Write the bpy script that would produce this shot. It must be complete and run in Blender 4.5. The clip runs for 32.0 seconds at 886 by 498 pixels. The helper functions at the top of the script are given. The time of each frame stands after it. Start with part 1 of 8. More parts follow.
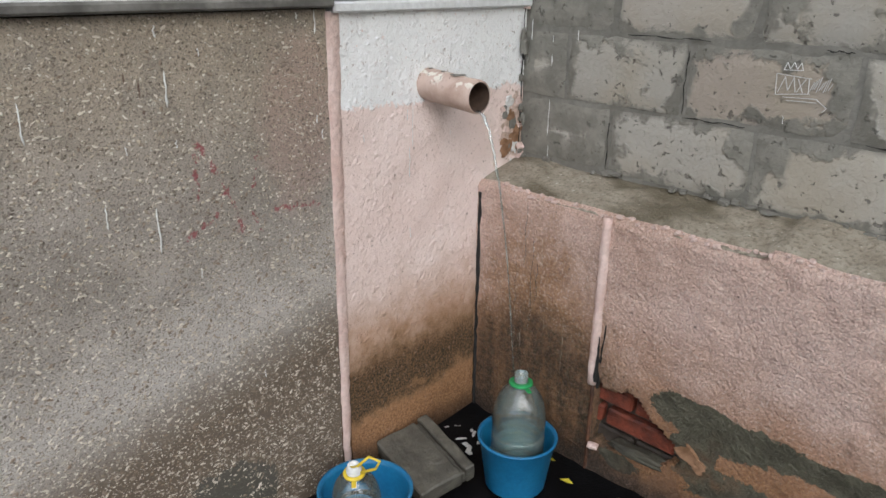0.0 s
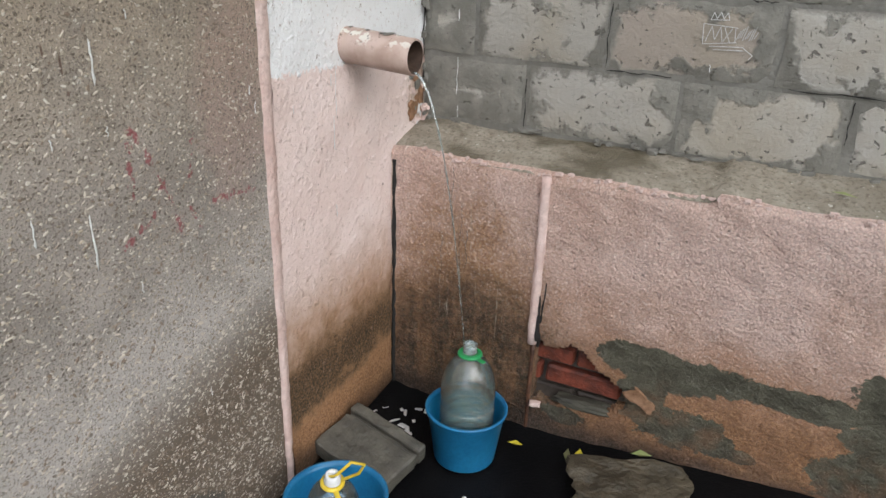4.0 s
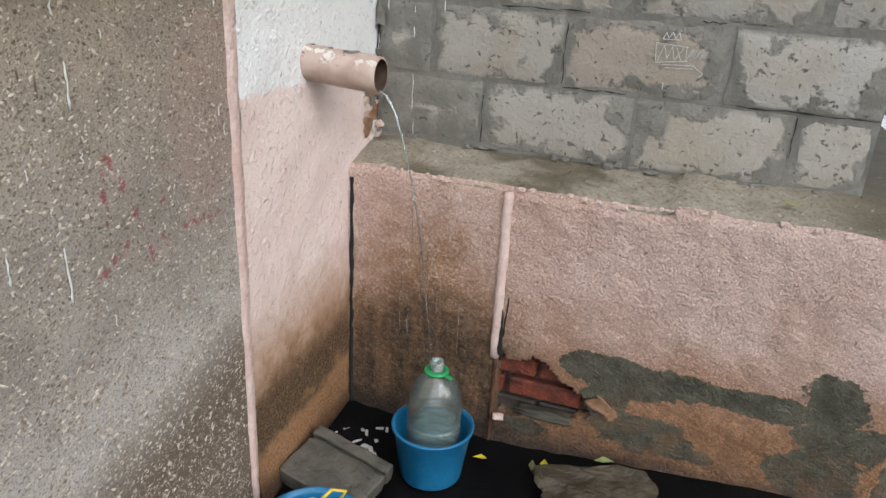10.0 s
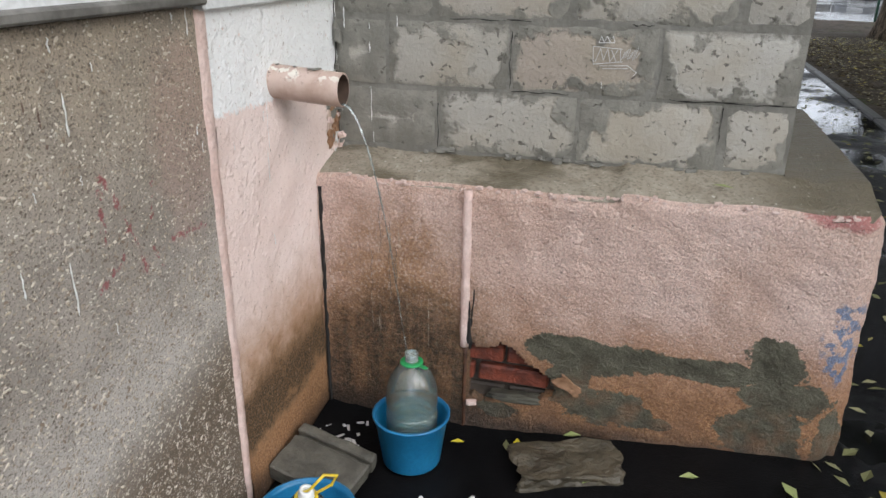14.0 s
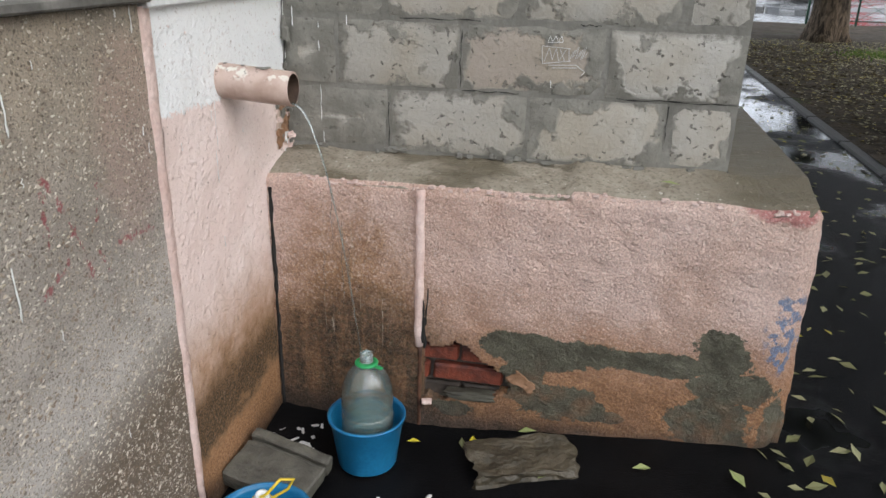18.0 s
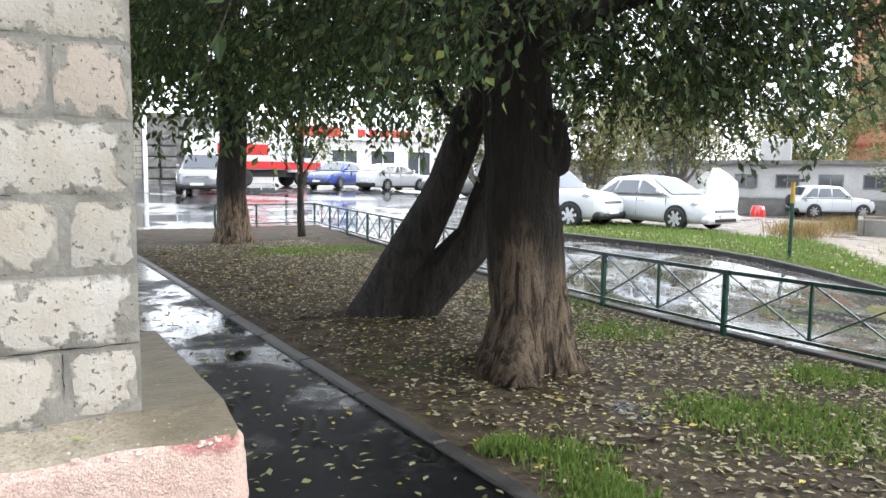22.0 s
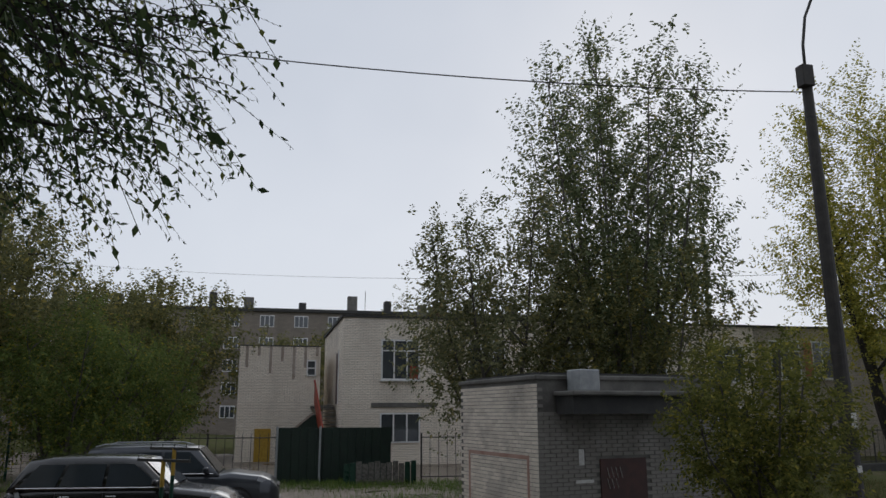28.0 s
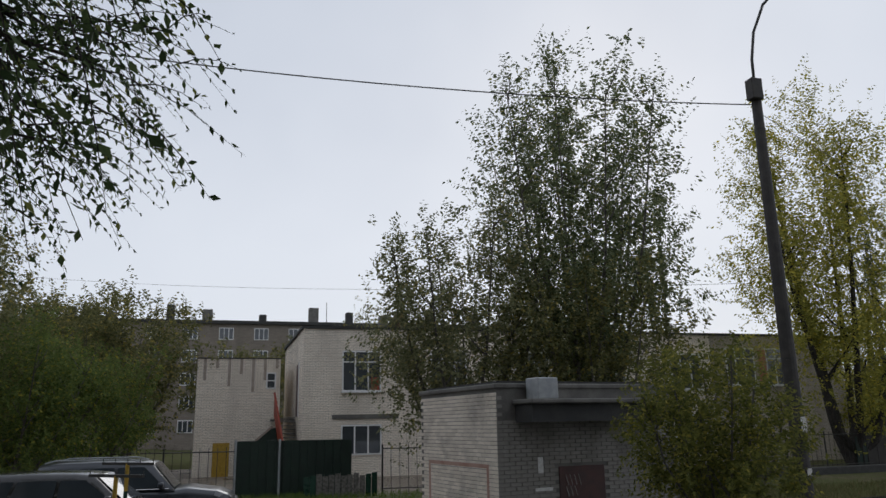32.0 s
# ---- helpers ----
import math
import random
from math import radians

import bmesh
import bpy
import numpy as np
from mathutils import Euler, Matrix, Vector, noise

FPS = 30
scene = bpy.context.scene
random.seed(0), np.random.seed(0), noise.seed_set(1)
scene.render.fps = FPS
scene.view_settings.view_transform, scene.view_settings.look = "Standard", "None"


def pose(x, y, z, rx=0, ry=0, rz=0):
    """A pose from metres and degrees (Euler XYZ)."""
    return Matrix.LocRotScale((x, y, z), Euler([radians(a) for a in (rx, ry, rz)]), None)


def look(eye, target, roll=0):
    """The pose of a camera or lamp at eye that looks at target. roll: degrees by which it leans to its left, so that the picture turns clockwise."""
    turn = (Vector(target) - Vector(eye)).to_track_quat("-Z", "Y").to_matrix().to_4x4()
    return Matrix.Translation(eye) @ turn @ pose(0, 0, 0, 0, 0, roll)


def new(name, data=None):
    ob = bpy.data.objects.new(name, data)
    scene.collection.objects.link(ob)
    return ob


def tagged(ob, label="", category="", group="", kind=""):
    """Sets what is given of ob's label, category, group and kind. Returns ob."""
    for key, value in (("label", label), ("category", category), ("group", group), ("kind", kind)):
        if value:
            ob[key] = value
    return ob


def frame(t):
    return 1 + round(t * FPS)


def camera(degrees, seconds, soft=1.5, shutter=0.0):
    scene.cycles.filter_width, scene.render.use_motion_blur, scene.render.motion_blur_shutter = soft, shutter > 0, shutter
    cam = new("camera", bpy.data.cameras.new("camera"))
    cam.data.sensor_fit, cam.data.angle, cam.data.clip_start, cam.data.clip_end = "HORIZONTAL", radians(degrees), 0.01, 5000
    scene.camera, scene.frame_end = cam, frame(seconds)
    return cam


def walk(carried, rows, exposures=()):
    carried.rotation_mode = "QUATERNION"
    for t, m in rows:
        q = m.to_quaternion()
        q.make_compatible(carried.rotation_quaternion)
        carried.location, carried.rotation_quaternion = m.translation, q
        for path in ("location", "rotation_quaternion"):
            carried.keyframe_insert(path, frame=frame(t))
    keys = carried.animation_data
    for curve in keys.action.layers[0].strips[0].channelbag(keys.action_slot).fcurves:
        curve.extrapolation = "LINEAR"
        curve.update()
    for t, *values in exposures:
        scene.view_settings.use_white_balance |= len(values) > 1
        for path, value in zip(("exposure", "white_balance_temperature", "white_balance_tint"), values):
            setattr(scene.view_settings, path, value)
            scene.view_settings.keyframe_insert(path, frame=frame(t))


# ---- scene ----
cam = camera(61.9, 32.0)
METRES, EYE, TILT, LEAN, TURN = 8.0, 1.5, 0.0, 0.0, 45.0
PATH = [
    (0, (-0.005, 0.005, 1.338), (-1.329, 1.325, 0.629), 0.9),
    (0.5, (-0.087, 0.048, 1.317), (-1.365, 1.373, 0.534), 1.0),
    (1, (-0.209, 0.087, 1.32), (-1.442, 1.437, 0.51), 1.6),
    (1.5, (-0.31, 0.051, 1.329), (-1.47, 1.472, 0.532), 0.7),
    (2, (-0.422, -0.021, 1.322), (-1.367, 1.546, 0.514), -0.0),
    (2.5, (-0.46, -0.076, 1.307), (-1.316, 1.515, 0.45), 1.1),
    (3, (-0.461, -0.116, 1.315), (-1.278, 1.516, 0.497), 2.7),
    (3.5, (-0.436, -0.13, 1.314), (-1.259, 1.504, 0.506), 2.3),
    (5.5, (-0.574, -0.23, 1.334), (-1.255, 1.484, 0.561), 1.3),
    (6, (-0.551, -0.216, 1.335), (-1.27, 1.485, 0.566), 2.1),
    (6.5, (-0.555, -0.215, 1.335), (-1.282, 1.484, 0.57), 2.3),
    (7, (-0.592, -0.221, 1.335), (-1.303, 1.485, 0.571), 1.9),
    (7.5, (-0.606, -0.224, 1.333), (-1.291, 1.494, 0.57), 1.9),
    (8, (-0.6, -0.22, 1.335), (-1.247, 1.512, 0.573), 2.0),
    (8.5, (-0.594, -0.212, 1.331), (-1.212, 1.528, 0.562), 2.4),
    (9, (-0.591, -0.207, 1.331), (-1.193, 1.538, 0.56), 2.6),
    (9.5, (-0.595, -0.202, 1.331), (-1.182, 1.55, 0.565), 2.7),
    (10, (-0.595, -0.197, 1.331), (-1.175, 1.555, 0.561), 3.2),
    (10.5, (-0.59, -0.2, 1.33), (-1.169, 1.552, 0.558), 2.7),
    (11, (-0.586, -0.209, 1.333), (-1.176, 1.542, 0.566), 2.6),
    (11.5, (-0.605, -0.223, 1.338), (-1.177, 1.536, 0.577), 2.1),
    (12, (-0.624, -0.224, 1.334), (-1.173, 1.537, 0.563), 2.2),
    (12.5, (-0.63, -0.236, 1.333), (-1.161, 1.527, 0.55), 2.3),
    (13, (-0.586, -0.256, 1.334), (-1.109, 1.509, 0.553), 0.5),
    (13.5, (-0.565, -0.304, 1.348), (-1.075, 1.468, 0.574), 0.7),
    (14, (-0.572, -0.342, 1.36), (-1.049, 1.451, 0.612), 0.7),
    (14.5, (-0.614, -0.299, 1.351), (-0.987, 1.534, 0.644), 0.0),
    (16.5, (-0.653, -0.3, 1.359), (-0.901, 1.576, 0.712), 1.9),
    (17, (-0.629, -0.335, 1.356), (-0.97, 1.496, 0.628), 3.7),
    (17.5, (-0.6, -0.351, 1.354), (-0.962, 1.468, 0.606), 3.3),
    (18, (-0.585, -0.345, 1.358), (-0.927, 1.479, 0.612), 1.4),
    (18.5, (-0.566, -0.357, 1.369), (-0.682, 1.526, 0.705), 1.6),
    (19, (-0.562, -0.36, 1.382), (-0.417, 1.56, 0.839), 1.1),
    (19.5, (-0.559, -0.352, 1.385), (-0.27, 1.565, 0.892), 0.7),
    (20, (-0.549, -0.349, 1.397), (-0.096, 1.55, 0.965), 0.5),
    (20.5, (-0.56, -0.34, 1.402), (0.064, 1.526, 1.045), 0.3),
    (21, (-0.54, -0.337, 1.428), (0.213, 1.49, 1.117), 0.7),
    (21.5, (-0.512, -0.2, 1.416), (0.381, 1.568, 1.138), 1.1),
    (22, (-0.48, -0.263, 1.44), (0.549, 1.44, 1.237), 0.6),
    (22.5, (-0.413, -0.294, 1.459), (0.748, 1.33, 1.35), 0.3),
    (23, (-0.385, -0.416, 1.482), (0.917, 1.102, 1.449), 0.1),
    (23.5, (-0.366, -0.423, 1.487), (1.052, 0.988, 1.502), 0.3),
    (24, (-0.382, -0.412, 1.495), (1.255, 0.734, 1.566), 0.6),
    (24.5, (-0.41, -0.421, 1.5), (1.381, 0.461, 1.621), 0.4),
    (25, (-0.45, -0.447, 1.512), (1.438, 0.187, 1.698), 0.7),
    (25.5, (-0.466, -0.468, 1.517), (1.475, -0.055, 1.761), 0.1),
    (26, (-0.48, -0.488, 1.521), (1.486, -0.277, 1.819), -0.4),
    (26.5, (-0.488, -0.515, 1.526), (1.483, -0.467, 1.863), -0.4),
    (28.5, (-0.473, -0.583, 1.562), (1.38, -1.181, 2.016), -0.6),
    (29, (-0.521, -0.612, 1.549), (1.297, -1.307, 2.012), -1.1),
    (29.5, (-0.498, -0.626, 1.549), (1.299, -1.38, 2.002), -1.2),
    (30, (-0.51, -0.635, 1.552), (1.268, -1.431, 2.006), -1.5),
    (30.5, (-0.555, -0.639, 1.524), (1.236, -1.416, 1.956), -1.6),
    (31, (-0.558, -0.639, 1.507), (1.263, -1.367, 1.898), -1.6),
    (31.5, (-0.544, -0.631, 1.511), (1.303, -1.277, 1.922), -1.6),
    (32, (-0.514, -0.617, 1.524), (1.351, -1.175, 1.984), -1.1),
]
EXPOSURES = [(0, 1.4), (3, 1.5), (17, 1.58), (19.5, 1.62), (21, 2.22), (22, 2.62), (23, 2.8), (24, 2.72), (24.6, 2.2), (25.2, 1.5), (26, 0.15), (28.5, -0.24), (29.2, -0.2), (30, -0.12), (31, -0.06), (32, -0.15)]
walk(cam, [(t, look(eye, target, roll)) for t, eye, target, roll in PATH], EXPOSURES)

# ---- light ----
world = bpy.data.worlds.new("sky")
scene.world = world
world.use_nodes = True
wn, wl = world.node_tree.nodes, world.node_tree.links
wn.clear()
w_out, w_bg, w_mix = wn.new("ShaderNodeOutputWorld"), wn.new("ShaderNodeBackground"), wn.new("ShaderNodeMix")
w_sky, w_tc, w_noise, w_ramp = (wn.new("ShaderNodeTexSky"), wn.new("ShaderNodeTexCoord"), wn.new("ShaderNodeTexNoise"), wn.new("ShaderNodeValToRGB"))
w_sky.sky_type, w_sky.sun_disc = "NISHITA", False
w_sky.sun_elevation, w_sky.sun_rotation = radians(26), radians(120)
w_noise.inputs["Scale"].default_value, w_noise.inputs["Detail"].default_value = 1.6, 4
w_ramp.color_ramp.elements[0].color, w_ramp.color_ramp.elements[1].color = (6.3, 6.85, 7.9, 1), (8.2, 8.65, 9.5, 1)
w_ramp.color_ramp.elements[0].position, w_ramp.color_ramp.elements[1].position = 0.3, 0.7
w_mix.data_type = "RGBA"
w_mix.inputs[0].default_value = 0.93
wl.new(w_tc.outputs["Generated"], w_noise.inputs["Vector"])
wl.new(w_noise.outputs["Fac"], w_ramp.inputs["Fac"])
wl.new(w_sky.outputs["Color"], w_mix.inputs[6])
wl.new(w_ramp.outputs["Color"], w_mix.inputs[7])
wl.new(w_mix.outputs[2], w_bg.inputs["Color"])
w_bg.inputs["Strength"].default_value = 0.1
wl.new(w_bg.outputs["Background"], w_out.inputs["Surface"])
sun = new("sun", bpy.data.lights.new("sun", "SUN"))
sun.data.energy, sun.data.angle, sun.data.color = 0.9, radians(50), (1.0, 0.97, 0.93)
sun.matrix_world = look((34, -20, 19), (0, 0, 0))


# ---- materials ----
class Nodes:
    """A small builder of node materials."""

    def __init__(self, name, rough=0.8, metal=0.0, spec=0.5):
        self.m = bpy.data.materials.new(name)
        self.m.use_nodes = True
        self.n, self.l = self.m.node_tree.nodes, self.m.node_tree.links
        self.b = self.n["Principled BSDF"]
        self.b.inputs["Roughness"].default_value = rough
        self.b.inputs["Metallic"].default_value = metal
        self.b.inputs["Specular IOR Level"].default_value = spec
        self.tc = self.n.new("ShaderNodeTexCoord")
        self.co = self.tc.outputs["Object"]

    def put(self, socket, v):
        if v is None:
            return
        if isinstance(v, bpy.types.NodeSocket):
            self.l.new(v, socket)
        elif isinstance(v, (tuple, list)) and len(v) == 3 and socket.type == "RGBA":
            socket.default_value = (*v, 1)
        else:
            socket.default_value = v

    def noise(self, scale, detail=4.0, rough=0.55, co=None, stretch=None, distort=0.0, seed=0.0):
        t = self.n.new("ShaderNodeTexNoise")
        co = co or self.co
        if stretch or seed:
            mp = self.n.new("ShaderNodeMapping")
            mp.inputs["Scale"].default_value = stretch or (1, 1, 1)
            mp.inputs["Location"].default_value = (seed, seed * 0.7, seed * 1.3)
            self.l.new(co, mp.inputs["Vector"])
            co = mp.outputs["Vector"]
        self.l.new(co, t.inputs["Vector"])
        t.inputs["Scale"].default_value, t.inputs["Detail"].default_value = scale, detail
        t.inputs["Roughness"].default_value, t.inputs["Distortion"].default_value = rough, distort
        return t.outputs["Fac"]

    def voro(self, scale, out="Distance", feature="F1", co=None):
        t = self.n.new("ShaderNodeTexVoronoi")
        t.feature = feature
        self.l.new(co or self.co, t.inputs["Vector"])
        t.inputs["Scale"].default_value = scale
        return t.outputs[out]

    def ramp(self, fac, lo, hi, a=0.0, b=1.0):
        t = self.n.new("ShaderNodeMapRange")
        t.interpolation_type = "SMOOTHSTEP"
        self.put(t.inputs["Value"], fac)
        for k, v in (("From Min", lo), ("From Max", hi), ("To Min", a), ("To Max", b)):
            self.put(t.inputs[k], v)
        return t.outputs["Result"]

    def math(self, op, a, b=0.0, clamp=False):
        t = self.n.new("ShaderNodeMath")
        t.operation, t.use_clamp = op, clamp
        self.put(t.inputs[0], a)
        self.put(t.inputs[1], b)
        return t.outputs[0]

    def mix(self, fac, a, b, mode="MIX"):
        t = self.n.new("ShaderNodeMix")
        t.data_type, t.blend_type = "RGBA", mode
        self.put(t.inputs[0], fac)
        self.put(t.inputs[6], a)
        self.put(t.inputs[7], b)
        return t.outputs[2]

    def axis(self, k):
        t = self.n.new("ShaderNodeSeparateXYZ")
        self.l.new(self.co, t.inputs[0])
        return t.outputs[k]

    def island(self):
        return self.n.new("ShaderNodeNewGeometry").outputs["Random Per Island"]

    def each(self):
        return self.n.new("ShaderNodeObjectInfo").outputs["Random"]

    def bump(self, height, strength=0.4, dist=0.01):
        t = self.n.new("ShaderNodeBump")
        t.inputs["Strength"].default_value, t.inputs["Distance"].default_value = strength, dist
        self.l.new(height, t.inputs["Height"])
        old = self.b.inputs["Normal"].links
        if old:
            self.l.new(old[0].from_socket, t.inputs["Normal"])
        self.l.new(t.outputs["Normal"], self.b.inputs["Normal"])

    def done(self, color, rough=None):
        self.put(self.b.inputs["Base Color"], color)
        self.put(self.b.inputs["Roughness"], rough)
        return self.m

    def spot(self, u, v, u0, v0, ru, rv, wob, edge=0.12):
        """1 inside an ellipse with an uneven edge."""
        du = self.math("DIVIDE", self.math("SUBTRACT", u, u0), ru)
        dv = self.math("DIVIDE", self.math("SUBTRACT", v, v0), rv)
        d = self.math("ADD", self.math("MULTIPLY", du, du), self.math("MULTIPLY", dv, dv))
        return self.ramp(self.math("ADD", d, wob), 1.0 - edge, 1.0 + edge, 1.0, 0.0)


def stroke_nodes(k, u, v, a, b, width, wob):
    """1 along a brush stroke from a to b."""
    dx, dy = b[0] - a[0], b[1] - a[1]
    n2 = dx * dx + dy * dy
    pu, pv = k.math("SUBTRACT", u, a[0]), k.math("SUBTRACT", v, a[1])
    t = k.math("DIVIDE", k.math("ADD", k.math("MULTIPLY", pu, dx), k.math("MULTIPLY", pv, dy)), n2, True)
    eu, ev = k.math("SUBTRACT", pu, k.math("MULTIPLY", t, dx)), k.math("SUBTRACT", pv, k.math("MULTIPLY", t, dy))
    d = k.math("SQRT", k.math("ADD", k.math("MULTIPLY", eu, eu), k.math("MULTIPLY", ev, ev)))
    return k.ramp(k.math("ADD", d, wob), width * 0.6, width * 1.3, 1.0, 0.0)


def plain(name, a, b, scale=6.0, rough=0.8, bump=0.3, fine=70.0, metal=0.0, spec=0.5, dist=0.004):
    """Two tones in large stains, and a fine grain."""
    k = Nodes(name, rough, metal, spec)
    big, small = k.noise(scale, 5), k.noise(fine, 3)
    c = k.mix(k.ramp(big, 0.32, 0.68), a, b)
    c = k.mix(k.ramp(small, 0.25, 0.75, 0.0, 0.35), c, tuple(v * 0.6 for v in a))
    if bump:
        k.bump(small, bump, dist)
    return k.done(c, k.ramp(big, 0.2, 0.8, rough * 0.85, min(1.0, rough * 1.1)))


def foliage(name, a, b, c, thin=0.35):
    k = Nodes(name, 0.65, 0, 0.12)
    r = k.island()
    col = k.mix(k.ramp(r, 0.0, 0.75), a, b)
    col = k.mix(k.ramp(r, 0.88, 0.93), col, c)
    k.put(k.b.inputs["Base Color"], col)
    tr, ms = k.n.new("ShaderNodeBsdfTranslucent"), k.n.new("ShaderNodeMixShader")
    k.put(tr.inputs["Color"], col)
    ms.inputs[0].default_value = thin
    k.l.new(k.b.outputs[0], ms.inputs[1])
    k.l.new(tr.outputs[0], ms.inputs[2])
    k.l.new(ms.outputs[0], k.n["Material Output"].inputs["Surface"])
    return k.m


def paint(name, c, rough=0.25, metal=0.0, coat=0.6):
    k = Nodes(name, rough, metal)
    k.b.inputs["Coat Weight"].default_value, k.b.inputs["Coat Roughness"].default_value = coat, 0.06
    dirt = k.noise(5, 5)
    return k.done(k.mix(k.ramp(dirt, 0.45, 0.8, 0.0, 0.25), c, tuple(v * 0.6 + 0.03 for v in c)))


def film(name, tint, gloss, cloud=0.04):
    """Thin clear plastic: mostly see-through, with a gloss that grows to the rim."""
    k = Nodes(name, 0.08)
    tr, gl, fr, ms = (k.n.new("ShaderNodeBsdfTransparent"), k.n.new("ShaderNodeBsdfGlossy"), k.n.new("ShaderNodeFresnel"), k.n.new("ShaderNodeMixShader"))
    k.put(tr.inputs["Color"], tint)
    gl.inputs["Roughness"].default_value = 0.15
    df, haze = k.n.new("ShaderNodeBsdfDiffuse"), k.n.new("ShaderNodeMixShader")
    df.inputs["Color"].default_value, haze.inputs[0].default_value = (0.62, 0.74, 0.70, 1), cloud
    k.l.new(tr.outputs[0], haze.inputs[1])
    k.l.new(df.outputs[0], haze.inputs[2])
    fr.inputs["IOR"].default_value = 1.3
    k.put(ms.inputs[0], k.math("ADD", fr.outputs[0], gloss, True))
    k.l.new(haze.outputs[0], ms.inputs[1])
    k.l.new(gl.outputs[0], ms.inputs[2])
    k.l.new(ms.outputs[0], k.n["Material Output"].inputs["Surface"])
    return k.m


def glazing(name, c=(0.02, 0.025, 0.03)):
    k = Nodes(name, 0.05, 0, 0.8)
    return k.done(k.mix(k.noise(1.5), c, tuple(v * 1.8 + 0.01 for v in c)))


# ---- mesh tools ----
def part(name, bm, material, parent=None, label="", smooth=False):
    """Links a bmesh as one mesh object under a thing or a part."""
    me = bpy.data.meshes.new(name)
    bm.to_mesh(me)
    bm.free()
    return link(name, me, material, parent, label, smooth)


def link(name, me, material, parent=None, label="", smooth=False):
    if material and not me.materials:
        me.materials.append(material)
    if smooth:
        me.polygons.foreach_set("use_smooth", [True] * len(me.polygons))
    ob = new(name, me)
    if parent:
        ob.parent = parent
    if label:
        ob["label"] = label
    return ob


def thing(name, label, category, m=None, group="", kind=""):
    ob = tagged(new(name), label, category, group, kind)
    ob.matrix_world = m or Matrix()
    return ob


def box(bm, lo, hi, m=None, bevel=0.0, seg=1):
    vs = [bm.verts.new((x, y, z)) for x in (lo[0], hi[0]) for y in (lo[1], hi[1]) for z in (lo[2], hi[2])]
    fs = [bm.faces.new([vs[i] for i in q]) for q in ((0, 1, 3, 2), (4, 6, 7, 5), (0, 4, 5, 1), (2, 3, 7, 6), (0, 2, 6, 4), (1, 5, 7, 3))]
    if bevel:
        es = list({e for f in fs for e in f.edges})
        vs = list({v for f in bmesh.ops.bevel(bm, geom=es, offset=bevel, segments=seg, affect="EDGES", profile=0.5)["faces"] for v in f.verts} | {v for v in vs if v.is_valid})
    if m:
        bmesh.ops.transform(bm, matrix=m, verts=vs)
    return vs


def boxed(lo, hi, m=None, bevel=0.0, seg=1):
    bm = bmesh.new()
    box(bm, lo, hi, m, bevel, seg)
    return bm


def ring_loft(bm, rings, close=True, cap=True):
    """Faces between rings of points."""
    rows = [[bm.verts.new(p) for p in ring] for ring in rings]
    n = len(rows[0])
    for a, b in zip(rows, rows[1:]):
        for i in range(n if close else n - 1):
            j = (i + 1) % n
            bm.faces.new((a[i], a[j], b[j], b[i]))
    if cap and close:
        bm.faces.new(rows[0][::-1])
        bm.faces.new(rows[-1])
    return rows


def lathe(profile, n=32, cap=True):
    """A turned form from pairs of radius and height."""
    bm = bmesh.new()
    ring_loft(bm, [[(r * math.cos(2 * math.pi * i / n), r * math.sin(2 * math.pi * i / n), z) for i in range(n)] for r, z in profile], cap=cap)
    return bm


def tube(bm, pts, radii, n=8, cap=True, rough=0.0, rng=None):
    """A tapered round bar along points."""
    pts = [Vector(p) for p in pts]
    rings, side = [], Vector((1, 0, 0))
    for i, p in enumerate(pts):
        d = (pts[min(i + 1, len(pts) - 1)] - pts[max(i - 1, 0)]).normalized()
        side = (side - d * side.dot(d))
        side = side.normalized() if side.length > 1e-4 else d.orthogonal().normalized()
        up = d.cross(side)
        r = radii[i] if isinstance(radii, (list, tuple)) else radii
        rings.append([p + (side * math.cos(2 * math.pi * k / n) + up * math.sin(2 * math.pi * k / n)) * r * (1 + (rng.uniform(-rough, rough) if rng else 0)) for k in range(n)])
    ring_loft(bm, rings, cap=cap)
    return bm


def bar(p, q, r, n=8):
    return tube(bmesh.new(), [p, q], r, n)


def square_bar(bm, p, q, w, h=None):
    """A bar of square section from p to q."""
    p, q, h = Vector(p), Vector(q), h or w
    d = q - p
    m = Matrix.Translation(p) @ d.to_track_quat("Z", "Y").to_matrix().to_4x4()
    box(bm, (-w / 2, -h / 2, 0), (w / 2, h / 2, d.length), m)


def sheet(fx, nu, nv):
    """A grid of points fx(u, v), u and v from 0 to 1."""
    bm = bmesh.new()
    ring_loft(bm, [[fx(i / nu, j / nv) for i in range(nu + 1)] for j in range(nv + 1)], close=False)
    return bm


def soup(name, verts, faces, material, parent=None, label="", smooth=False):
    me = bpy.data.meshes.new(name)
    me.from_pydata(verts.tolist() if hasattr(verts, "tolist") else verts, [], faces.tolist() if hasattr(faces, "tolist") else faces)
    return link(name, me, material, parent, label, smooth)


def rock(bm, size, seed, rough=0.25, sub=3, m=None):
    """A broken stone: a rounded block with an uneven skin."""
    vs = bmesh.ops.create_icosphere(bm, subdivisions=sub, radius=1.0)["verts"]
    for v in vs:
        d = v.co.copy()
        c = Vector([max(-0.72, min(0.72, k)) for k in d]) / 0.72
        f = 1 + rough * (noise.noise(d * 1.3 + Vector((seed, 0, 0))) + 0.4 * noise.noise(d * 4 + Vector((0, seed, 0))))
        v.co = Vector((c.x * size[0], c.y * size[1], c.z * size[2])) * f
    if m:
        bmesh.ops.transform(bm, matrix=m, verts=vs)


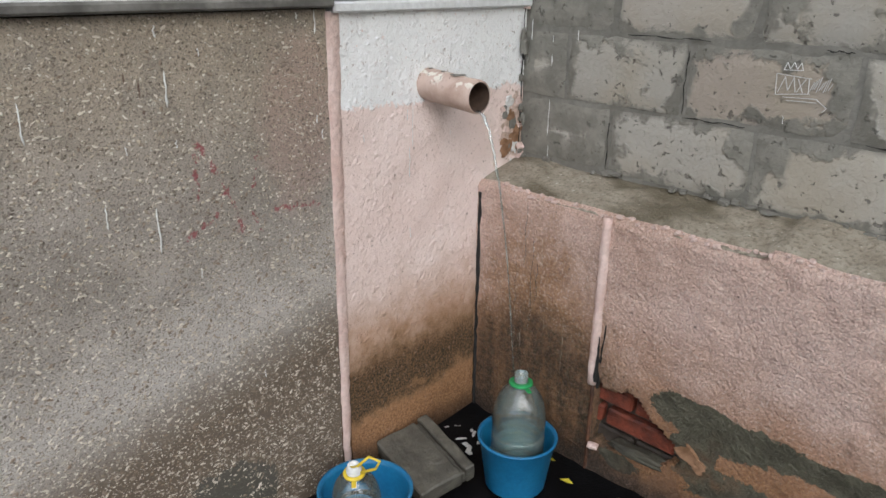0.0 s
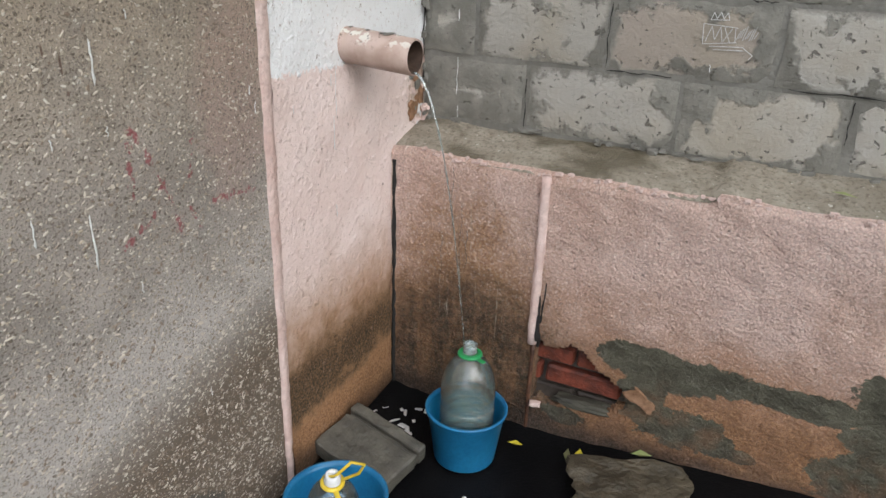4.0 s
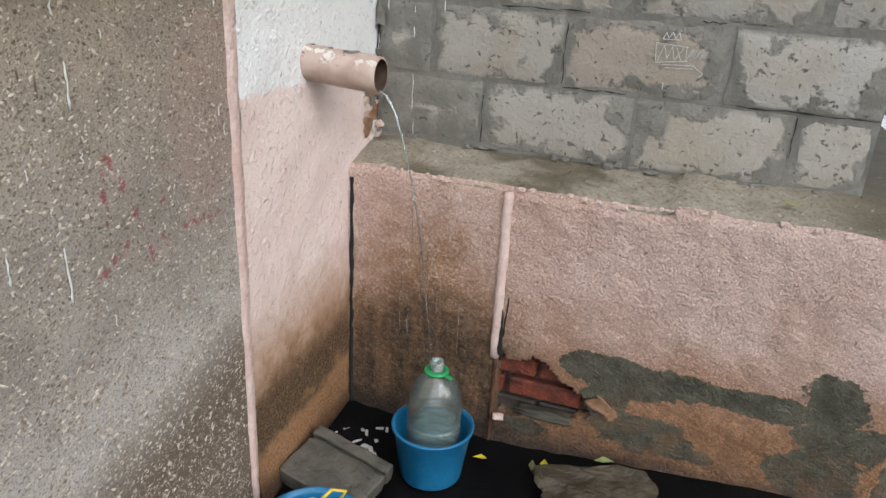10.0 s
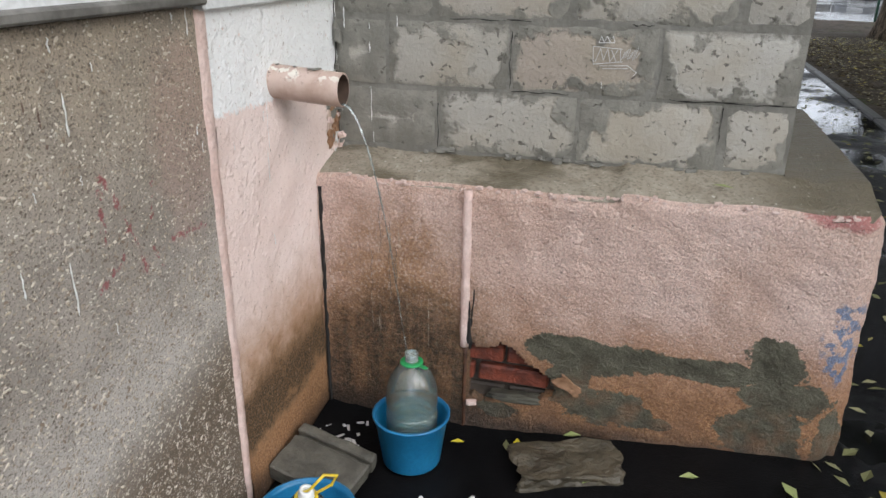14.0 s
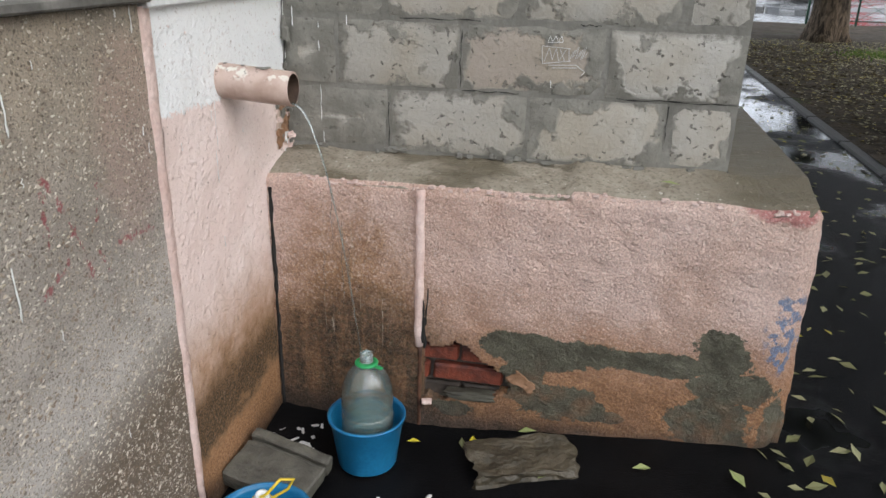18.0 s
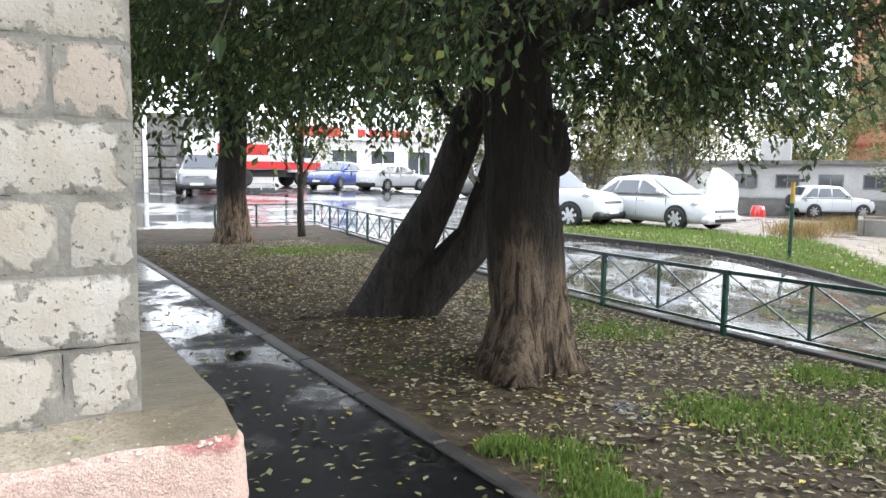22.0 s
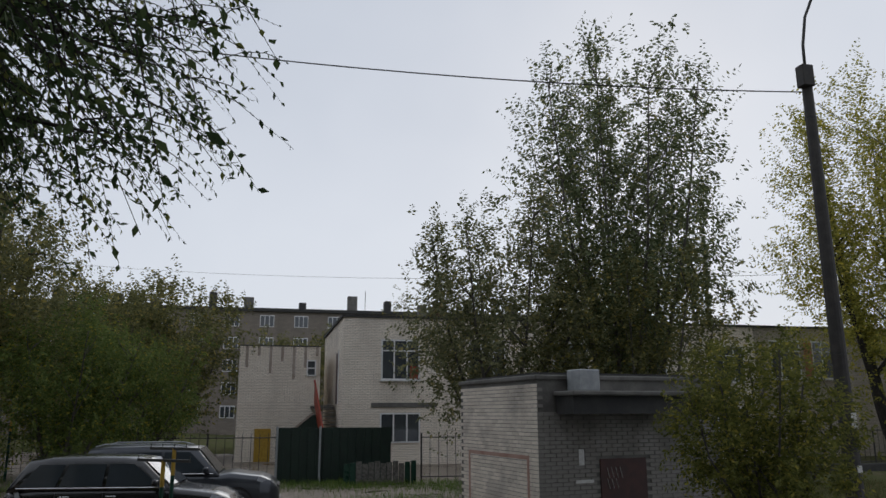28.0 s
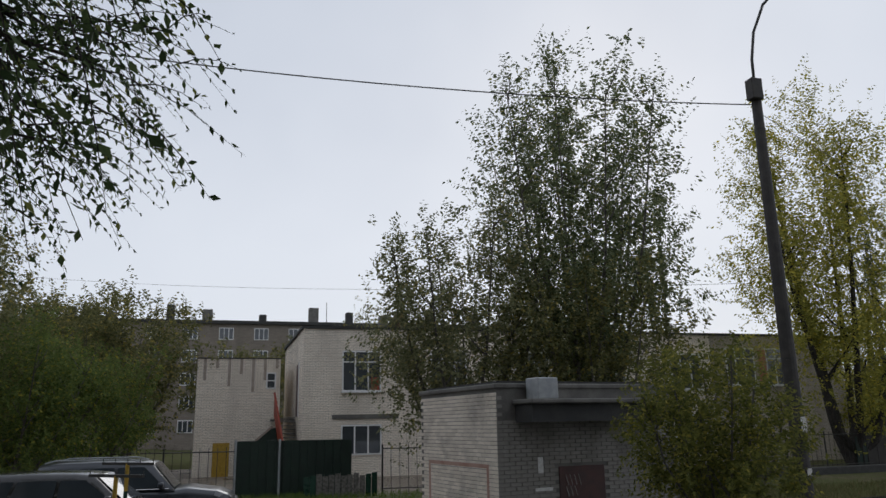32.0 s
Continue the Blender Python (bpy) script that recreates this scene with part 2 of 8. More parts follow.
# ---- materials of the corner ----
def make_aggregate():
    k = Nodes("exposed_aggregate", 0.6)
    y, z = k.axis(1), k.axis(2)
    big, mid, fine = k.noise(2.6, 6), k.noise(13, 5, 0.62), k.noise(215, 2)
    warp = k.n.new("ShaderNodeVectorMath")
    warp.operation = "MULTIPLY_ADD"
    nz = k.n.new("ShaderNodeTexNoise")
    nz.inputs["Scale"].default_value = 55
    k.l.new(k.co, nz.inputs["Vector"])
    k.l.new(nz.outputs["Color"], warp.inputs[0])
    warp.inputs[1].default_value = (0.016, 0.016, 0.016)
    k.l.new(k.co, warp.inputs[2])
    co = warp.outputs[0]

    def gravel(scale, stretch):
        mp = k.n.new("ShaderNodeMapping")
        mp.inputs["Scale"].default_value = stretch
        k.l.new(co, mp.inputs["Vector"])
        tone = k.n.new("ShaderNodeSeparateColor")
        k.l.new(k.voro(scale, "Color", co=mp.outputs[0]), tone.inputs[0])
        return tone, k.voro(scale, co=mp.outputs[0])

    tone, dist = gravel(118, (1, 0.8, 1.25))
    tone2, dist2 = gravel(205, (1, 0.75, 1.2))
    base = k.mix(k.ramp(big, 0.3, 0.7), (0.285, 0.25, 0.215), (0.37, 0.33, 0.29))
    base = k.mix(k.ramp(k.math("ADD", z, k.math("MULTIPLY", mid, 0.3)), 0.95, 1.3, 0.0, 0.5), base, (0.40, 0.32, 0.22))
    base = k.mix(k.ramp(mid, 0.42, 0.72, 0, 0.55), base, (0.215, 0.195, 0.17))
    base = k.mix(k.math("MULTIPLY", k.spot(y, z, 1.0, 0.98, 0.10, 0.22, k.math("MULTIPLY", k.math("SUBTRACT", mid, 0.5), 2.5), 0.6), 0.4), base, (0.42, 0.27, 0.23))
    # soft pale limewash across the lower half, bare brown foot under it
    t = k.math("SUBTRACT", z, k.math("ADD", k.math("MULTIPLY", y, 0.24), 0.24))
    t = k.math("ADD", t, k.math("MULTIPLY", k.math("SUBTRACT", mid, 0.5), 0.10))
    lime = k.math("MULTIPLY", k.ramp(t, -0.05, 0.07), k.ramp(t, 0.05, 0.42, 0.85, 0.0))
    lime = k.math("MULTIPLY", lime, k.ramp(k.noise(7, 5, seed=5), 0.25, 0.62, 0.35, 1))
    base = k.mix(lime, base, (0.53, 0.495, 0.455))
    foot = k.ramp(t, -0.14, 0.02, 1.0, 0.0)
    base = k.mix(k.math("MULTIPLY", foot, 0.85), base, (0.115, 0.08, 0.05))
    # shards of many tones, set close: tan and grey above, cream in the limewash and the foot
    low = k.ramp(t, 0.05, 0.3, 1.0, 0.0)
    shard = k.mix(k.ramp(tone.outputs[0], 0.1, 0.95), (0.13, 0.105, 0.08), (0.58, 0.49, 0.37))
    shard = k.mix(k.ramp(tone.outputs[2], 0.78, 0.82), shard, (0.74, 0.69, 0.60))
    shard = k.mix(k.math("MULTIPLY", low, k.ramp(tone.outputs[2], 0.35, 0.45, 0.1, 0.9)), shard, (0.74, 0.68, 0.58))
    shard = k.mix(k.math("MULTIPLY", foot, k.ramp(tone.outputs[2], 0.5, 0.8, 0.7, 0.0)), shard, (0.24, 0.16, 0.10))
    here = k.math("MULTIPLY", k.ramp(dist, 0.30, 0.42, 1, 0), k.ramp(tone.outputs[1], 0.42, 0.5, 0.0, 0.9))
    grit = k.mix(k.ramp(tone2.outputs[0], 0.1, 0.9), (0.15, 0.125, 0.10), (0.56, 0.49, 0.39))
    here2 = k.math("MULTIPLY", k.ramp(dist2, 0.25, 0.42, 1, 0), k.ramp(tone2.outputs[1], 0.5, 0.6, 0.0, 0.75))
    col = k.mix(here2, base, grit)
    col = k.mix(here, col, shard)
    col = k.mix(k.ramp(fine, 0.53, 0.64, 0, 0.6), col, (0.11, 0.09, 0.07))
    col = k.mix(k.math("MULTIPLY", k.ramp(k.noise(150, 2, seed=2), 0.63, 0.68, 0, 0.8), k.ramp(low, 0, 1, 0.35, 1)), col, (0.62, 0.57, 0.49))
    # old red brush marks
    wob = k.math("MULTIPLY", k.math("SUBTRACT", k.noise(60, 4, seed=3), 0.42), 0.05)
    red = None
    for a, b, w in (((0.734, 0.976), (0.728, 0.835), 0.006), ((0.742, 0.975), (0.825, 0.802), 0.008), ((0.886, 0.935), (0.868, 0.85), 0.005), ((0.825, 0.775), (0.83, 0.755), 0.014), ((0.70, 0.765), (0.77, 0.80), 0.007), ((0.913, 0.79), (1.06, 0.775), 0.007), ((0.86, 0.80), (0.88, 0.745), 0.005)):
        s = stroke_nodes(k, y, z, a, b, w, wob)
        red = s if red is None else k.math("MAXIMUM", red, s)
    red = k.math("MULTIPLY", red, k.ramp(k.noise(90, 3, seed=8), 0.40, 0.53))
    col = k.mix(k.math("MULTIPLY", red, 0.75), col, (0.27, 0.045, 0.06))
    daub = k.spot(y, z, 0.69, 0.0, 0.19, 0.13, k.math("MULTIPLY", k.math("SUBTRACT", mid, 0.5), 2.0), 0.08)
    col = k.mix(k.math("MULTIPLY", daub, 0.9), col, (0.085, 0.08, 0.065))
    rust = None
    for y0, z0, ry, rz in ((0.628, 1.10, 0.003, 0.022), (0.632, 1.055, 0.004, 0.005), (0.60, 1.125, 0.0025, 0.012)):
        s = k.spot(y, z, y0, z0, ry, rz, k.math("MULTIPLY", mid, 0.6), 0.5)
        rust = s if rust is None else k.math("MAXIMUM", rust, s)
    col = k.mix(k.math("MULTIPLY", rust, 0.8), col, (0.09, 0.045, 0.03))
    k.bump(k.math("ADD", k.ramp(dist, 0.1, 0.45, 1, 0), k.math("MULTIPLY", k.ramp(dist2, 0.1, 0.45, 1, 0), 0.5)), 0.45, 0.003)
    k.bump(fine, 0.4, 0.003)
    k.bump(mid, 0.3, 0.01)
    return k.done(col, k.ramp(big, 0.3, 0.7, 0.5, 0.72))


def make_pillar():
    k = Nodes("pink_render", 0.75)
    y, z = k.axis(1), k.axis(2)
    big, mid, fine, grit = k.noise(3.5, 6), k.noise(15, 6, 0.62), k.noise(75, 4, 0.6), k.noise(160, 3)
    dm = k.math("SUBTRACT", mid, 0.5)
    col = k.mix(k.ramp(big, 0.3, 0.7), (0.80, 0.635, 0.575), (0.87, 0.735, 0.685))
    rust = k.ramp(k.math("ADD", z, k.math("MULTIPLY", dm, 0.3)), 0.2, 0.62, 0.95, 0.0)
    col = k.mix(rust, col, (0.36, 0.185, 0.075))
    # dark algae over a bare ochre foot that slopes to the corner
    s = k.math("ADD", z, k.math("MULTIPLY", dm, 0.16))
    low = k.math("SUBTRACT", s, k.math("SUBTRACT", 0.10, k.math("MULTIPLY", k.math("SUBTRACT", 1.63, y), 0.10)))
    alg = k.math("MULTIPLY", k.ramp(s, 0.18, 0.36, 1, 0), k.ramp(low, -0.03, 0.05))
    col = k.mix(k.math("MULTIPLY", alg, k.ramp(grit, 0.35, 0.65, 1.0, 0.6)), col, (0.03, 0.022, 0.009))
    col = k.mix(k.ramp(low, -0.05, 0.03, 0.92, 0.0), col, k.mix(k.ramp(grit, 0.35, 0.65), (0.20, 0.09, 0.035), (0.40, 0.22, 0.11)))
    # pier colour darkens towards the ground
    wet = k.ramp(k.math("ADD", z, k.math("MULTIPLY", dm, 0.12)), -0.10, 0.01, 0.9, 0.0)
    col = k.mix(wet, col, (0.045, 0.026, 0.015))
    white = k.ramp(k.math("ADD", z, k.math("ADD", k.math("MULTIPLY", dm, 0.09), k.math("MULTIPLY", k.math("SUBTRACT", fine, 0.5), 0.06))), 0.995, 1.007)
    white = k.math("MULTIPLY", white, k.ramp(k.noise(55, 5, seed=4), 0.26, 0.32))
    col = k.mix(white, col, (0.88, 0.885, 0.875))
    # flaked edge beside the block wall
    broken = k.math("MULTIPLY", k.spot(y, z, 1.80, 0.875, 0.05, 0.10, k.math("MULTIPLY", k.math("SUBTRACT", k.noise(40, 5, 0.7, seed=27), 0.5), 5.0), 0.2), 0.7)
    col = k.mix(broken, col, k.mix(k.ramp(k.noise(48, 4, seed=23), 0.4, 0.6), (0.30, 0.20, 0.12), (0.58, 0.42, 0.33)))
    pits = k.ramp(k.noise(34, 3, seed=5), 0.70, 0.74, 0, 0.75)
    col = k.mix(pits, col, (0.25, 0.17, 0.12))
    col = k.mix(k.ramp(fine, 0.56, 0.72, 0, 0.3), col, (0.40, 0.26, 0.2))
    col = k.mix(k.ramp(k.noise(115, 2, seed=17), 0.66, 0.72, 0, 0.6), col, (0.34, 0.23, 0.18))
    k.bump(grit, 0.55, 0.004)
    k.bump(fine, 0.6, 0.006)
    k.bump(k.ramp(k.noise(38, 3, seed=13), 0.5, 0.75), 0.5, 0.006)
    k.bump(mid, 0.25, 0.01)
    return k.done(col)


def make_plinth():
    k = Nodes("coarse_pink_plaster", 0.7)
    x, z = k.axis(0), k.axis(2)
    big, mid, fine = k.noise(4.5, 6), k.noise(22, 6, 0.62), k.noise(95, 5, 0.65)
    wob = k.math("MULTIPLY", k.math("SUBTRACT", k.noise(17, 8, 0.72, seed=4), 0.5), 2.6)
    col = k.mix(k.ramp(big, 0.3, 0.7), (0.655, 0.445, 0.355), (0.755, 0.555, 0.475))
    col = k.mix(k.ramp(k.math("ADD", z, k.math("MULTIPLY", big, 0.3)), 0.28, 0.66, 0.85, 0.0), col, (0.40, 0.20, 0.10))
    # tea-brown wash where the water runs, and the dark growth under it
    wash = k.spot(x, z, -1.25, 0.16, 0.27, 0.46, wob, 0.85)
    col = k.mix(k.math("MULTIPLY", wash, 0.85), col, k.mix(k.ramp(fine, 0.4, 0.62), (0.24, 0.11, 0.035), (0.42, 0.23, 0.10)))
    runs = k.noise(30, 4, stretch=(1, 1, 0.1), seed=2)
    dark = k.math("MULTIPLY", k.spot(x, z, -1.24, 0.02, 0.33, 0.34, k.math("MULTIPLY", wob, 0.45), 0.6), k.ramp(runs, 0.3, 0.55, 0.72, 1))
    col = k.mix(k.math("MULTIPLY", dark, k.ramp(k.noise(48, 5, 0.7, seed=51), 0.38, 0.66, 1.0, 0.62)), col, (0.024, 0.015, 0.006))
    col = k.mix(k.math("MULTIPLY", k.spot(x, z, -1.18, 0.12, 0.30, 0.24, wob, 0.5), k.ramp(k.noise(75, 4), 0.5, 0.62, 0, 0.6)), col, (0.07, 0.06, 0.03))
    lime = k.math("MULTIPLY", k.ramp(k.noise(70, 3, stretch=(1, 1, 0.03), seed=9), 0.66, 0.72), k.spot(x, z, -1.25, 0.4, 0.13, 0.34, wob, 0.5))
    col = k.mix(k.math("MULTIPLY", lime, 0.7), col, (0.55, 0.50, 0.40))
    # grey repair mortar smeared along the foot
    smear = k.math("ADD", wob, k.math("MULTIPLY", k.math("SUBTRACT", k.noise(9, 5, 0.6, stretch=(0.6, 1, 1.2), seed=41), 0.5), 3.0))
    grey = None
    for u0, v0, ru, rv in ((-0.67, 0.232, 0.19, 0.058), (-0.48, 0.245, 0.15, 0.045), (-0.70, 0.145, 0.065, 0.09), (-0.59, 0.06, 0.15, 0.068), (-0.30, 0.236, 0.14, 0.042), (-0.12, 0.29, 0.075, 0.09), (-0.08, 0.18, 0.13, 0.05), (-0.13, 0.05, 0.13, 0.10), (0.045, 0.04, 0.04, 0.12), (-0.91, -0.005, 0.07, 0.03), (-0.42, 0.03, 0.04, 0.02)):
        s = k.spot(x, z, u0, v0, ru, rv, smear, 0.05)
        grey = s if grey is None else k.math("MAXIMUM", grey, s)
    cem = k.mix(k.ramp(mid, 0.35, 0.65), (0.076, 0.070, 0.046), (0.125, 0.116, 0.080))
    col = k.mix(k.math("MULTIPLY", k.ramp(k.math("ADD", z, k.math("MULTIPLY", k.math("SUBTRACT", mid, 0.5), 0.25)), 0.06, 0.34, 0.88, 0.0), k.math("SUBTRACT", 1.0, dark)), col, k.mix(k.ramp(fine, 0.4, 0.62), (0.25, 0.11, 0.04), (0.44, 0.235, 0.11)))
    col = k.mix(grey, col, cem)
    # blue and red spray at the outer corner, white crust at its foot
    blue = k.math("MULTIPLY", k.spot(x, z, 0.03, 0.38, 0.055, 0.13, wob, 0.3), k.ramp(k.noise(34, 4, seed=11), 0.48, 0.56))
    col = k.mix(k.math("MULTIPLY", blue, 0.85), col, (0.10, 0.2, 0.36))
    redp = k.spot(x, z, -0.03, 0.735, 0.09, 0.035, wob, 0.4)
    col = k.mix(k.math("MULTIPLY", redp, 0.7), col, (0.42, 0.09, 0.10))
    col = k.mix(k.ramp(k.noise(42, 2, seed=6), 0.73, 0.76, 0, 0.75), col, (0.09, 0.07, 0.055))
    crumb = k.voro(165)
    foot = k.ramp(k.math("ADD", z, k.math("MULTIPLY", k.math("SUBTRACT", mid, 0.5), 0.25)), 0.04, 0.22, 0.9, 0.0)
    col = k.mix(k.math("MULTIPLY", foot, k.ramp(k.noise(8, 4, seed=14), 0.45, 0.65, 0.0, 0.7)), col, (0.24, 0.12, 0.06))
    # plaster colour darkens in the last centimetres above the ground
    dark_foot = k.ramp(k.math("ADD", z, k.math("MULTIPLY", k.math("SUBTRACT", mid, 0.5), 0.1)), -0.08, 0.05, 0.92, 0.0)
    col = k.mix(dark_foot, col, (0.03, 0.022, 0.015))
    col = k.mix(k.math("MULTIPLY", k.ramp(crumb, 0.45, 0.66, 0, 0.28), k.math("SUBTRACT", 1.0, grey)), col, (0.24, 0.15, 0.11))
    # pale specks painted as highlights on the grit, kept off mortar and growth
    bare = k.math("MULTIPLY", k.math("SUBTRACT", 1.0, grey), k.math("SUBTRACT", 1.0, dark))
    col = k.mix(k.math("MULTIPLY", bare, k.math("MULTIPLY", k.ramp(z, 0.1, 0.4), k.ramp(k.noise(120, 2, seed=21), 0.54, 0.66, 0, 0.6))), col, k.mix(0.5, col, (0.88, 0.76, 0.68)))
    k.bump(k.ramp(crumb, 0.0, 0.6, 1, 0), 0.6, 0.004)
    k.bump(fine, 1.0, 0.011)
    k.bump(k.ramp(k.noise(85, 4, 0.6, stretch=(0.85, 1, 1.15), seed=31), 0.45, 0.7), 0.5, 0.005)
    k.bump(mid, 0.5, 0.014)
    return k.done(col, k.mix(grey, k.ramp(big, 0.3, 0.7, 0.55, 0.8), (0.55, 0.55, 0.55)))


AGGREGATE, PILLAR, PLINTH = make_aggregate(), make_pillar(), make_plinth()


def make_block(brown=False, coat=0.0):
    """Pale cellular block with mortar smeared over its edges."""
    k = Nodes("concrete_block", 0.85)
    r = k.each()
    shift = k.n.new("ShaderNodeVectorMath")
    shift.operation = "ADD"
    k.l.new(k.co, shift.inputs[0])
    far = k.n.new("ShaderNodeCombineXYZ")
    for i in range(3):
        k.l.new(k.math("MULTIPLY", r, 37.0 + 13 * i), far.inputs[i])
    k.l.new(far.outputs[0], shift.inputs[1])
    co = shift.outputs[0]
    big, mid, fine = k.noise(4, 5, co=co), k.noise(16, 6, 0.62, co=co), k.noise(95, 4, co=co)
    tone = k.mix(r, (0.345, 0.325, 0.285), (0.46, 0.44, 0.395))
    tan = 1.0 if brown else k.ramp(k.math("FRACT", k.math("MULTIPLY", r, 7.3)), 0.66, 0.72)
    tone = k.mix(tan, tone, (0.35, 0.30, 0.25))
    tone = k.mix(k.ramp(big, 0.38, 0.7, 0, 0.7), tone, (0.34, 0.295, 0.225))
    g = k.n.new("ShaderNodeSeparateXYZ")
    k.l.new(k.tc.outputs["Generated"], g.inputs[0])
    ex = k.math("MULTIPLY", k.math("SUBTRACT", 0.5, k.math("ABSOLUTE", k.math("SUBTRACT", g.outputs[0], 0.5))), 0.4)
    ez = k.math("MULTIPLY", k.math("SUBTRACT", 0.5, k.math("ABSOLUTE", k.math("SUBTRACT", g.outputs[2], 0.5))), 0.19)
    n1, n2 = k.noise(7, 4, 0.55, co=co, seed=3), k.noise(11, 5, 0.6, co=co, seed=6)
    sx = k.math("SUBTRACT", ex, k.math("ADD", 0.008, k.math("MULTIPLY", k.ramp(n1, 0.36, 0.7), 0.085)))
    sz = k.math("SUBTRACT", ez, k.math("ADD", 0.003, k.math("MULTIPLY", k.ramp(n2, 0.42, 0.8), 0.075)))
    smear = k.ramp(k.math("ADD", k.math("SUBTRACT", k.math("MINIMUM", sx, sz), coat), k.math("MULTIPLY", k.math("SUBTRACT", mid, 0.5), 0.025 + coat)), -0.012, 0.014, 1, 0)
    isle = k.ramp(k.noise(13, 4, 0.5, co=co, seed=12), 0.66, 0.74, 0, 0.8)
    smear = k.math("MAXIMUM", smear, isle)
    mortar = k.mix(k.ramp(mid, 0.35, 0.65), (0.17, 0.162, 0.137), (0.245, 0.234, 0.20))
    col = k.mix(smear, tone, mortar)
    scuff = k.ramp(k.noise(30, 4, stretch=(1, 1, 2.2), seed=15), 0.6, 0.75, 0, 0.4)
    col = k.mix(scuff, col, (0.26, 0.245, 0.21))
    pits = k.math("MAXIMUM", k.ramp(k.noise(42, 3, 0.5, co=co, seed=8), 0.64, 0.68), k.ramp(k.noise(120, 2, 0.5, co=co, seed=18), 0.68, 0.73))
    col = k.mix(k.math("MULTIPLY", pits, 0.75), col, (0.13, 0.12, 0.105))
    k.bump(fine, 0.7, 0.004)
    k.bump(mid, 0.8, 0.01)
    k.bump(smear, 0.6, 0.007)
    k.bump(k.math("SUBTRACT", 1.0, pits), 0.8, 0.008)
    return k.done(col)


BLOCK, TAN_BLOCK, SMEARED_BLOCK = make_block(), make_block(True), make_block(False, 0.085)
MORTAR = plain("old_mortar", (0.16, 0.152, 0.13), (0.245, 0.235, 0.205), 9, 0.9, 0.7, 45, dist=0.008)
def make_ledge():
    k = Nodes("wet_cement_ledge", 0.5)
    big, mid, fine = k.noise(3.1, 6, stretch=(1, 1.8, 1), seed=1.7), k.noise(22, 6, 0.65), k.noise(90, 4)
    col = k.mix(k.ramp(mid, 0.3, 0.7), (0.27, 0.23, 0.175), (0.38, 0.335, 0.265))
    damp = k.ramp(k.math("ADD", big, k.math("MULTIPLY", k.math("SUBTRACT", mid, 0.5), 0.25)), 0.50, 0.62)
    damp = k.math("MAXIMUM", damp, k.ramp(k.math("ADD", k.axis(0), k.math("MULTIPLY", k.math("SUBTRACT", mid, 0.5), 0.3)), -0.35, -0.1, 0, 0.9))
    col = k.mix(k.math("MULTIPLY", damp, 0.85), col, (0.11, 0.09, 0.055))
    col = k.mix(k.ramp(fine, 0.5, 0.64, 0, 0.65), col, (0.15, 0.12, 0.08))
    col = k.mix(k.ramp(k.noise(60, 2, seed=3), 0.7, 0.74, 0, 0.8), col, (0.62, 0.58, 0.5))
    k.bump(fine, 0.9, 0.006)
    k.bump(mid, 0.8, 0.012)
    return k.done(col, k.ramp(damp, 0, 1, 0.65, 0.3))


LEDGE = make_ledge()
OCHRE = plain("flaking_ochre_render", (0.18, 0.09, 0.042), (0.36, 0.205, 0.12), 30, 0.8, 0.8, 80)
GAP = plain("dark_gap", (0.012, 0.011, 0.010), (0.02, 0.018, 0.016), 20, 0.9, 0.2)
WHITE_WALL = plain("white_limewash", (0.72, 0.73, 0.73), (0.8, 0.81, 0.81), 4, 0.8, 0.7, 60, dist=0.006)
PINK_BEAD = plain("pink_bead", (0.66, 0.47, 0.41), (0.78, 0.62, 0.56), 9, 0.75, 1.0, 70, dist=0.007)
SILL = plain("grey_sill", (0.09, 0.085, 0.075), (0.22, 0.21, 0.19), 14, 0.8, 0.6, 50)
def make_pipe():
    k = Nodes("painted_pipe", 0.55)
    big, fine = k.noise(14, 5), k.noise(75, 4)
    col = k.mix(k.ramp(big, 0.3, 0.7), (0.40, 0.275, 0.215), (0.56, 0.425, 0.36))
    over = k.ramp(k.axis(2), -0.005, 0.03)
    flakes = k.math("MULTIPLY", over, k.ramp(k.noise(32, 5, 0.6, seed=3), 0.56, 0.59))
    col = k.mix(flakes, col, (0.72, 0.68, 0.60))
    rust = k.math("MULTIPLY", over, k.ramp(k.noise(48, 5, 0.65, seed=7), 0.60, 0.64))
    col = k.mix(k.math("MULTIPLY", rust, 0.85), col, (0.09, 0.06, 0.045))
    col = k.mix(k.ramp(fine, 0.6, 0.75, 0, 0.35), col, (0.22, 0.14, 0.10))
    k.bump(flakes, 0.5, 0.002)
    k.bump(fine, 0.3, 0.003)
    return k.done(col)


PIPE = make_pipe()
PIPE_IN = plain("rusty_bore", (0.05, 0.03, 0.02), (0.10, 0.06, 0.04), 20, 0.8, 0.6)
RED_BRICK = plain("red_brick", (0.05, 0.016, 0.012), (0.235, 0.052, 0.025), 16, 0.6, 0.8, 90, dist=0.008)
HOLE_DARK = plain("hole_dark", (0.035, 0.026, 0.02), (0.085, 0.066, 0.052), 25, 0.6, 0.6, 90)
BLUE = plain("blue_plastic", (0.012, 0.15, 0.32), (0.02, 0.215, 0.42), 9, 0.32, 0.08, 90)
GREEN_CAP = plain("green_plastic", (0.015, 0.27, 0.08), (0.025, 0.36, 0.11), 20, 0.35, 0.05)
YELLOW_CAP = plain("yellow_plastic", (0.72, 0.52, 0.03), (0.8, 0.6, 0.06), 20, 0.4, 0.05)
WHITE_CAP = plain("white_plastic", (0.75, 0.76, 0.74), (0.82, 0.82, 0.8), 20, 0.4, 0.05)
PET = film("clear_plastic", (0.92, 0.975, 0.955), 0.07, 0.10)
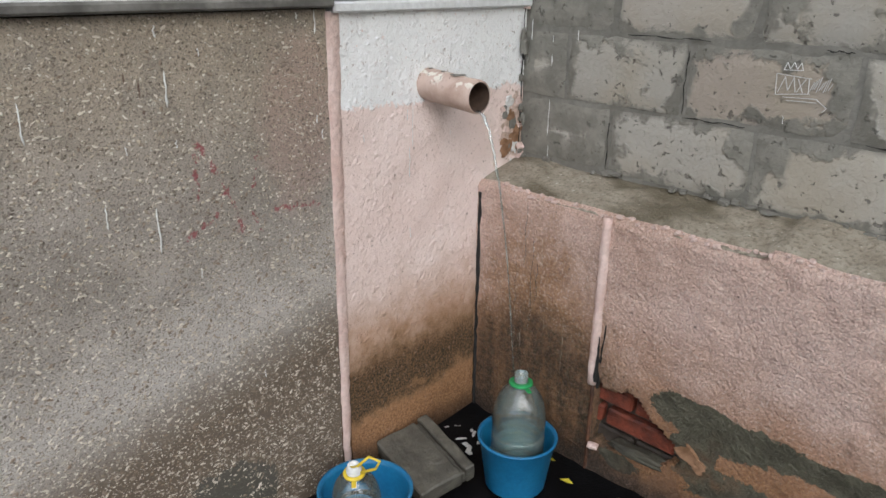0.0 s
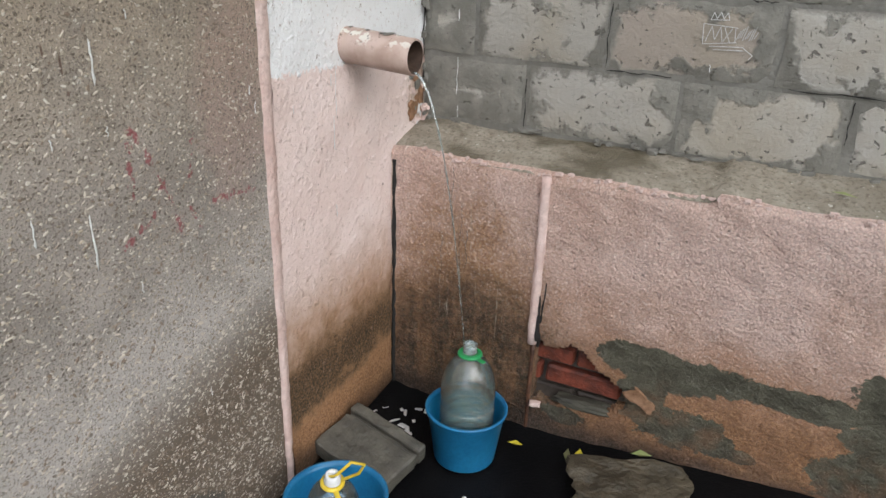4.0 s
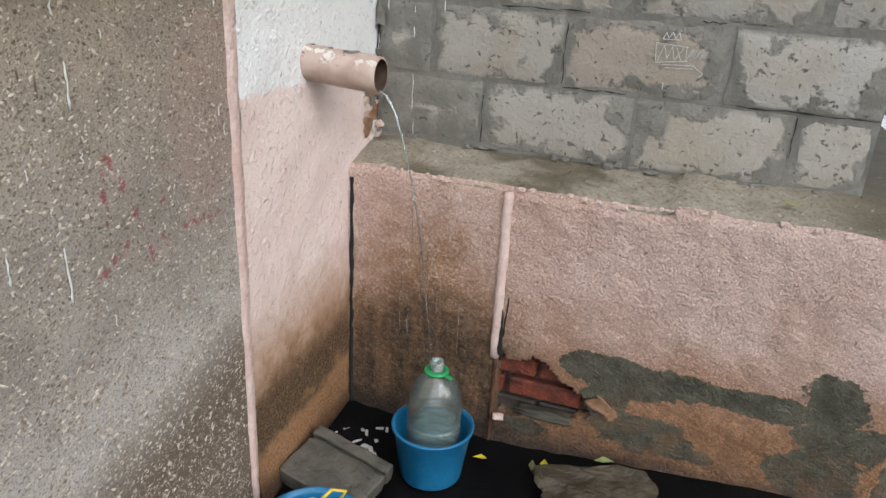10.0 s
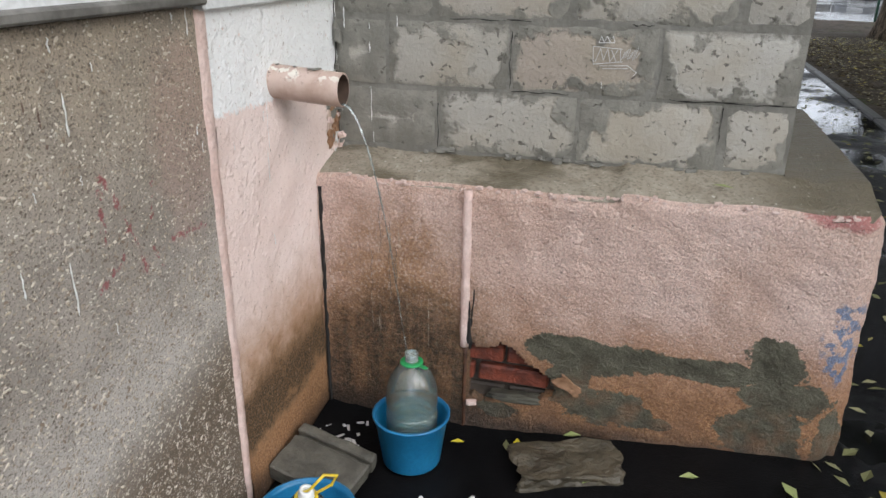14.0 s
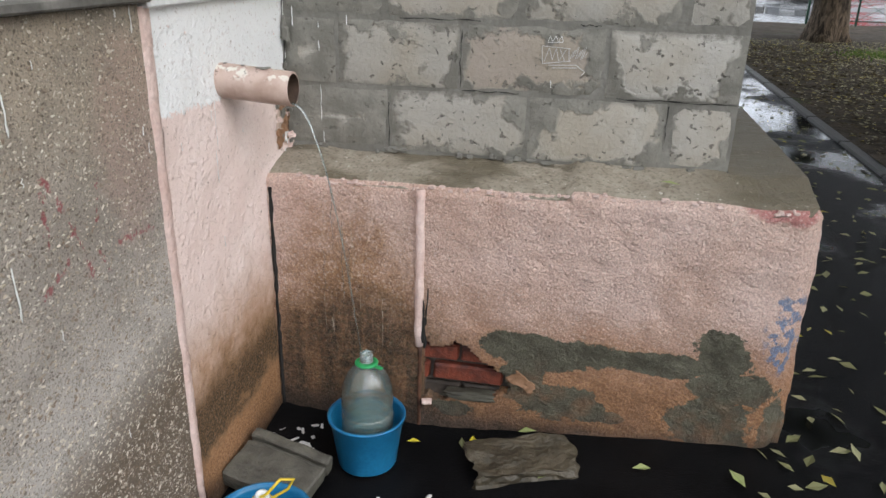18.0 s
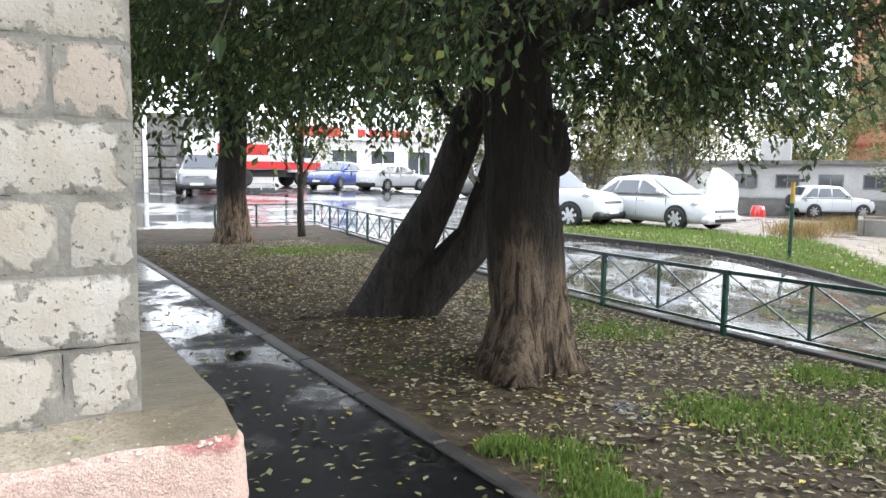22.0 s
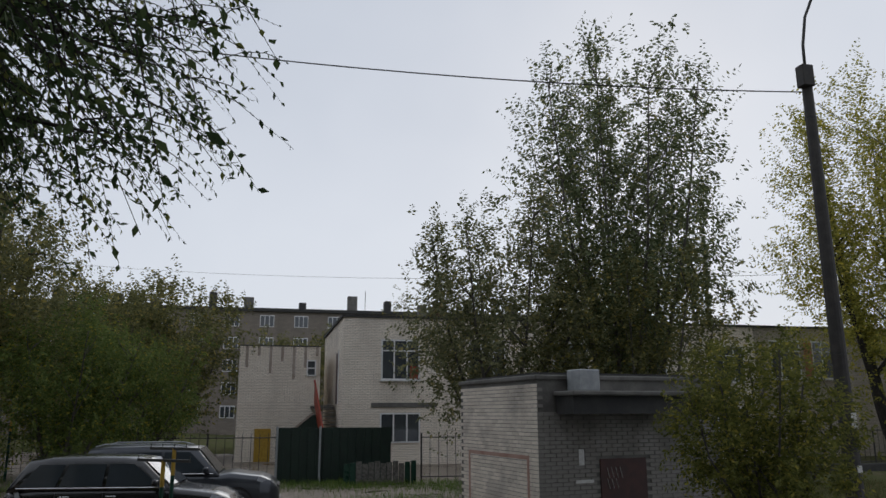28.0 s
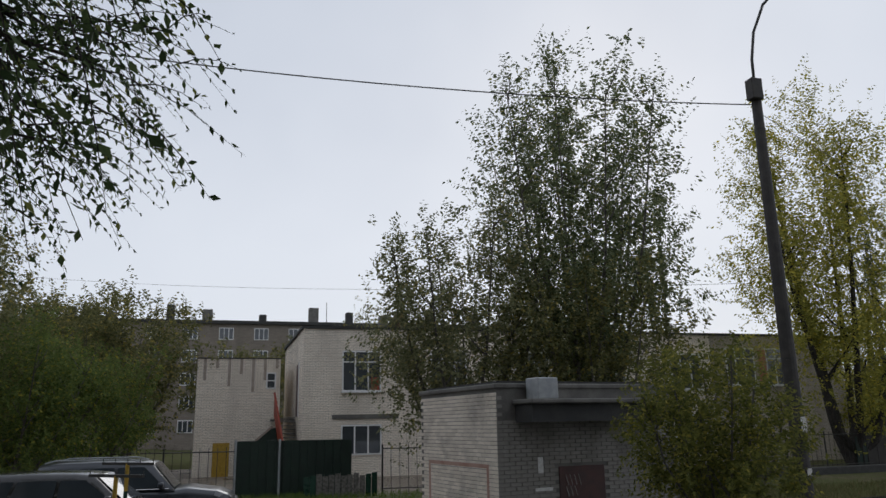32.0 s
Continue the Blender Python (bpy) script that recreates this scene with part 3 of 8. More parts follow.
CLOUDY = film("cloudy_plastic", (0.9, 0.95, 0.94), 0.06, 0.3)
WATER_FILM = film("running_water", (0.93, 0.97, 0.97), 0.18, 0.10)
FILL = film("bottled_water", (0.80, 0.92, 0.87), 0.01, 0.09)
SLAB = plain("wet_concrete_slab", (0.075, 0.07, 0.057), (0.145, 0.135, 0.108), 14, 0.55, 0.8, 60, dist=0.008)
SANDSTONE = plain("wet_brown_stone", (0.045, 0.037, 0.024), (0.105, 0.085, 0.055), 16, 0.5, 0.9, 55, dist=0.01)
DEBRIS = plain("pale_scrap", (0.6, 0.58, 0.55), (0.75, 0.74, 0.72), 20, 0.7, 0.4)
TAN_LABEL = plain("worn_label", (0.35, 0.3, 0.2), (0.55, 0.5, 0.38), 40, 0.6, 0.1)

# ---- the corner: slab wall, pink pier, plinth and block wall ----
XW, YP, YB, XE, XB = -1.505, 1.652, 1.84, 0.075, -0.160


def wobble(p, s, a):
    return a * (noise.noise(Vector(p) * s) + 0.5 * noise.noise(Vector(p) * s * 2.7))


wall_west = tagged(new("wall_west"), "grey-brown exposed aggregate slab and pink rendered pier", "wall", kind="structure")


def wall_strip(name, y0, y1, z0, z1, material, amp, label, step=0.03, proud=0.0):
    nu, nv = max(2, int((y1 - y0) / step)), max(2, int((z1 - z0) / step))
    front = sheet(lambda u, v: Vector((XW + proud + wobble((y0 + u * (y1 - y0), z0 + v * (z1 - z0), 0), 9, amp), y0 + u * (y1 - y0), z0 + v * (z1 - z0))), nu, nv)
    box(front, (XW - 0.3, y0, z0), (XW + proud - 0.012, y1, z1))
    return part(name, front, material, wall_west, label, True)


wall_strip("aggregate_slab", -3.5, 1.095, -0.3, 1.245, AGGREGATE, 0.004, "exposed pebble aggregate with white runs and red marks")
wall_strip("pink_pier", 1.13, 1.86, -0.3, 1.24, PILLAR, 0.005, "pink render, white paint above, algae below")
wall_strip("upper_wall", -3.5, 1.86, 1.27, 6.0, WHITE_WALL, 0.004, "white limewashed wall", 0.12, 0.004)
def strip_point(u, v):
    z = -0.3 + v * 1.54
    e = 0.004 * noise.noise(Vector((z * 14, u * 0.3, 2))) + 0.003 * noise.noise(Vector((z * 45, u, 7)))
    h = (0.0, 0.0075, 0.008, 0.006, 0.0)[round(u * 4)] * (1 + 0.3 * noise.noise(Vector((z * 9, u * 3, 0))))
    w = 1.0 - 0.35 * (1 - min(1.0, max(0.0, z / 0.9)))
    return Vector((XW - 0.003 + h, 1.114 + (-0.021, -0.018, 0.0, 0.015, 0.022)[round(u * 4)] * w + e, z))


part("edge_strip", sheet(strip_point, 4, 110), PINK_BEAD, wall_west, "raised pale pink mortar edge", True)
part("drip_sill", boxed((XW - 0.1, -3.5, 1.25), (XW + 0.035, 1.1, 1.272), bevel=0.005), SILL, wall_west, "weathered grey sill with white drips")
part("drip_sill", boxed((XW - 0.1, 1.105, 1.236), (XW + 0.022, 1.86, 1.262), bevel=0.005), WHITE_WALL, wall_west)
part("wall_core", boxed((XW - 3.0, -3.5, -0.3), (XW - 0.31, 9.0, 6.0)), WHITE_WALL, wall_west)
# height is assumed; stands out of view to cut western skylight on the trunks
part("unseen_storeys", boxed((XW - 9.0, -9.0, 6.004), (XW - 0.02, 16.0, 14.0)), MORTAR, wall_west, "unseen plain grey storeys added to block skylight")

# loose pebbles that stand out of the slab
rng = np.random.default_rng(4)
ico = bmesh.new()
bmesh.ops.create_icosphere(ico, subdivisions=1, radius=1.0)
iv, iface = np.array([v.co[:] for v in ico.verts]), np.array([[v.index for v in f.verts] for f in ico.faces])
ico.free()
count = 13000
py, pz = rng.uniform(-0.2, 1.08, count), -0.08 + 1.30 * rng.random(count) ** 1.25
ps = (rng.gamma(3.0, 0.00072, count) * np.where(pz < 0.24 + 0.24 * py + 0.25, 1.05, 0.9)).clip(0.001, 0.005)
turn = rng.normal(0.0, 0.7, count)
long, short = ps * rng.uniform(1.0, 1.9, count), ps * rng.uniform(0.45, 0.85, count)
bent = iv[None] * (1 + 0.35 * rng.uniform(-1, 1, (count, len(iv), 1)))
flat = bent[:, :, 1] * long[:, None], bent[:, :, 2] * short[:, None]
pv = np.stack([bent[:, :, 0] * (ps * 0.3)[:, None] + XW + 0.0012, flat[0] * np.cos(turn)[:, None] - flat[1] * np.sin(turn)[:, None] + py[:, None], flat[0] * np.sin(turn)[:, None] + flat[1] * np.cos(turn)[:, None] + pz[:, None]], 2)
pf = (iface[None] + np.arange(count)[:, None, None] * len(iv)).reshape(-1, 3)
PEB = Nodes("pebbles", 0.6)
pr = PEB.island()
soup("pebbles", pv.reshape(-1, 3), pf, PEB.done(PEB.mix(PEB.ramp(pr, 0.1, 0.9), (0.24, 0.185, 0.135), (0.63, 0.565, 0.475))), wall_west)["kind"] = "stuff"

# plinth: rough front, gently sloping cement top, round outer corner, hole with bricks
plinth = tagged(new("plinth"), "low pink coarse-plastered plinth patched with grey mortar", "plinth", kind="structure")


def in_hole(x, z):
    top = 0.222 + 0.012 * math.sin(x * 60) if x < -0.88 else 0.222 - (x + 0.88) * 0.72
    right = -0.745 + 0.010 * math.sin(z * 90)
    low = 0.022 + 0.20 * max(0.0, x + 0.93) + 0.008 * math.sin(x * 80)
    return -1.016 < x < right and low < z < top + wobble((x, z, 1), 25, 0.012)


front = bmesh.new()
NX, NZ = 270, 140
lip = lambda x: 0.728 + 0.012 * noise.noise(Vector((x * 6, 0, 0))) + (0.012 if x > -0.6 else 0)
for_rows = []
for j in range(NZ + 1):
    row = []
    for i in range(NX + 1):
        u = i / NX
        arc = XE - 0.07
        s = -1.51 + u * (arc + 1.51 + 0.11 + 0.9)
        z = -0.2 + (lip(min(s, 0)) + 0.2) * j / NZ
        if s <= arc:
            p, nrm = Vector((s, YP, z)), Vector((0, -1, 0))
        elif s <= arc + 0.11:
            a = (s - arc) / 0.11 * math.pi / 2
            p, nrm = Vector((arc + 0.07 * math.sin(a), YP + 0.07 - 0.07 * math.cos(a), z)), Vector((math.sin(a), -math.cos(a), 0))
        else:
            p, nrm = Vector((XE, YP + 0.07 + s - arc - 0.11, z)), Vector((1, 0, 0))
        rough = wobble((p.x, p.y, p.z), 22, 0.004) + wobble((p.x, p.y, p.z), 6, 0.006)
        top_round = 0.02 * max(0.0, (z - lip(min(s, 0)) + 0.03) / 0.03) ** 2
        taper = 0.045 * (1 - max(0.0, min(1.0, z / 0.7))) if nrm.x > 0.9 else 0
        row.append((front.verts.new(p + nrm * (rough - top_round + taper * 0.4)), s, z))
    for_rows.append(row)
for a, b in zip(for_rows, for_rows[1:]):
    for i in range(NX):
        q = (a[i], a[i + 1], b[i + 1], b[i])
        cs, cz = sum(t[1] for t in q) / 4, sum(t[2] for t in q) / 4
        if not in_hole(cs, cz):
            front.faces.new([t[0] for t in q])
edge = [e for e in front.edges if len(e.link_faces) == 1]
inner = [e for e in edge if all(-1.06 < v.co.x < -0.68 and 0.0 < v.co.z < 0.27 for v in e.verts)]
ext = bmesh.ops.extrude_edge_only(front, edges=inner)["geom"]
bmesh.ops.translate(front, vec=(0, 0.05, 0), verts=[g for g in ext if isinstance(g, bmesh.types.BMVert)])
part("plaster_face", front, PLINTH, plinth, "coarse pink plaster with grey mortar smears and blue spray", True)


def ledge_point(u, v):
    y = YP + 0.008 + v * (2.9 - YP)
    x = -1.51 + u * (XE - 0.02 + 1.51)
    if y < YP + 0.07 and x > XE - 0.07:
        x = min(x, XE - 0.075 + math.sqrt(max(0.0, 0.07**2 - (YP + 0.07 - y) ** 2)))
    rise = 0.05 * min(1.0, (y - YP) / 0.19)
    return Vector((x, y, lip(min(x, 0)) - 0.016 * max(0.0, 1 - (y - YP) / 0.035) - 0.004 + rise + wobble((x, y, 0), 8, 0.005)))


part("cement_top", sheet(ledge_point, 70, 50), LEDGE, plinth, "wet cement ledge sloping to the front", True)
part("plinth_core", boxed((-1.5, YP + 0.12, -0.2), (XE - 0.06, 2.9, 0.70)), MORTAR, plinth)
CEMENT_PATCH = plain("grey_green_mortar", (0.035, 0.031, 0.022), (0.08, 0.074, 0.053), 20, 0.7, 0.6, 70)
STAINED = plain("stained_render", (0.045, 0.018, 0.010), (0.16, 0.07, 0.035), 22, 0.7, 0.9, 70, dist=0.006)
part("rib_foot", tube(bmesh.new(), [(-1.026 + wobble((0, z * 0.03, 5), 12, 0.003), YP + 0.0, z * 0.03) for z in range(-4, 8)], [0.006 + 0.004 * abs(noise.noise(Vector((z * 0.4, 2, 0)))) for z in range(-4, 8)], 10), STAINED, plinth, "rust-stained foot of the rib", True)
rib = bmesh.new()
tube(rib, [(-1.029 + wobble((0, z * 0.03, 5), 12, 0.003), YP - 0.002, z * 0.03) for z in range(7, 25)], [0.013 + 0.006 * abs(noise.noise(Vector((z * 0.4, 0, 0)))) for z in range(7, 25)], 10)
part("rib_gap", tube(bmesh.new(), [(-1.014 + wobble((0, z * 0.02, 3), 20, 0.004), YP - 0.009, 0.225 + z * 0.018) for z in range(9)], [0.009 * (0.6 + 0.5 * abs(math.sin(z * 1.9))) * (1 - z / 10) for z in range(9)], 6), GAP, plinth, "dark break along the rib")
part("plaster_rib", rib, PINK_BEAD, plinth, "half-round pink mortar rib", True)
part("rib_crack", tube(bmesh.new(), [(-1.012 + 0.012 * (z / 12) + wobble((0, z * 0.03, 9), 15, 0.003), YP + 0.0005, 0.2 + z * 0.022) for z in range(12)], [0.0062 * (1 - z / 13) * (0.6 + 0.5 * abs(math.sin(z * 1.3))) for z in range(12)], 5), GAP, plinth)
part("corner_crack", tube(bmesh.new(), [(XW + 0.010 + wobble((0, z * 0.03, 2), 14, 0.004), YP + 0.001, z * 0.03) for z in range(-3, 24)], [0.0045 + 0.003 * abs(math.sin(z * 1.7)) for z in range(-3, 24)], 5), GAP, plinth, "dark open crack")
part("hole_back", boxed((-1.03, YP + 0.052, -0.05), (-0.70, YP + 0.1, 0.27)), HOLE_DARK, plinth)
brick_mesh = bpy.data.meshes.new("brick")
bmk = boxed((0, -0.025, 0), (0.2, 0.03, 0.06), bevel=0.006)
for v in bmk.verts:
    v.co += Vector((wobble(v.co, 30, 0.004), wobble(v.co + Vector((3, 0, 0)), 30, 0.004), wobble(v.co, 25, 0.003)))
bmk.to_mesh(brick_mesh)
bmk.free()
void_mesh = brick_mesh.copy()
# the last two bricks are coloured near black for the hole's shaded void
for x0, z0, w, wet in ((-1.095, 0.152, 0.95, 0), (-0.895, 0.154, 0.95, 0), (-1.20, 0.078, 1.0, 0), (-0.985, 0.080, 1.12, 0), (-1.08, 0.006, 0.9, 1), (-0.89, 0.008, 1.0, 1)):
    b = link("brick", void_mesh if wet else brick_mesh, HOLE_DARK if wet else RED_BRICK, plinth)
    b.location, b.scale = (x0, YP + 0.05 + 0.012 * wet, z0), (w, 1, 0.92)
ledge_bit = bmesh.new()
rock(ledge_bit, (0.08, 0.02, 0.012), 5.5, 0.4, 3)
part("mortar_shelf", ledge_bit, CEMENT_PATCH, plinth, "grey-green mortar shelf in the breach").location = (-0.865, YP + 0.012, 0.045)
tongue = bmesh.new()
rock(tongue, (0.038, 0.008, 0.018), 9.1, 0.7, 3)
tongue_ob = part("plaster_tongue", tongue, OCHRE, plinth, "loose flake of plaster")
tongue_ob.location, tongue_ob.rotation_euler = (-0.70, YP - 0.003, 0.125), (0, radians(32), 0)

# block wall: courses of pale blocks, each a part
wall_north = tagged(new("wall_north"), "unpainted wall of pale concrete blocks with smeared mortar", "wall", kind="structure")
part("mortar_core", boxed((-1.52, YB + 0.005, 0.70), (XB - 0.004, 2.75, 4.2)), MORTAR, wall_north, "grey mortar")
rng = random.Random(7)
joints = {0: (-1.505, -1.173, -0.75, -0.35, XB), 1: (-1.505, -1.336, -0.957, -0.538, XB), 2: (-1.505, -1.181, -0.78, -0.339, XB)}
for course in range(17):
    js = joints.get(course)
    if not js:
        start = {1: -0.957, 0: -1.15}[course % 2] + rng.uniform(-0.02, 0.02)
        js = (-1.505, *[start + 0.4 * i + rng.uniform(-0.015, 0.015) for i in range(4) if -1.42 < start + 0.4 * i < XB - 0.1], XB)
    z0 = 0.78 + 0.198 * course
    for a, b in zip(js, js[1:]):
        w, hgt = b - a - 0.012, 0.186
        bm = bmesh.new()
        nx = max(4, int(w / 0.03))
        amp = rng.uniform(0.002, 0.006)
        off = rng.uniform(-0.003, 0.004)
        seed = rng.uniform(0, 50)
        g = lambda u, v: Vector(((u - 0.5) * w + wobble((u * 6, v * 3, seed), 1.0, 0.005 if u in (0.0, 1.0) else 0), -0.004 - off + wobble((u * w, v * hgt, seed), 14, amp) + (0.009 if u in (0.0, 1.0) or v in (0.0, 1.0) else 0), (v - 0.5) * hgt + wobble((u * w * 8, seed, v), 2.0, 0.004 if v in (0.0, 1.0) else 0)))
        ring_loft(bm, [[g(i / nx, j / 6) for i in range(nx + 1)] for j in range(7)], close=False)
        box(bm, (-w / 2, 0.009, -hgt / 2), (w / 2, 0.12, hgt / 2))
        blk = part("block", bm, TAN_BLOCK if course == 1 and -0.96 < a < -0.95 else (SMEARED_BLOCK if a < -1.45 and course in (0, 1, 2) else BLOCK), wall_north, "", True)
        blk.location = ((a + b) / 2, YB, z0 + hgt / 2 + 0.003)
# scratched white scrawl on one block, as plain strokes
scrawl = bmesh.new()
strokes = [(-0.721, 1.117, -0.717, 1.068), (-0.721, 1.117, -0.64, 1.112), (-0.717, 1.068, -0.638, 1.078), (-0.70, 1.112, -0.712, 1.075), (-0.70, 1.112, -0.69, 1.08), (-0.69, 1.08, -0.68, 1.112), (-0.68, 1.112, -0.672, 1.078), (-0.67, 1.11, -0.655, 1.078), (-0.67, 1.078, -0.652, 1.11), (-0.645, 1.112, -0.642, 1.078), (-0.706, 1.127, -0.70, 1.145), (-0.70, 1.145, -0.692, 1.13), (-0.692, 1.13, -0.684, 1.146), (-0.684, 1.146, -0.676, 1.131), (-0.676, 1.131, -0.668, 1.146), (-0.668, 1.146, -0.662, 1.129), (-0.706, 1.127, -0.662, 1.129), (-0.70, 1.064, -0.62, 1.068), (-0.69, 1.057, -0.62, 1.06), (-0.62, 1.066, -0.596, 1.05), (-0.596, 1.05, -0.604, 1.04)]
strokes += [(-0.64 + 0.005 * i, 1.084 + 0.003 * (i % 3), -0.632 + 0.005 * i, 1.106 + 0.004 * ((i * 5) % 4)) for i in range(9)]
for x0, z0, x1, z1 in strokes:
    square_bar(scrawl, (x0, YB - 0.0075, z0), (x1, YB - 0.0075, z1), 0.0022, 0.0015)
part("scrawl", scrawl, DEBRIS, wall_north, "illegible white chalk scrawl")

# runs of white paint, open joints, and the ragged seam between pier and blocks
def drip(parent, p, length, r, axis, seed, material=None):
    bm = bmesh.new()
    n = 7
    side = Vector((0, 1, 0)) if axis == 0 else Vector((1, 0, 0))
    pts = [Vector(p) + side * wobble((seed, i * 0.6, 0), 0.8, 0.003) - Vector((0, 0, length * i / n)) for i in range(n + 1)]
    r *= 0.68
    tube(bm, pts, [r * (0.55 + 0.5 * abs(math.sin(i * 2.3 + seed)) + (0.4 if i == n - 1 else 0)) * (0.3 if i in (0, n) else 1) for i in range(n + 1)], 6)
    for v in bm.verts:
        v.co[axis] = p[axis] + (v.co[axis] - p[axis]) * 0.45
    part("paint_drip", bm, material or WHITE_CAP, parent, "", True)


for i, (yy, z1, z0, r) in enumerate(((0.682, 1.135, 1.06, 0.0032), (0.632, 0.85, 0.746, 0.0034), (0.527, 0.875, 0.826, 0.0026), (0.762, 1.175, 1.158, 0.0022), (1.07, 0.965, 0.938, 0.002), (1.055, 1.0, 0.98, 0.003), (0.718, 0.69, 0.663, 0.002), (0.86, 0.37, 0.345, 0.0018), (0.692, 0.99, 0.972, 0.002), (0.584, 0.992, 0.972, 0.002), (0.672, 1.225, 1.20, 0.003), (0.40, 1.10, 1.02, 0.0025), (1.01, 1.24, 1.225, 0.004), (1.06, 1.245, 1.19, 0.003))):
    drip(wall_west, (XW + 0.003, yy, z1), z1 - z0, r, 0, i * 1.7)
for i, (yy, z1, z0, r) in enumerate(((1.36, 0.877, 0.786, 0.002), (1.372, 1.0, 0.87, 0.0014), (1.362, 0.64, 0.605, 0.002), (1.352, 0.98, 0.95, 0.002), (1.20, 0.93, 0.91, 0.0015), (1.52, 0.9, 0.885, 0.0015))):
    drip(wall_west, (XW + 0.003, yy, z1), z1 - z0, r, 0, i * 2.9)
for i, (xx, z1, z0, r) in enumerate(((-1.389, 1.16, 1.07, 0.002), (-1.388, 0.97, 0.86, 0.0016), (-1.383, 0.83, 0.785, 0.0016), (-1.47, 1.2, 1.14, 0.0025), (-1.30, 1.18, 1.15, 0.002), (-0.69, 1.02, 1.0, 0.0012))):
    drip(wall_north, (xx, YB - 0.007, z1), z1 - z0, r, 1, i * 3.1)
for i, (x0, x1, z) in enumerate(((-1.14, -0.90, 1.178), (-0.50, -0.17, 0.978), (-0.95, -0.78, 0.978), (-1.3, -1.18, 1.376), (-0.75, -0.45, 1.375), (-0.62, -0.56, 1.177))):
    n = 14
    part("open_joint", tube(bmesh.new(), [(x0 + (x1 - x0) * j / n, YB - 0.002, z + wobble((x0 + j * 0.12, 0, 0), 2.5, 0.004)) for j in range(n + 1)], [0.0006 + 0.0018 * abs(math.sin(j * 1.9 + i) * math.sin(j * 0.7)) for j in range(n + 1)], 5), GAP, wall_north, "dark open joint")
for i, (xx, z0, z1) in enumerate(((-0.955, 0.985, 1.15), (-1.173, 0.785, 0.93), (-0.352, 0.86, 0.965), (-0.165, 0.775, 0.79))):
    n = 9
    part("open_joint", tube(bmesh.new(), [(xx + wobble((j * 0.2, i, 0), 2.0, 0.005), YB - 0.002, z0 + (z1 - z0) * j / n) for j in range(n + 1)], [0.0005 + 0.0016 * abs(math.sin(j * 1.4 + i) * math.sin(j * 0.6)) for j in range(n + 1)], 5), GAP, wall_north)
seam = [(XW + 0.006 + wobble((0, j * 0.3, 4), 2.0, 0.005), YB - 0.01, 0.76 + j * 0.03) for j in range(60)]
part("seam_crack", tube(bmesh.new(), seam, [0.0015 + 0.003 * abs(noise.noise(Vector((j * 0.5, 3, 1)))) for j in range(60)], 6), GAP, wall_north, "dark ragged seam")
rng = random.Random(31)
for j in range(16):
    bm = bmesh.new()
    rock(bm, (rng.uniform(0.004, 0.012), rng.uniform(0.004, 0.01), rng.uniform(0.005, 0.022)), j * 2.1, 0.7, 2)
    lump = part("mortar_lump", bm, MORTAR if j % 3 else PINK_BEAD, wall_north)
    lump.location = (XW + rng.uniform(0.0, 0.02), YB - rng.uniform(0.0, 0.02), 0.77 + 0.5 * rng.random() ** 1.5)
for j in range(26):
    bm = bmesh.new()
    rock(bm, (rng.uniform(0.006, 0.022), rng.uniform(0.005, 0.012), rng.uniform(0.004, 0.009)), j * 1.3, 0.5, 2)
    lump = part("mortar_lump", bm, MORTAR, wall_north)
    lump.location = (rng.uniform(-1.45, -0.2), YB - rng.uniform(-0.002, 0.012), 0.778 + rng.uniform(-0.004, 0.008))
for j in range(22):
    bm = bmesh.new()
    rock(bm, (0.004, rng.uniform(0.006, 0.018), rng.uniform(0.006, 0.02)), j * 1.7 + 3, 0.6, 2)
    flake = part("render_flake", bm, (PINK_BEAD, OCHRE, MORTAR, DEBRIS)[j % 4 if j % 5 else 1], wall_west)
    flake.location = (XW + 0.003, rng.uniform(1.745, 1.835), rng.uniform(0.79, 0.97))
for i, (yy, z1, z0, r) in enumerate(((1.832, 1.23, 1.16, 0.005), (1.826, 1.14, 1.10, 0.004), (1.834, 1.08, 1.045, 0.004), (1.815, 0.80, 0.785, 0.005), (1.795, 0.775, 0.765, 0.004))):
    drip(wall_west, (XW + 0.006, yy, z1), z1 - z0, r, 0, i * 2.3 + 1)
# crumbled plaster along the plinth's top edge
for j in range(70):
    bm = bmesh.new()
    rock(bm, (rng.uniform(0.003, 0.010), rng.uniform(0.003, 0.007), rng.uniform(0.003, 0.005)), j * 0.9, 0.5, 2)
    xx = rng.uniform(-1.48, 0.0)
    lump = part("plaster_crumb", bm, PINK_BEAD, plinth)
    lump.location = (xx, YP + rng.uniform(0.002, 0.022), lip(xx) + 0.0 + rng.uniform(-0.012, 0.002))

# ---- the spout and what stands under it ----
spout = thing("drain_pipe", "short brown painted drain pipe stub, paint flaking", "pipe", pose(XW, 1.434, 1.04))
body = bmesh.new()
n, L = 28, 0.19
ring = lambda r, s: [(s, r * math.cos(2 * math.pi * i / n), r * math.sin(2 * math.pi * i / n) - 0.07 * s) for i in range(n)]
ring_loft(body, [ring(0.044, -0.05), ring(0.044, 0.02), ring(0.0445, 0.1), ring(0.044, L), ring(0.039, L + 0.001)], cap=False)
part("pipe_shell", body, PIPE, spout, "", True)
bore = bmesh.new()
ring_loft(bore, [ring(0.039, L + 0.001), ring(0.0385, 0.04)], cap=False)
bore.faces.new([bore.verts.new(p) for p in ring(0.0385, 0.04)])
part("bore", bore, PIPE_IN, spout, "dark rusty inside of the pipe", True)
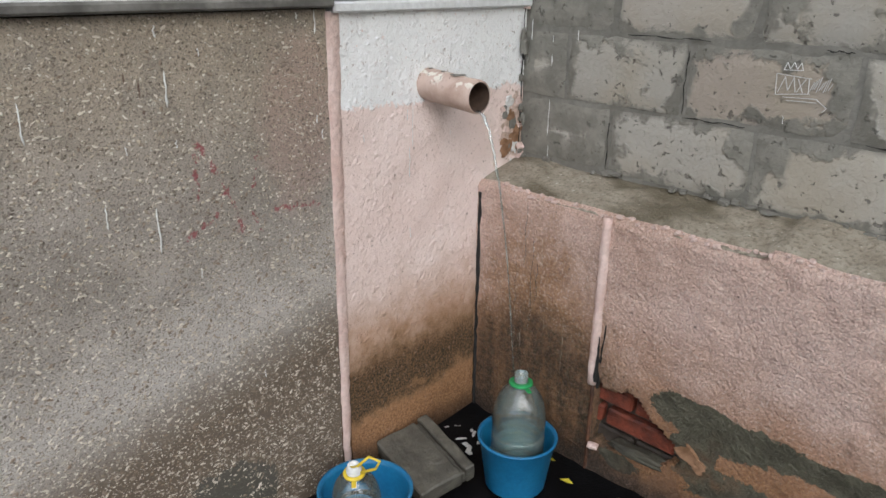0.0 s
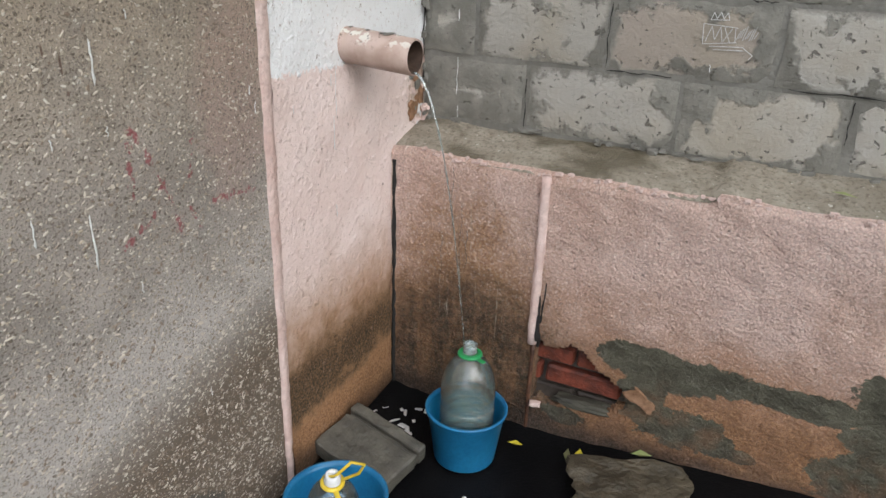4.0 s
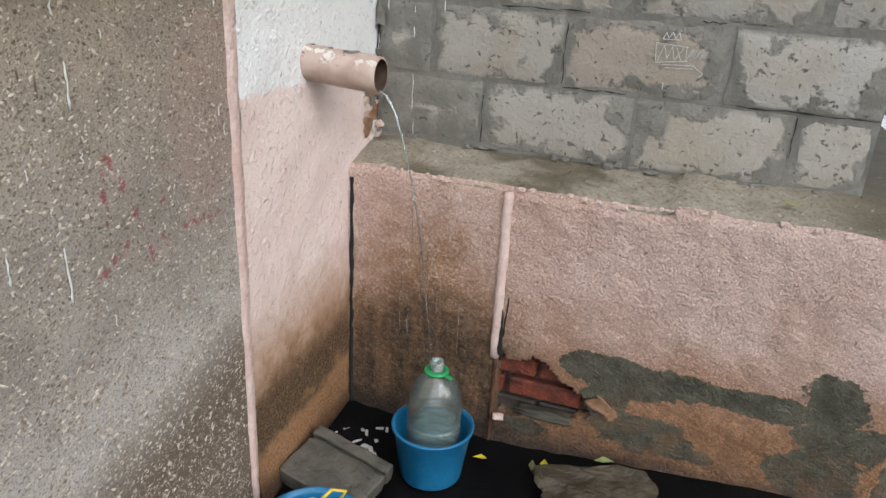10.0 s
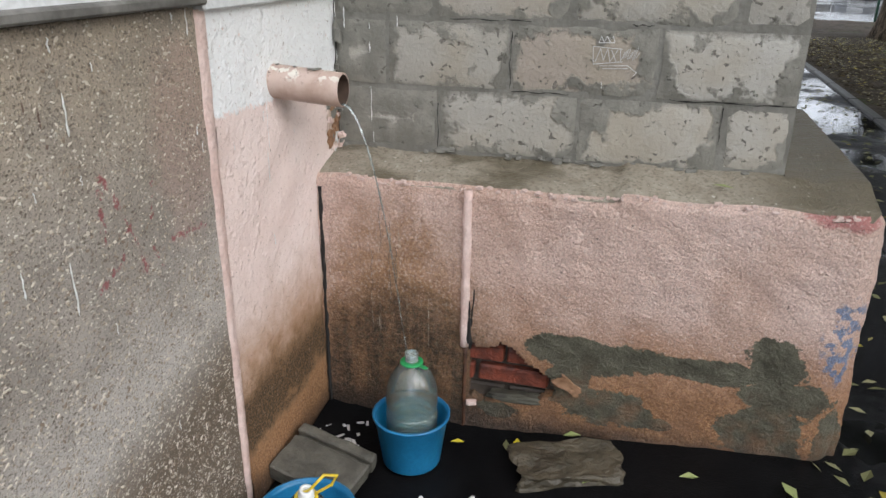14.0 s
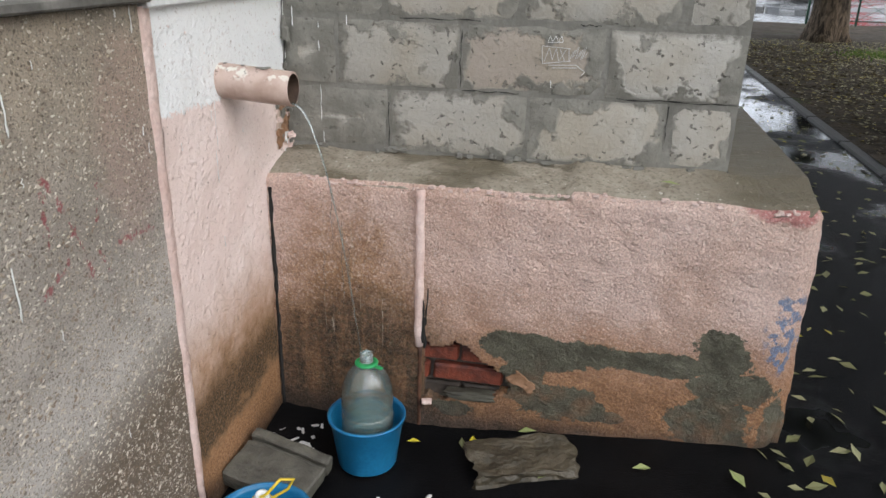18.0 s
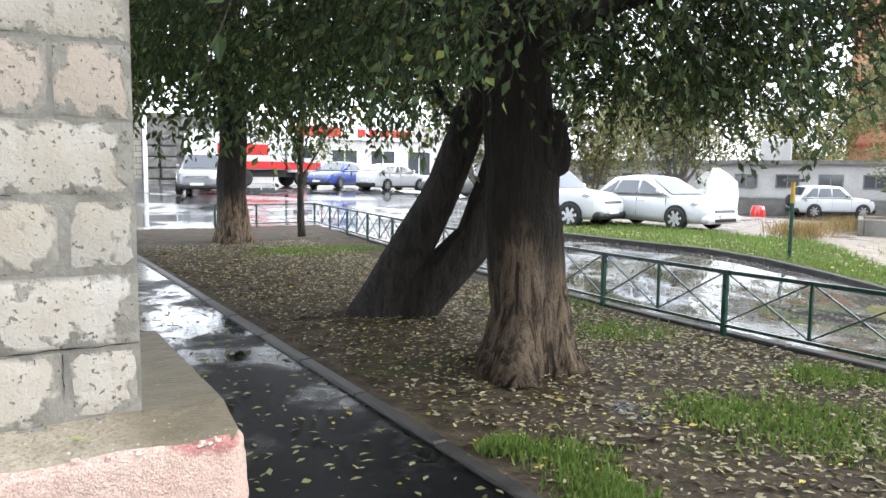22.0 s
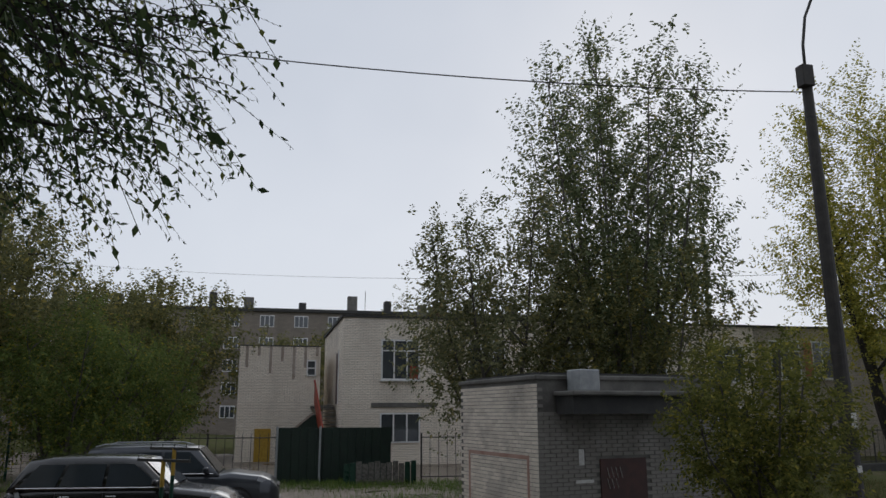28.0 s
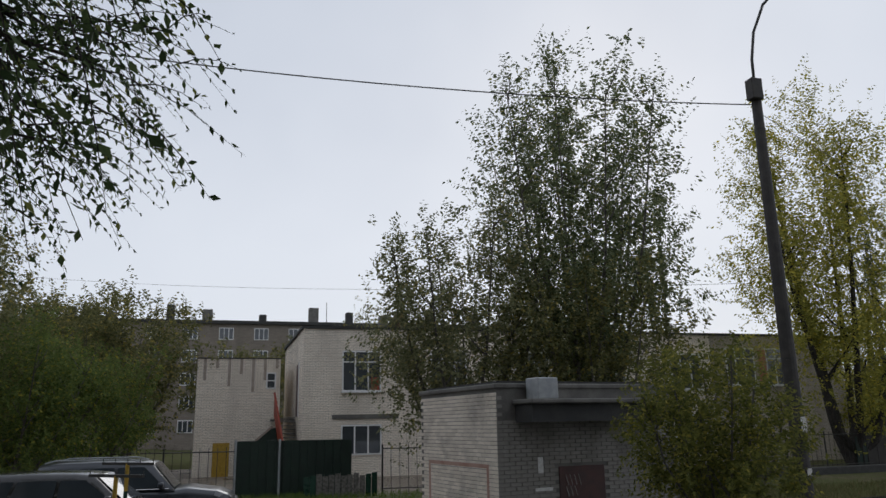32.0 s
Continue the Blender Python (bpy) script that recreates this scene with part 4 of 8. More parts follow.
for i, (s, a) in enumerate(((0.012, 1.5), (0.105, 1.45), (0.12, 1.55), (0.06, 1.5))):
    rr = 0.007 + 0.006 * (i % 3)
    flake = bmesh.new()
    c = Vector((s, -0.0445 * math.cos(a), 0.0445 * math.sin(a) - 0.07 * s))
    bmesh.ops.create_icosphere(flake, subdivisions=2, radius=1.0, matrix=Matrix.Translation(c) @ Matrix.Rotation(a - math.pi / 2, 4, "X") @ Matrix.Diagonal((rr * 0.6, rr * 1.3, 0.0022, 1)))
    part("rust_scale", flake, MORTAR, spout, "scale of rust and old mortar")

stream = bmesh.new()
for reach, end, r0, side in ((0.17, 0.70, 0.0034, 0.0), (0.155, 0.62, 0.0016, 0.006)):
    path = [Vector((XW + 0.185 + reach * u, 1.434 + side, 0.99 - end * u * u)) for u in [i / 24 for i in range(25)]]
    tube(stream, [p + Vector((0, wobble((side, i, 1), 0.4, 0.003), 0)) for i, p in enumerate(path)], [r0 * (1 - 0.55 * i / 24) * (1 + 0.35 * math.sin(i * 1.9 + side * 300)) for i in range(25)], 6)
# runs that leave the ledge and trickle down the plaster
for x0, z0, z1, r0 in ((-1.30, 0.70, 0.50, 0.0012), (-1.27, 0.60, 0.30, 0.0012), (-1.25, 0.52, 0.40, 0.0016), (-1.33, 0.50, 0.36, 0.0010)):
    tube(stream, [(x0 + 0.004 * math.sin(i * 2.1), YP - 0.008, z0 + (z1 - z0) * i / 5) for i in range(6)], [r0 * (0.4 + 0.6 * math.sin(math.pi * (i + 0.5) / 6)) for i in range(6)], 6)
tagged(part("water_stream", stream, WATER_FILM, None, "", True), "thin streams of clear water from the pipe", "water", kind="stuff")


def bucket(m, label):
    th = thing("bucket", label, "bucket", m, "blue buckets")
    part("shell", lathe([(0.094, 0.0), (0.096, 0.004), (0.118, 0.165), (0.123, 0.17), (0.123, 0.178), (0.117, 0.178), (0.115, 0.165), (0.092, 0.008), (0.001, 0.008)], 40), BLUE, th, "", True)
    part("rolled_rim", lathe([(0.119, 0.170), (0.126, 0.172), (0.127, 0.18), (0.12, 0.182), (0.119, 0.170)], 40, cap=False), BLUE, th, "", True)
    return th


def bottle(m, label, cap_mat, cap_kind):
    th = thing("bottle", label, "bottle", m, "plastic bottles")
    prof = [(0.002, 0.004), (0.06, 0.0), (0.073, 0.01)]
    for i in range(5):
        z = 0.03 + i * 0.027
        prof += [(0.0755, z), (0.0755, z + 0.015), (0.0715, z + 0.021)]
    prof += [(0.0755, 0.175), (0.0755, 0.21), (0.072, 0.245), (0.062, 0.275), (0.046, 0.3), (0.028, 0.318), (0.019, 0.324)]
    part("neck", lathe([(0.019, 0.322), (0.0195, 0.33), (0.0185, 0.332), (0.0195, 0.338), (0.0185, 0.340), (0.019, 0.352), (0.0165, 0.352), (0.016, 0.325)], 24, cap=False), CLOUDY, th, "cloudy screw neck", True)
    part("shell", lathe(prof, 36, cap=False), PET, th, "", True)
    if cap_kind == "ring":
        part("water_fill", lathe([(0.001, 0.006)] + [(r - 0.0035, z + 0.003) for r, z in prof[2:18]] + [(0.0725, 0.185), (0.0005, 0.185)], 32), FILL, th, "water inside", True)
    # cloudy rings in the grooves paint the pale highlights along the ribs
    for z in (0.054, 0.081, 0.108, 0.135, 0.162):
        part("rib_highlight", lathe([(0.0722, z - 0.0035), (0.0738, z - 0.002), (0.0745, z), (0.0738, z + 0.002), (0.0722, z + 0.0035)], 36, cap=False), CLOUDY, th, "", True)
    ringb = lathe([(0.02, 0.322), (0.030, 0.318), (0.0335, 0.320), (0.0335, 0.324), (0.030, 0.326), (0.02, 0.328), (0.02, 0.322)], 32, cap=False)
    part("neck_ring", ringb, cap_mat, th, "", True)
    part("ring_tab", boxed((0.028, -0.007, 0.319), (0.058, 0.007, 0.3235), pose(0, 0, 0, 0, 0, -60), bevel=0.002), cap_mat, th)
    if cap_kind == "handle":
        hd = bmesh.new()
        tube(hd, [(0.02, 0.0, 0.332), (0.07, 0.01, 0.36), (0.085, 0.012, 0.395), (0.05, 0.01, 0.40), (0.01, 0.0, 0.35), (-0.02, 0, 0.333)], 0.0045, 8)
        part("handle", hd, cap_mat, th, "", True)
        part("neck_sleeve", lathe([(0.024, 0.328), (0.024, 0.338), (0.019, 0.345), (0.019, 0.354), (0.012, 0.354), (0.012, 0.33)], 24, cap=False), WHITE_CAP, th, "white neck", True)
    part("paper_label", boxed((-0.0775, -0.03, 0.04), (-0.0755, 0.0, 0.10)), TAN_LABEL, th, "worn brown label")
    return th


GZ = -0.095
bucket(pose(-1.145, 1.462, GZ - 0.008, 0, 0, 0) @ Matrix.Scale(0.93, 4), "small blue plastic bucket catching the water")
bottle(pose(-1.143, 1.462, GZ + 0.003, 0, 0, 35) @ Matrix.Scale(1.03, 4), "clear five-litre plastic bottle with green neck ring", GREEN_CAP, "ring")
bucket(pose(-1.275, 0.995, GZ - 0.03, 0, 0, 0), "blue plastic bucket beside the concrete slab")
bottle(pose(-1.268, 0.97, GZ - 0.018, 9, 3, 20) @ Matrix.Scale(0.84, 4), "empty clear bottle with yellow carrying handle", YELLOW_CAP, "handle")

slab = bmesh.new()
for lo, hi in (((-0.135, -0.105, 0), (0.135, 0.052, 0.072)), ((-0.135, 0.066, 0), (0.135, 0.105, 0.078)), ((-0.13, 0.05, 0), (0.13, 0.068, 0.056))):
    piece = boxed(lo, hi, bevel=0.005)
    bmesh.ops.subdivide_edges(piece, edges=[e for e in piece.edges if e.calc_length() > 0.03], cuts=7, use_grid_fill=True)
    for v in piece.verts:
        ragged = 0.006 * noise.noise(Vector((v.co.x * 35, 1.0, 4.0))) if 0.04 < v.co.y < 0.08 else 0.0
        v.co += Vector((wobble(v.co, 12, 0.005), wobble(v.co + Vector((5, 0, 0)), 12, 0.005) + ragged, wobble(v.co, 9, 0.003)))
    me = bpy.data.meshes.new("slab_piece")
    piece.to_mesh(me)
    piece.free()
    slab.from_mesh(me)
    bpy.data.meshes.remove(me)
slab_ob = part("concrete_slab", slab, SLAB, None)
slab_ob.matrix_world = pose(-1.372, 1.305, GZ + 0.005, 9, 8, -9) @ Matrix.Diagonal((0.95, 0.9, 0.8, 1))
tagged(slab_ob, "broken grooved grey concrete slab, wet", "slab")
stone = bmesh.new()
rock(stone, (0.135, 0.075, 0.048), 3.1, 0.3, 4)
for v in stone.verts:
    v.co.z = min(v.co.z, 0.035 + 0.012 * noise.noise(v.co * 20))
stone_ob = part("flat_stone", stone, SANDSTONE, None, "", False)
stone_ob.matrix_world = pose(-0.662, 1.50, GZ + 0.03, 4, -5, 12) @ Matrix.Diagonal((1.12, 1.05, 1, 1))
tagged(stone_ob, "flat brown broken stone slab lying on asphalt", "stone")
chip = bmesh.new()
rock(chip, (0.016, 0.01, 0.008), 1.0, 0.3, 2)
chip_ob = part("plaster_chip", chip, PINK_BEAD, None)
chip_ob.matrix_world = pose(-1.0, 1.64, 0.012, 0, 0, 10)
tagged(chip_ob, "small chip of pink plaster in the hole", "rubble")
rng = random.Random(12)
for i in range(22):
    bm = bmesh.new()
    rock(bm, (rng.uniform(0.005, 0.02), rng.uniform(0.003, 0.008), 0.003), i * 3.3, 0.5, 2)
    s = part("scrap", bm, DEBRIS, None)
    s.matrix_world = pose(rng.uniform(-1.1, -0.8) if 5 < i < 9 else rng.uniform(-1.48, -1.3), rng.uniform(1.2, 1.45) if 5 < i < 9 else rng.uniform(1.45, 1.635), GZ + 0.003, 0, 0, rng.uniform(0, 180))
    tagged(s, "small pale scrap of litter on wet asphalt", "litter", "litter scraps")


# ---- ground ----
def step01(u):
    u = min(1.0, max(0.0, u))
    return u * u * (3 - 2 * u)


def gz(x, y):
    """Height of the ground: level by the house, falling to the yard, rising along the lane."""
    low = -0.85 * step01((x - 5) / 8) * max(step01((9.5 - y) / 6), 0.7 * step01((x - 22) / 10))
    return low + 0.6 * step01((y - 18) / 20) * (1 - step01((x - 16) / 8)) - 0.125 * math.exp(-((x + 1.15) ** 2 + (y - 1.2) ** 2) / 0.6)


def at(x, y, rz=0.0, dz=0.0):
    return pose(x, y, gz(x, y) + dz, 0, 0, rz)


def make_wet(name, dark, light, puddle, grain=160.0, lo=0.5, hi=0.62, dry=0.5, along=0.0):
    """Wet asphalt: fine stone, and puddles that mirror the sky."""
    k = Nodes(name, 0.4)
    big, mid, fine = k.noise(puddle, 5, 0.6), k.noise(6, 5), k.noise(grain, 3)
    wet = k.ramp(k.math("ADD", big, k.ramp(k.axis(1), 2.0, 6.5, 0.0, along)) if along else big, lo, hi)
    col = k.mix(k.ramp(mid, 0.3, 0.7), dark, light)
    col = k.mix(k.ramp(fine, 0.6, 0.75, 0, 0.5), col, tuple(v * 2.0 + 0.008 for v in light))
    col = k.mix(wet, col, tuple(v * 0.55 for v in dark))
    if along:
        k.put(k.b.inputs["Specular IOR Level"], k.ramp(wet, 0, 1, 0.08, 0.5))
    h = k.math("MULTIPLY", fine, k.math("SUBTRACT", 1.0 + along, wet))
    k.bump(h, 0.5, 0.004)
    return k.done(col, k.ramp(wet, 0.0, 1.0, dry, 0.04 + along * 0.8))


def make_soil(name, a, b, green, wet, cover=0.5, rough=0.62, spec=0.4):
    k = Nodes(name, rough, 0, spec)
    big, mid, fine = k.noise(0.7, 6, 0.6), k.noise(5, 6, 0.65), k.noise(45, 5)
    col = k.mix(k.ramp(mid, 0.3, 0.7), a, b)
    col = k.mix(k.ramp(fine, 0.4, 0.75, 0, 0.5), col, tuple(v * 0.5 for v in a))
    gr = k.math("MULTIPLY", k.ramp(big, cover, cover + 0.08), k.ramp(k.noise(12, 5, seed=3), 0.4, 0.6))
    col = k.mix(gr, col, green)
    pud = k.ramp(k.noise(0.9, 5, 0.6, seed=9), wet, wet + 0.05)
    col = k.mix(pud, col, tuple(v * 0.5 for v in a))
    k.bump(mid, 0.8, 0.05)
    k.bump(fine, 0.6, 0.012)
    return k.done(col, k.ramp(pud, 0, 1, rough, 0.06))


ASPHALT = make_wet("wet_black_asphalt", (0.0035, 0.0035, 0.004), (0.007, 0.007, 0.0075), 0.8, 190, 0.5, 0.66, 0.45, 0.10)
ROAD = make_wet("wet_grey_road", (0.11, 0.107, 0.102), (0.19, 0.185, 0.18), 0.9, 60, 0.33, 0.55, 0.2)
LANE = make_wet("wet_pale_lane", (0.11, 0.11, 0.11), (0.17, 0.167, 0.163), 0.4, 60, 0.36, 0.56, 0.2)
SOIL = make_soil("bare_wet_soil", (0.033, 0.025, 0.017), (0.09, 0.069, 0.047), (0.05, 0.065, 0.02), 0.64, 0.56, 0.9, 0.2)
YARD = make_soil("gravelly_yard", (0.15, 0.12, 0.09), (0.29, 0.24, 0.19), (0.085, 0.095, 0.04), 0.56, 0.6)
FAR_GROUND = make_soil("far_ground", (0.085, 0.078, 0.045), (0.15, 0.135, 0.085), (0.07, 0.09, 0.03), 2.0, 0.4, 1.0, 0.0)
VERGE = make_soil("grass_verge", (0.07, 0.066, 0.034), (0.115, 0.11, 0.055), (0.07, 0.095, 0.03), 2.0, 0.35, 1.0, 0.0)
PATH_KERB = plain("wet_path_kerb", (0.02, 0.019, 0.017), (0.055, 0.052, 0.048), 5, 0.5, 0.5, 40)
KERB_DARK = plain("wet_dark_kerb", (0.03, 0.029, 0.027), (0.06, 0.058, 0.054), 5, 0.85, 0.5, 40)


def terrain(name, label, material, lo, hi, nx, ny, lift, category="ground", bumpy=0.0, edge=None):
    def p(u, v):
        y = lo[1] + v * (hi[1] - lo[1])
        x0, x1 = (edge(y) if edge else (lo[0], hi[0]))
        x = x0 + u * (x1 - x0)
        return Vector((x, y, gz(x, y) + lift + (wobble((x, y, 0), 1.6, bumpy) if bumpy else 0)))

    return tagged(part(name, sheet(p, nx, ny), material, None, "", True), label, category, kind="structure")


def far_point(u, v):
    f = lambda w, a: a * math.sinh((w - 0.45) * 7) / math.sinh(3.5)
    x, y = f(u, 900), f(v, 900)
    return Vector((x, y, gz(x, y) - 0.06))


tagged(part("ground", sheet(far_point, 150, 150), FAR_GROUND, None, "", True), "damp autumn ground of the courtyard", "ground", kind="structure")
terrain("pavement", "wet black asphalt path strewn with leaves", ASPHALT, (-1.5, -5), (1.44, 33), 40, 260, 0.0, "path")
kerb_x = lambda y: 12.55 - 1.9 * step01((y - 3.5) / 7) + 1.6 * step01((y - 13) / 10)
fence_x = lambda y: 5.02 + 1.7 * step01((y - 3) / 22) * 1.35
terrain("lawn", "bare muddy lawn with patches of grass and leaves", SOIL, (1.55, -3), (5, 18.7), 90, 300, 0.015, "lawn", 0.02, lambda y: (1.525, fence_x(max(y, 2.4)) + 0.12 if y > 2.4 else max(1.6, 5.14 - (2.4 - y) * 1.75)))
terrain("road", "wet grey road with puddles", ROAD, (5, -30), (12, 18.7), 30, 120, 0.006, "road", 0.0, lambda y: (fence_x(max(y, 2.4)) + 0.12 if y > 2.4 else max(1.6, 5.14 - (2.4 - y) * 1.75), kerb_x(y)))
terrain("lane", "wet pale asphalt lane across the yard", LANE, (-6, 18.7), (45, 75), 50, 60, 0.012, "road")
terrain("yard", "wet gravel and mud yard", YARD, (12, -14), (45, 30), 60, 80, 0.0, "yard", 0.015, lambda y: (kerb_x(y) + 1.6, 48))
terrain("grass_bank", "green grass verge behind the kerb", VERGE, (12, -30), (15, 17), 16, 160, 0.03, "verge", 0.03, lambda y: (kerb_x(y) + 0.1, kerb_x(y) + 1.6 + 2.6 * step01((y - 6.0) / 4) + 8 * step01((-7 - y) / 5)))


def kerb_run(name, label, xf, y0, y1, w, h, material, piece=1.0):
    th = tagged(new(name), label, "kerb", kind="structure")
    n = int((y1 - y0) / piece)
    for i in range(n):
        ya, yb = y0 + i * piece + 0.004, y0 + (i + 1) * piece - 0.004
        xa, xb, za, zb = xf(ya), xf(yb), gz(xf(ya), ya), gz(xf(yb), yb)
        bm = boxed((0, 0, -0.12), (w, 1, h), bevel=0.012)
        for v in bm.verts:
            t = v.co.y
            v.co = Vector((v.co.x + xa + (xb - xa) * t, ya + (yb - ya) * t, v.co.z + za + (zb - za) * t + wobble((i, 0, 0), 0.7, 0.004)))
        part("kerbstone", bm, material, th)


kerb_run("path_kerb", "low wet concrete kerb between path and lawn", lambda y: 1.44, -5, 18.6, 0.1, 0.022, PATH_KERB)
kerb_run("road_kerb", "dark wet concrete kerb along the far side of the road", kerb_x, -28, 17, 0.14, 0.11, KERB_DARK)
kerb_run("lawn_kerb", "low wet concrete edge under the lawn fence", lambda y: fence_x(y) + 0.03, 2.4, 17.4, 0.12, 0.05, KERB_DARK)

# ---- leaves on the ground and grass ----
LEAF_LITTER = foliage("fallen_leaves", (0.18, 0.18, 0.085), (0.30, 0.29, 0.16), (0.42, 0.34, 0.07), 0.15)
DARK_LITTER = foliage("sodden_leaves", (0.05, 0.04, 0.025), (0.12, 0.095, 0.055), (0.3, 0.26, 0.1), 0.1)
PALE_LITTER = foliage("pale_fallen_leaves", (0.27, 0.25, 0.15), (0.36, 0.33, 0.22), (0.5, 0.42, 0.1), 0.1)
GRASS = foliage("grass_blades", (0.08, 0.135, 0.03), (0.16, 0.24, 0.06), (0.22, 0.25, 0.08), 0.4)


def leaf_mesh(pos, axis, normal, length, width, fold=0.25):
    """Pointed folded leaves: four points and two faces each."""
    a = axis / np.linalg.norm(axis, axis=1, keepdims=True)
    s = np.cross(a, normal)
    s /= np.linalg.norm(s, axis=1, keepdims=True) + 1e-9
    nn = np.cross(s, a)
    L, W = np.asarray(length)[:, None], np.asarray(width)[:, None]
    mid = pos + a * L * 0.45
    v = np.stack([pos, mid - s * W * 0.5 + nn * W * fold, pos + a * L, mid + s * W * 0.5 + nn * W * fold], 1).reshape(-1, 3)
    i = np.arange(len(pos))[:, None] * 4
    f = np.concatenate([np.hstack([i, i + 1, i + 2]), np.hstack([i, i + 2, i + 3])], 1).reshape(-1, 3)
    return v, f


def scatter_leaves(name, label, n, place, size, material, seed, lift=0.006):
    rng = np.random.default_rng(seed)
    pts = []
    while len(pts) < n:
        x, y = place(rng)
        pts.append((x, y, gz(x, y) + lift))
    pos = np.array(pts)
    a = rng.uniform(0, 2 * np.pi, n)
    axis = np.stack([np.cos(a), np.sin(a), rng.normal(0, 0.12, n)], 1)
    nrm = np.stack([rng.normal(0, 0.3, n), rng.normal(0, 0.3, n), np.ones(n)], 1)
    L = size * rng.uniform(0.6, 1.4, n)
    v, f = leaf_mesh(pos, axis, nrm, L, L * rng.uniform(0.35, 0.6, n), 0.12)
    return tagged(soup(name, v, f, material), label, "leaves", kind="stuff")


scatter_leaves("path_leaves", "small yellow-green elm leaves on wet asphalt", 800, lambda r: (r.uniform(0.0, 1.42) if r.random() < 0.93 else r.uniform(-1.3, 0), r.uniform(0.9, 9.0)), 0.052, LEAF_LITTER, 3)
scatter_leaves("lawn_leaves", "fallen pale leaves on the muddy lawn", 15000, lambda r: (1.6 + 3.4 * r.random() ** 0.7, -0.5 + 15 * r.random() ** 1.25), 0.045, PALE_LITTER, 5, 0.032)
scatter_leaves("sodden_litter", "dark sodden leaves trodden into the mud", 14000, lambda r: (r.uniform(1.6, 5.0), -0.5 + 14 * r.random() ** 1.2), 0.055, DARK_LITTER, 7, 0.026)
scatter_leaves("road_leaves", "sodden leaves in the wet road", 6000, lambda r: (r.uniform(5.4, 11.5), r.uniform(-3, 15)), 0.05, DARK_LITTER, 6, 0.012)


scatter_leaves("verge_leaves", "pale fallen leaves on the grass verge", 2600, lambda r: (lambda y: (kerb_x(y) + r.uniform(0.2, 2.6), y))(r.uniform(-6, 16)), 0.07, PALE_LITTER, 8, 0.09)


def single_leaf(x, y, rz, size, material, label):
    v, f = leaf_mesh(np.array([[0, 0, 0.0]]), np.array([[1, 0, 0.1]]), np.array([[0, 0, 1.0]]), [size], [size * 0.5], 0.2)
    ob = soup("leaf", v, f, material)
    ob.matrix_world = at(x, y, rz, 0.012)
    tagged(ob, label, "leaf", "single leaves")


YELLOW_LEAF = plain("yellow_leaf", (0.55, 0.45, 0.02), (0.62, 0.52, 0.04), 30, 0.5, 0.1)
GREEN_LEAF = plain("pale_green_leaf", (0.25, 0.3, 0.1), (0.35, 0.38, 0.16), 30, 0.5, 0.1)
for x, y, rz, s, mt in ((-0.83, 1.555, 100, 0.05, YELLOW_LEAF), (-0.70, 1.635, 10, 0.06, GREEN_LEAF), (-1.0, 1.56, 200, 0.045, YELLOW_LEAF), (-0.3, 1.5, 200, 0.06, GREEN_LEAF), (-1.13, 1.6, 10, 0.03, YELLOW_LEAF), (-0.62, 1.43, 50, 0.06, GREEN_LEAF), (-0.05, 1.45, 120, 0.07, GREEN_LEAF)):
    single_leaf(x, y, rz, s, mt, "fallen leaf on wet asphalt")
v, f = leaf_mesh(np.array([[0, 0, 0.0]]), np.array([[1, 0, 0.1]]), np.array([[0, 0, 1.0]]), [0.06], [0.02], 0.2)
ledge_leaf = tagged(soup("leaf", v, f, GREEN_LEAF), "narrow green leaf lying on the cement ledge", "leaf", "single leaves")
ledge_leaf.matrix_world = pose(-0.36, 1.74, 0.772, 0, 8, -12)


def grass(name, label, n, place, height, seed):
    rng = np.random.default_rng(seed)
    pos = np.array([(x, y, gz(x, y) + 0.01) for x, y in (place(rng) for _ in range(n))])
    axis = np.stack([rng.normal(0, 0.35, n), rng.normal(0, 0.35, n), np.ones(n)], 1)
    nrm = np.stack([rng.normal(0, 1, n), rng.normal(0, 1, n), np.zeros(n) + 0.01], 1)
    L = height * rng.uniform(0.5, 1.3, n)
    v, f = leaf_mesh(pos, axis, nrm, L, np.full(n, 0.012) * rng.uniform(0.7, 1.5, n), 0.1)
    return tagged(soup(name, v, f, GRASS), label, "grass", kind="stuff")


def clumps(r, centres):
    cx, cy, rr = centres[int(r.integers(len(centres)))]
    return cx + r.normal(0, rr), cy + r.normal(0, rr)


tufts = [(1.75, 2.75, 0.07), (1.95, 2.5, 0.12), (1.8, 2.1, 0.10), (1.75, 1.85, 0.08), (3.2, 2.6, 0.16), (3.6, 2.3, 0.22), (4.55, 2.75, 0.16), (4.85, 2.35, 0.12), (4.0, 1.75, 0.22), (3.3, 2.1, 0.22), (4.4, 1.5, 0.2), (3.9, 1.3, 0.25), (4.3, 12.3, 0.45), (5.2, 12.4, 0.4), (3.9, 12.4, 0.3), (4.3, 4.6, 0.25), (4.7, 6.2, 0.3)]
grass("grass_tufts", "bright green grass tufts on the lawn", 15000, lambda r: clumps(r, tufts), 0.055, 11)


def bank_place(r):
    y = r.uniform(-8, 16)
    return kerb_x(y) + r.uniform(0.15, 1.7 + 2.6 * step01((y - 6.0) / 4)), y


grass("bank_grass", "green grass on the verge", 34000, bank_place, 0.13, 12)
def field_place(r):
    y = r.uniform(-30, -8)
    return kerb_x(y) + r.uniform(0.2, 9.0), y


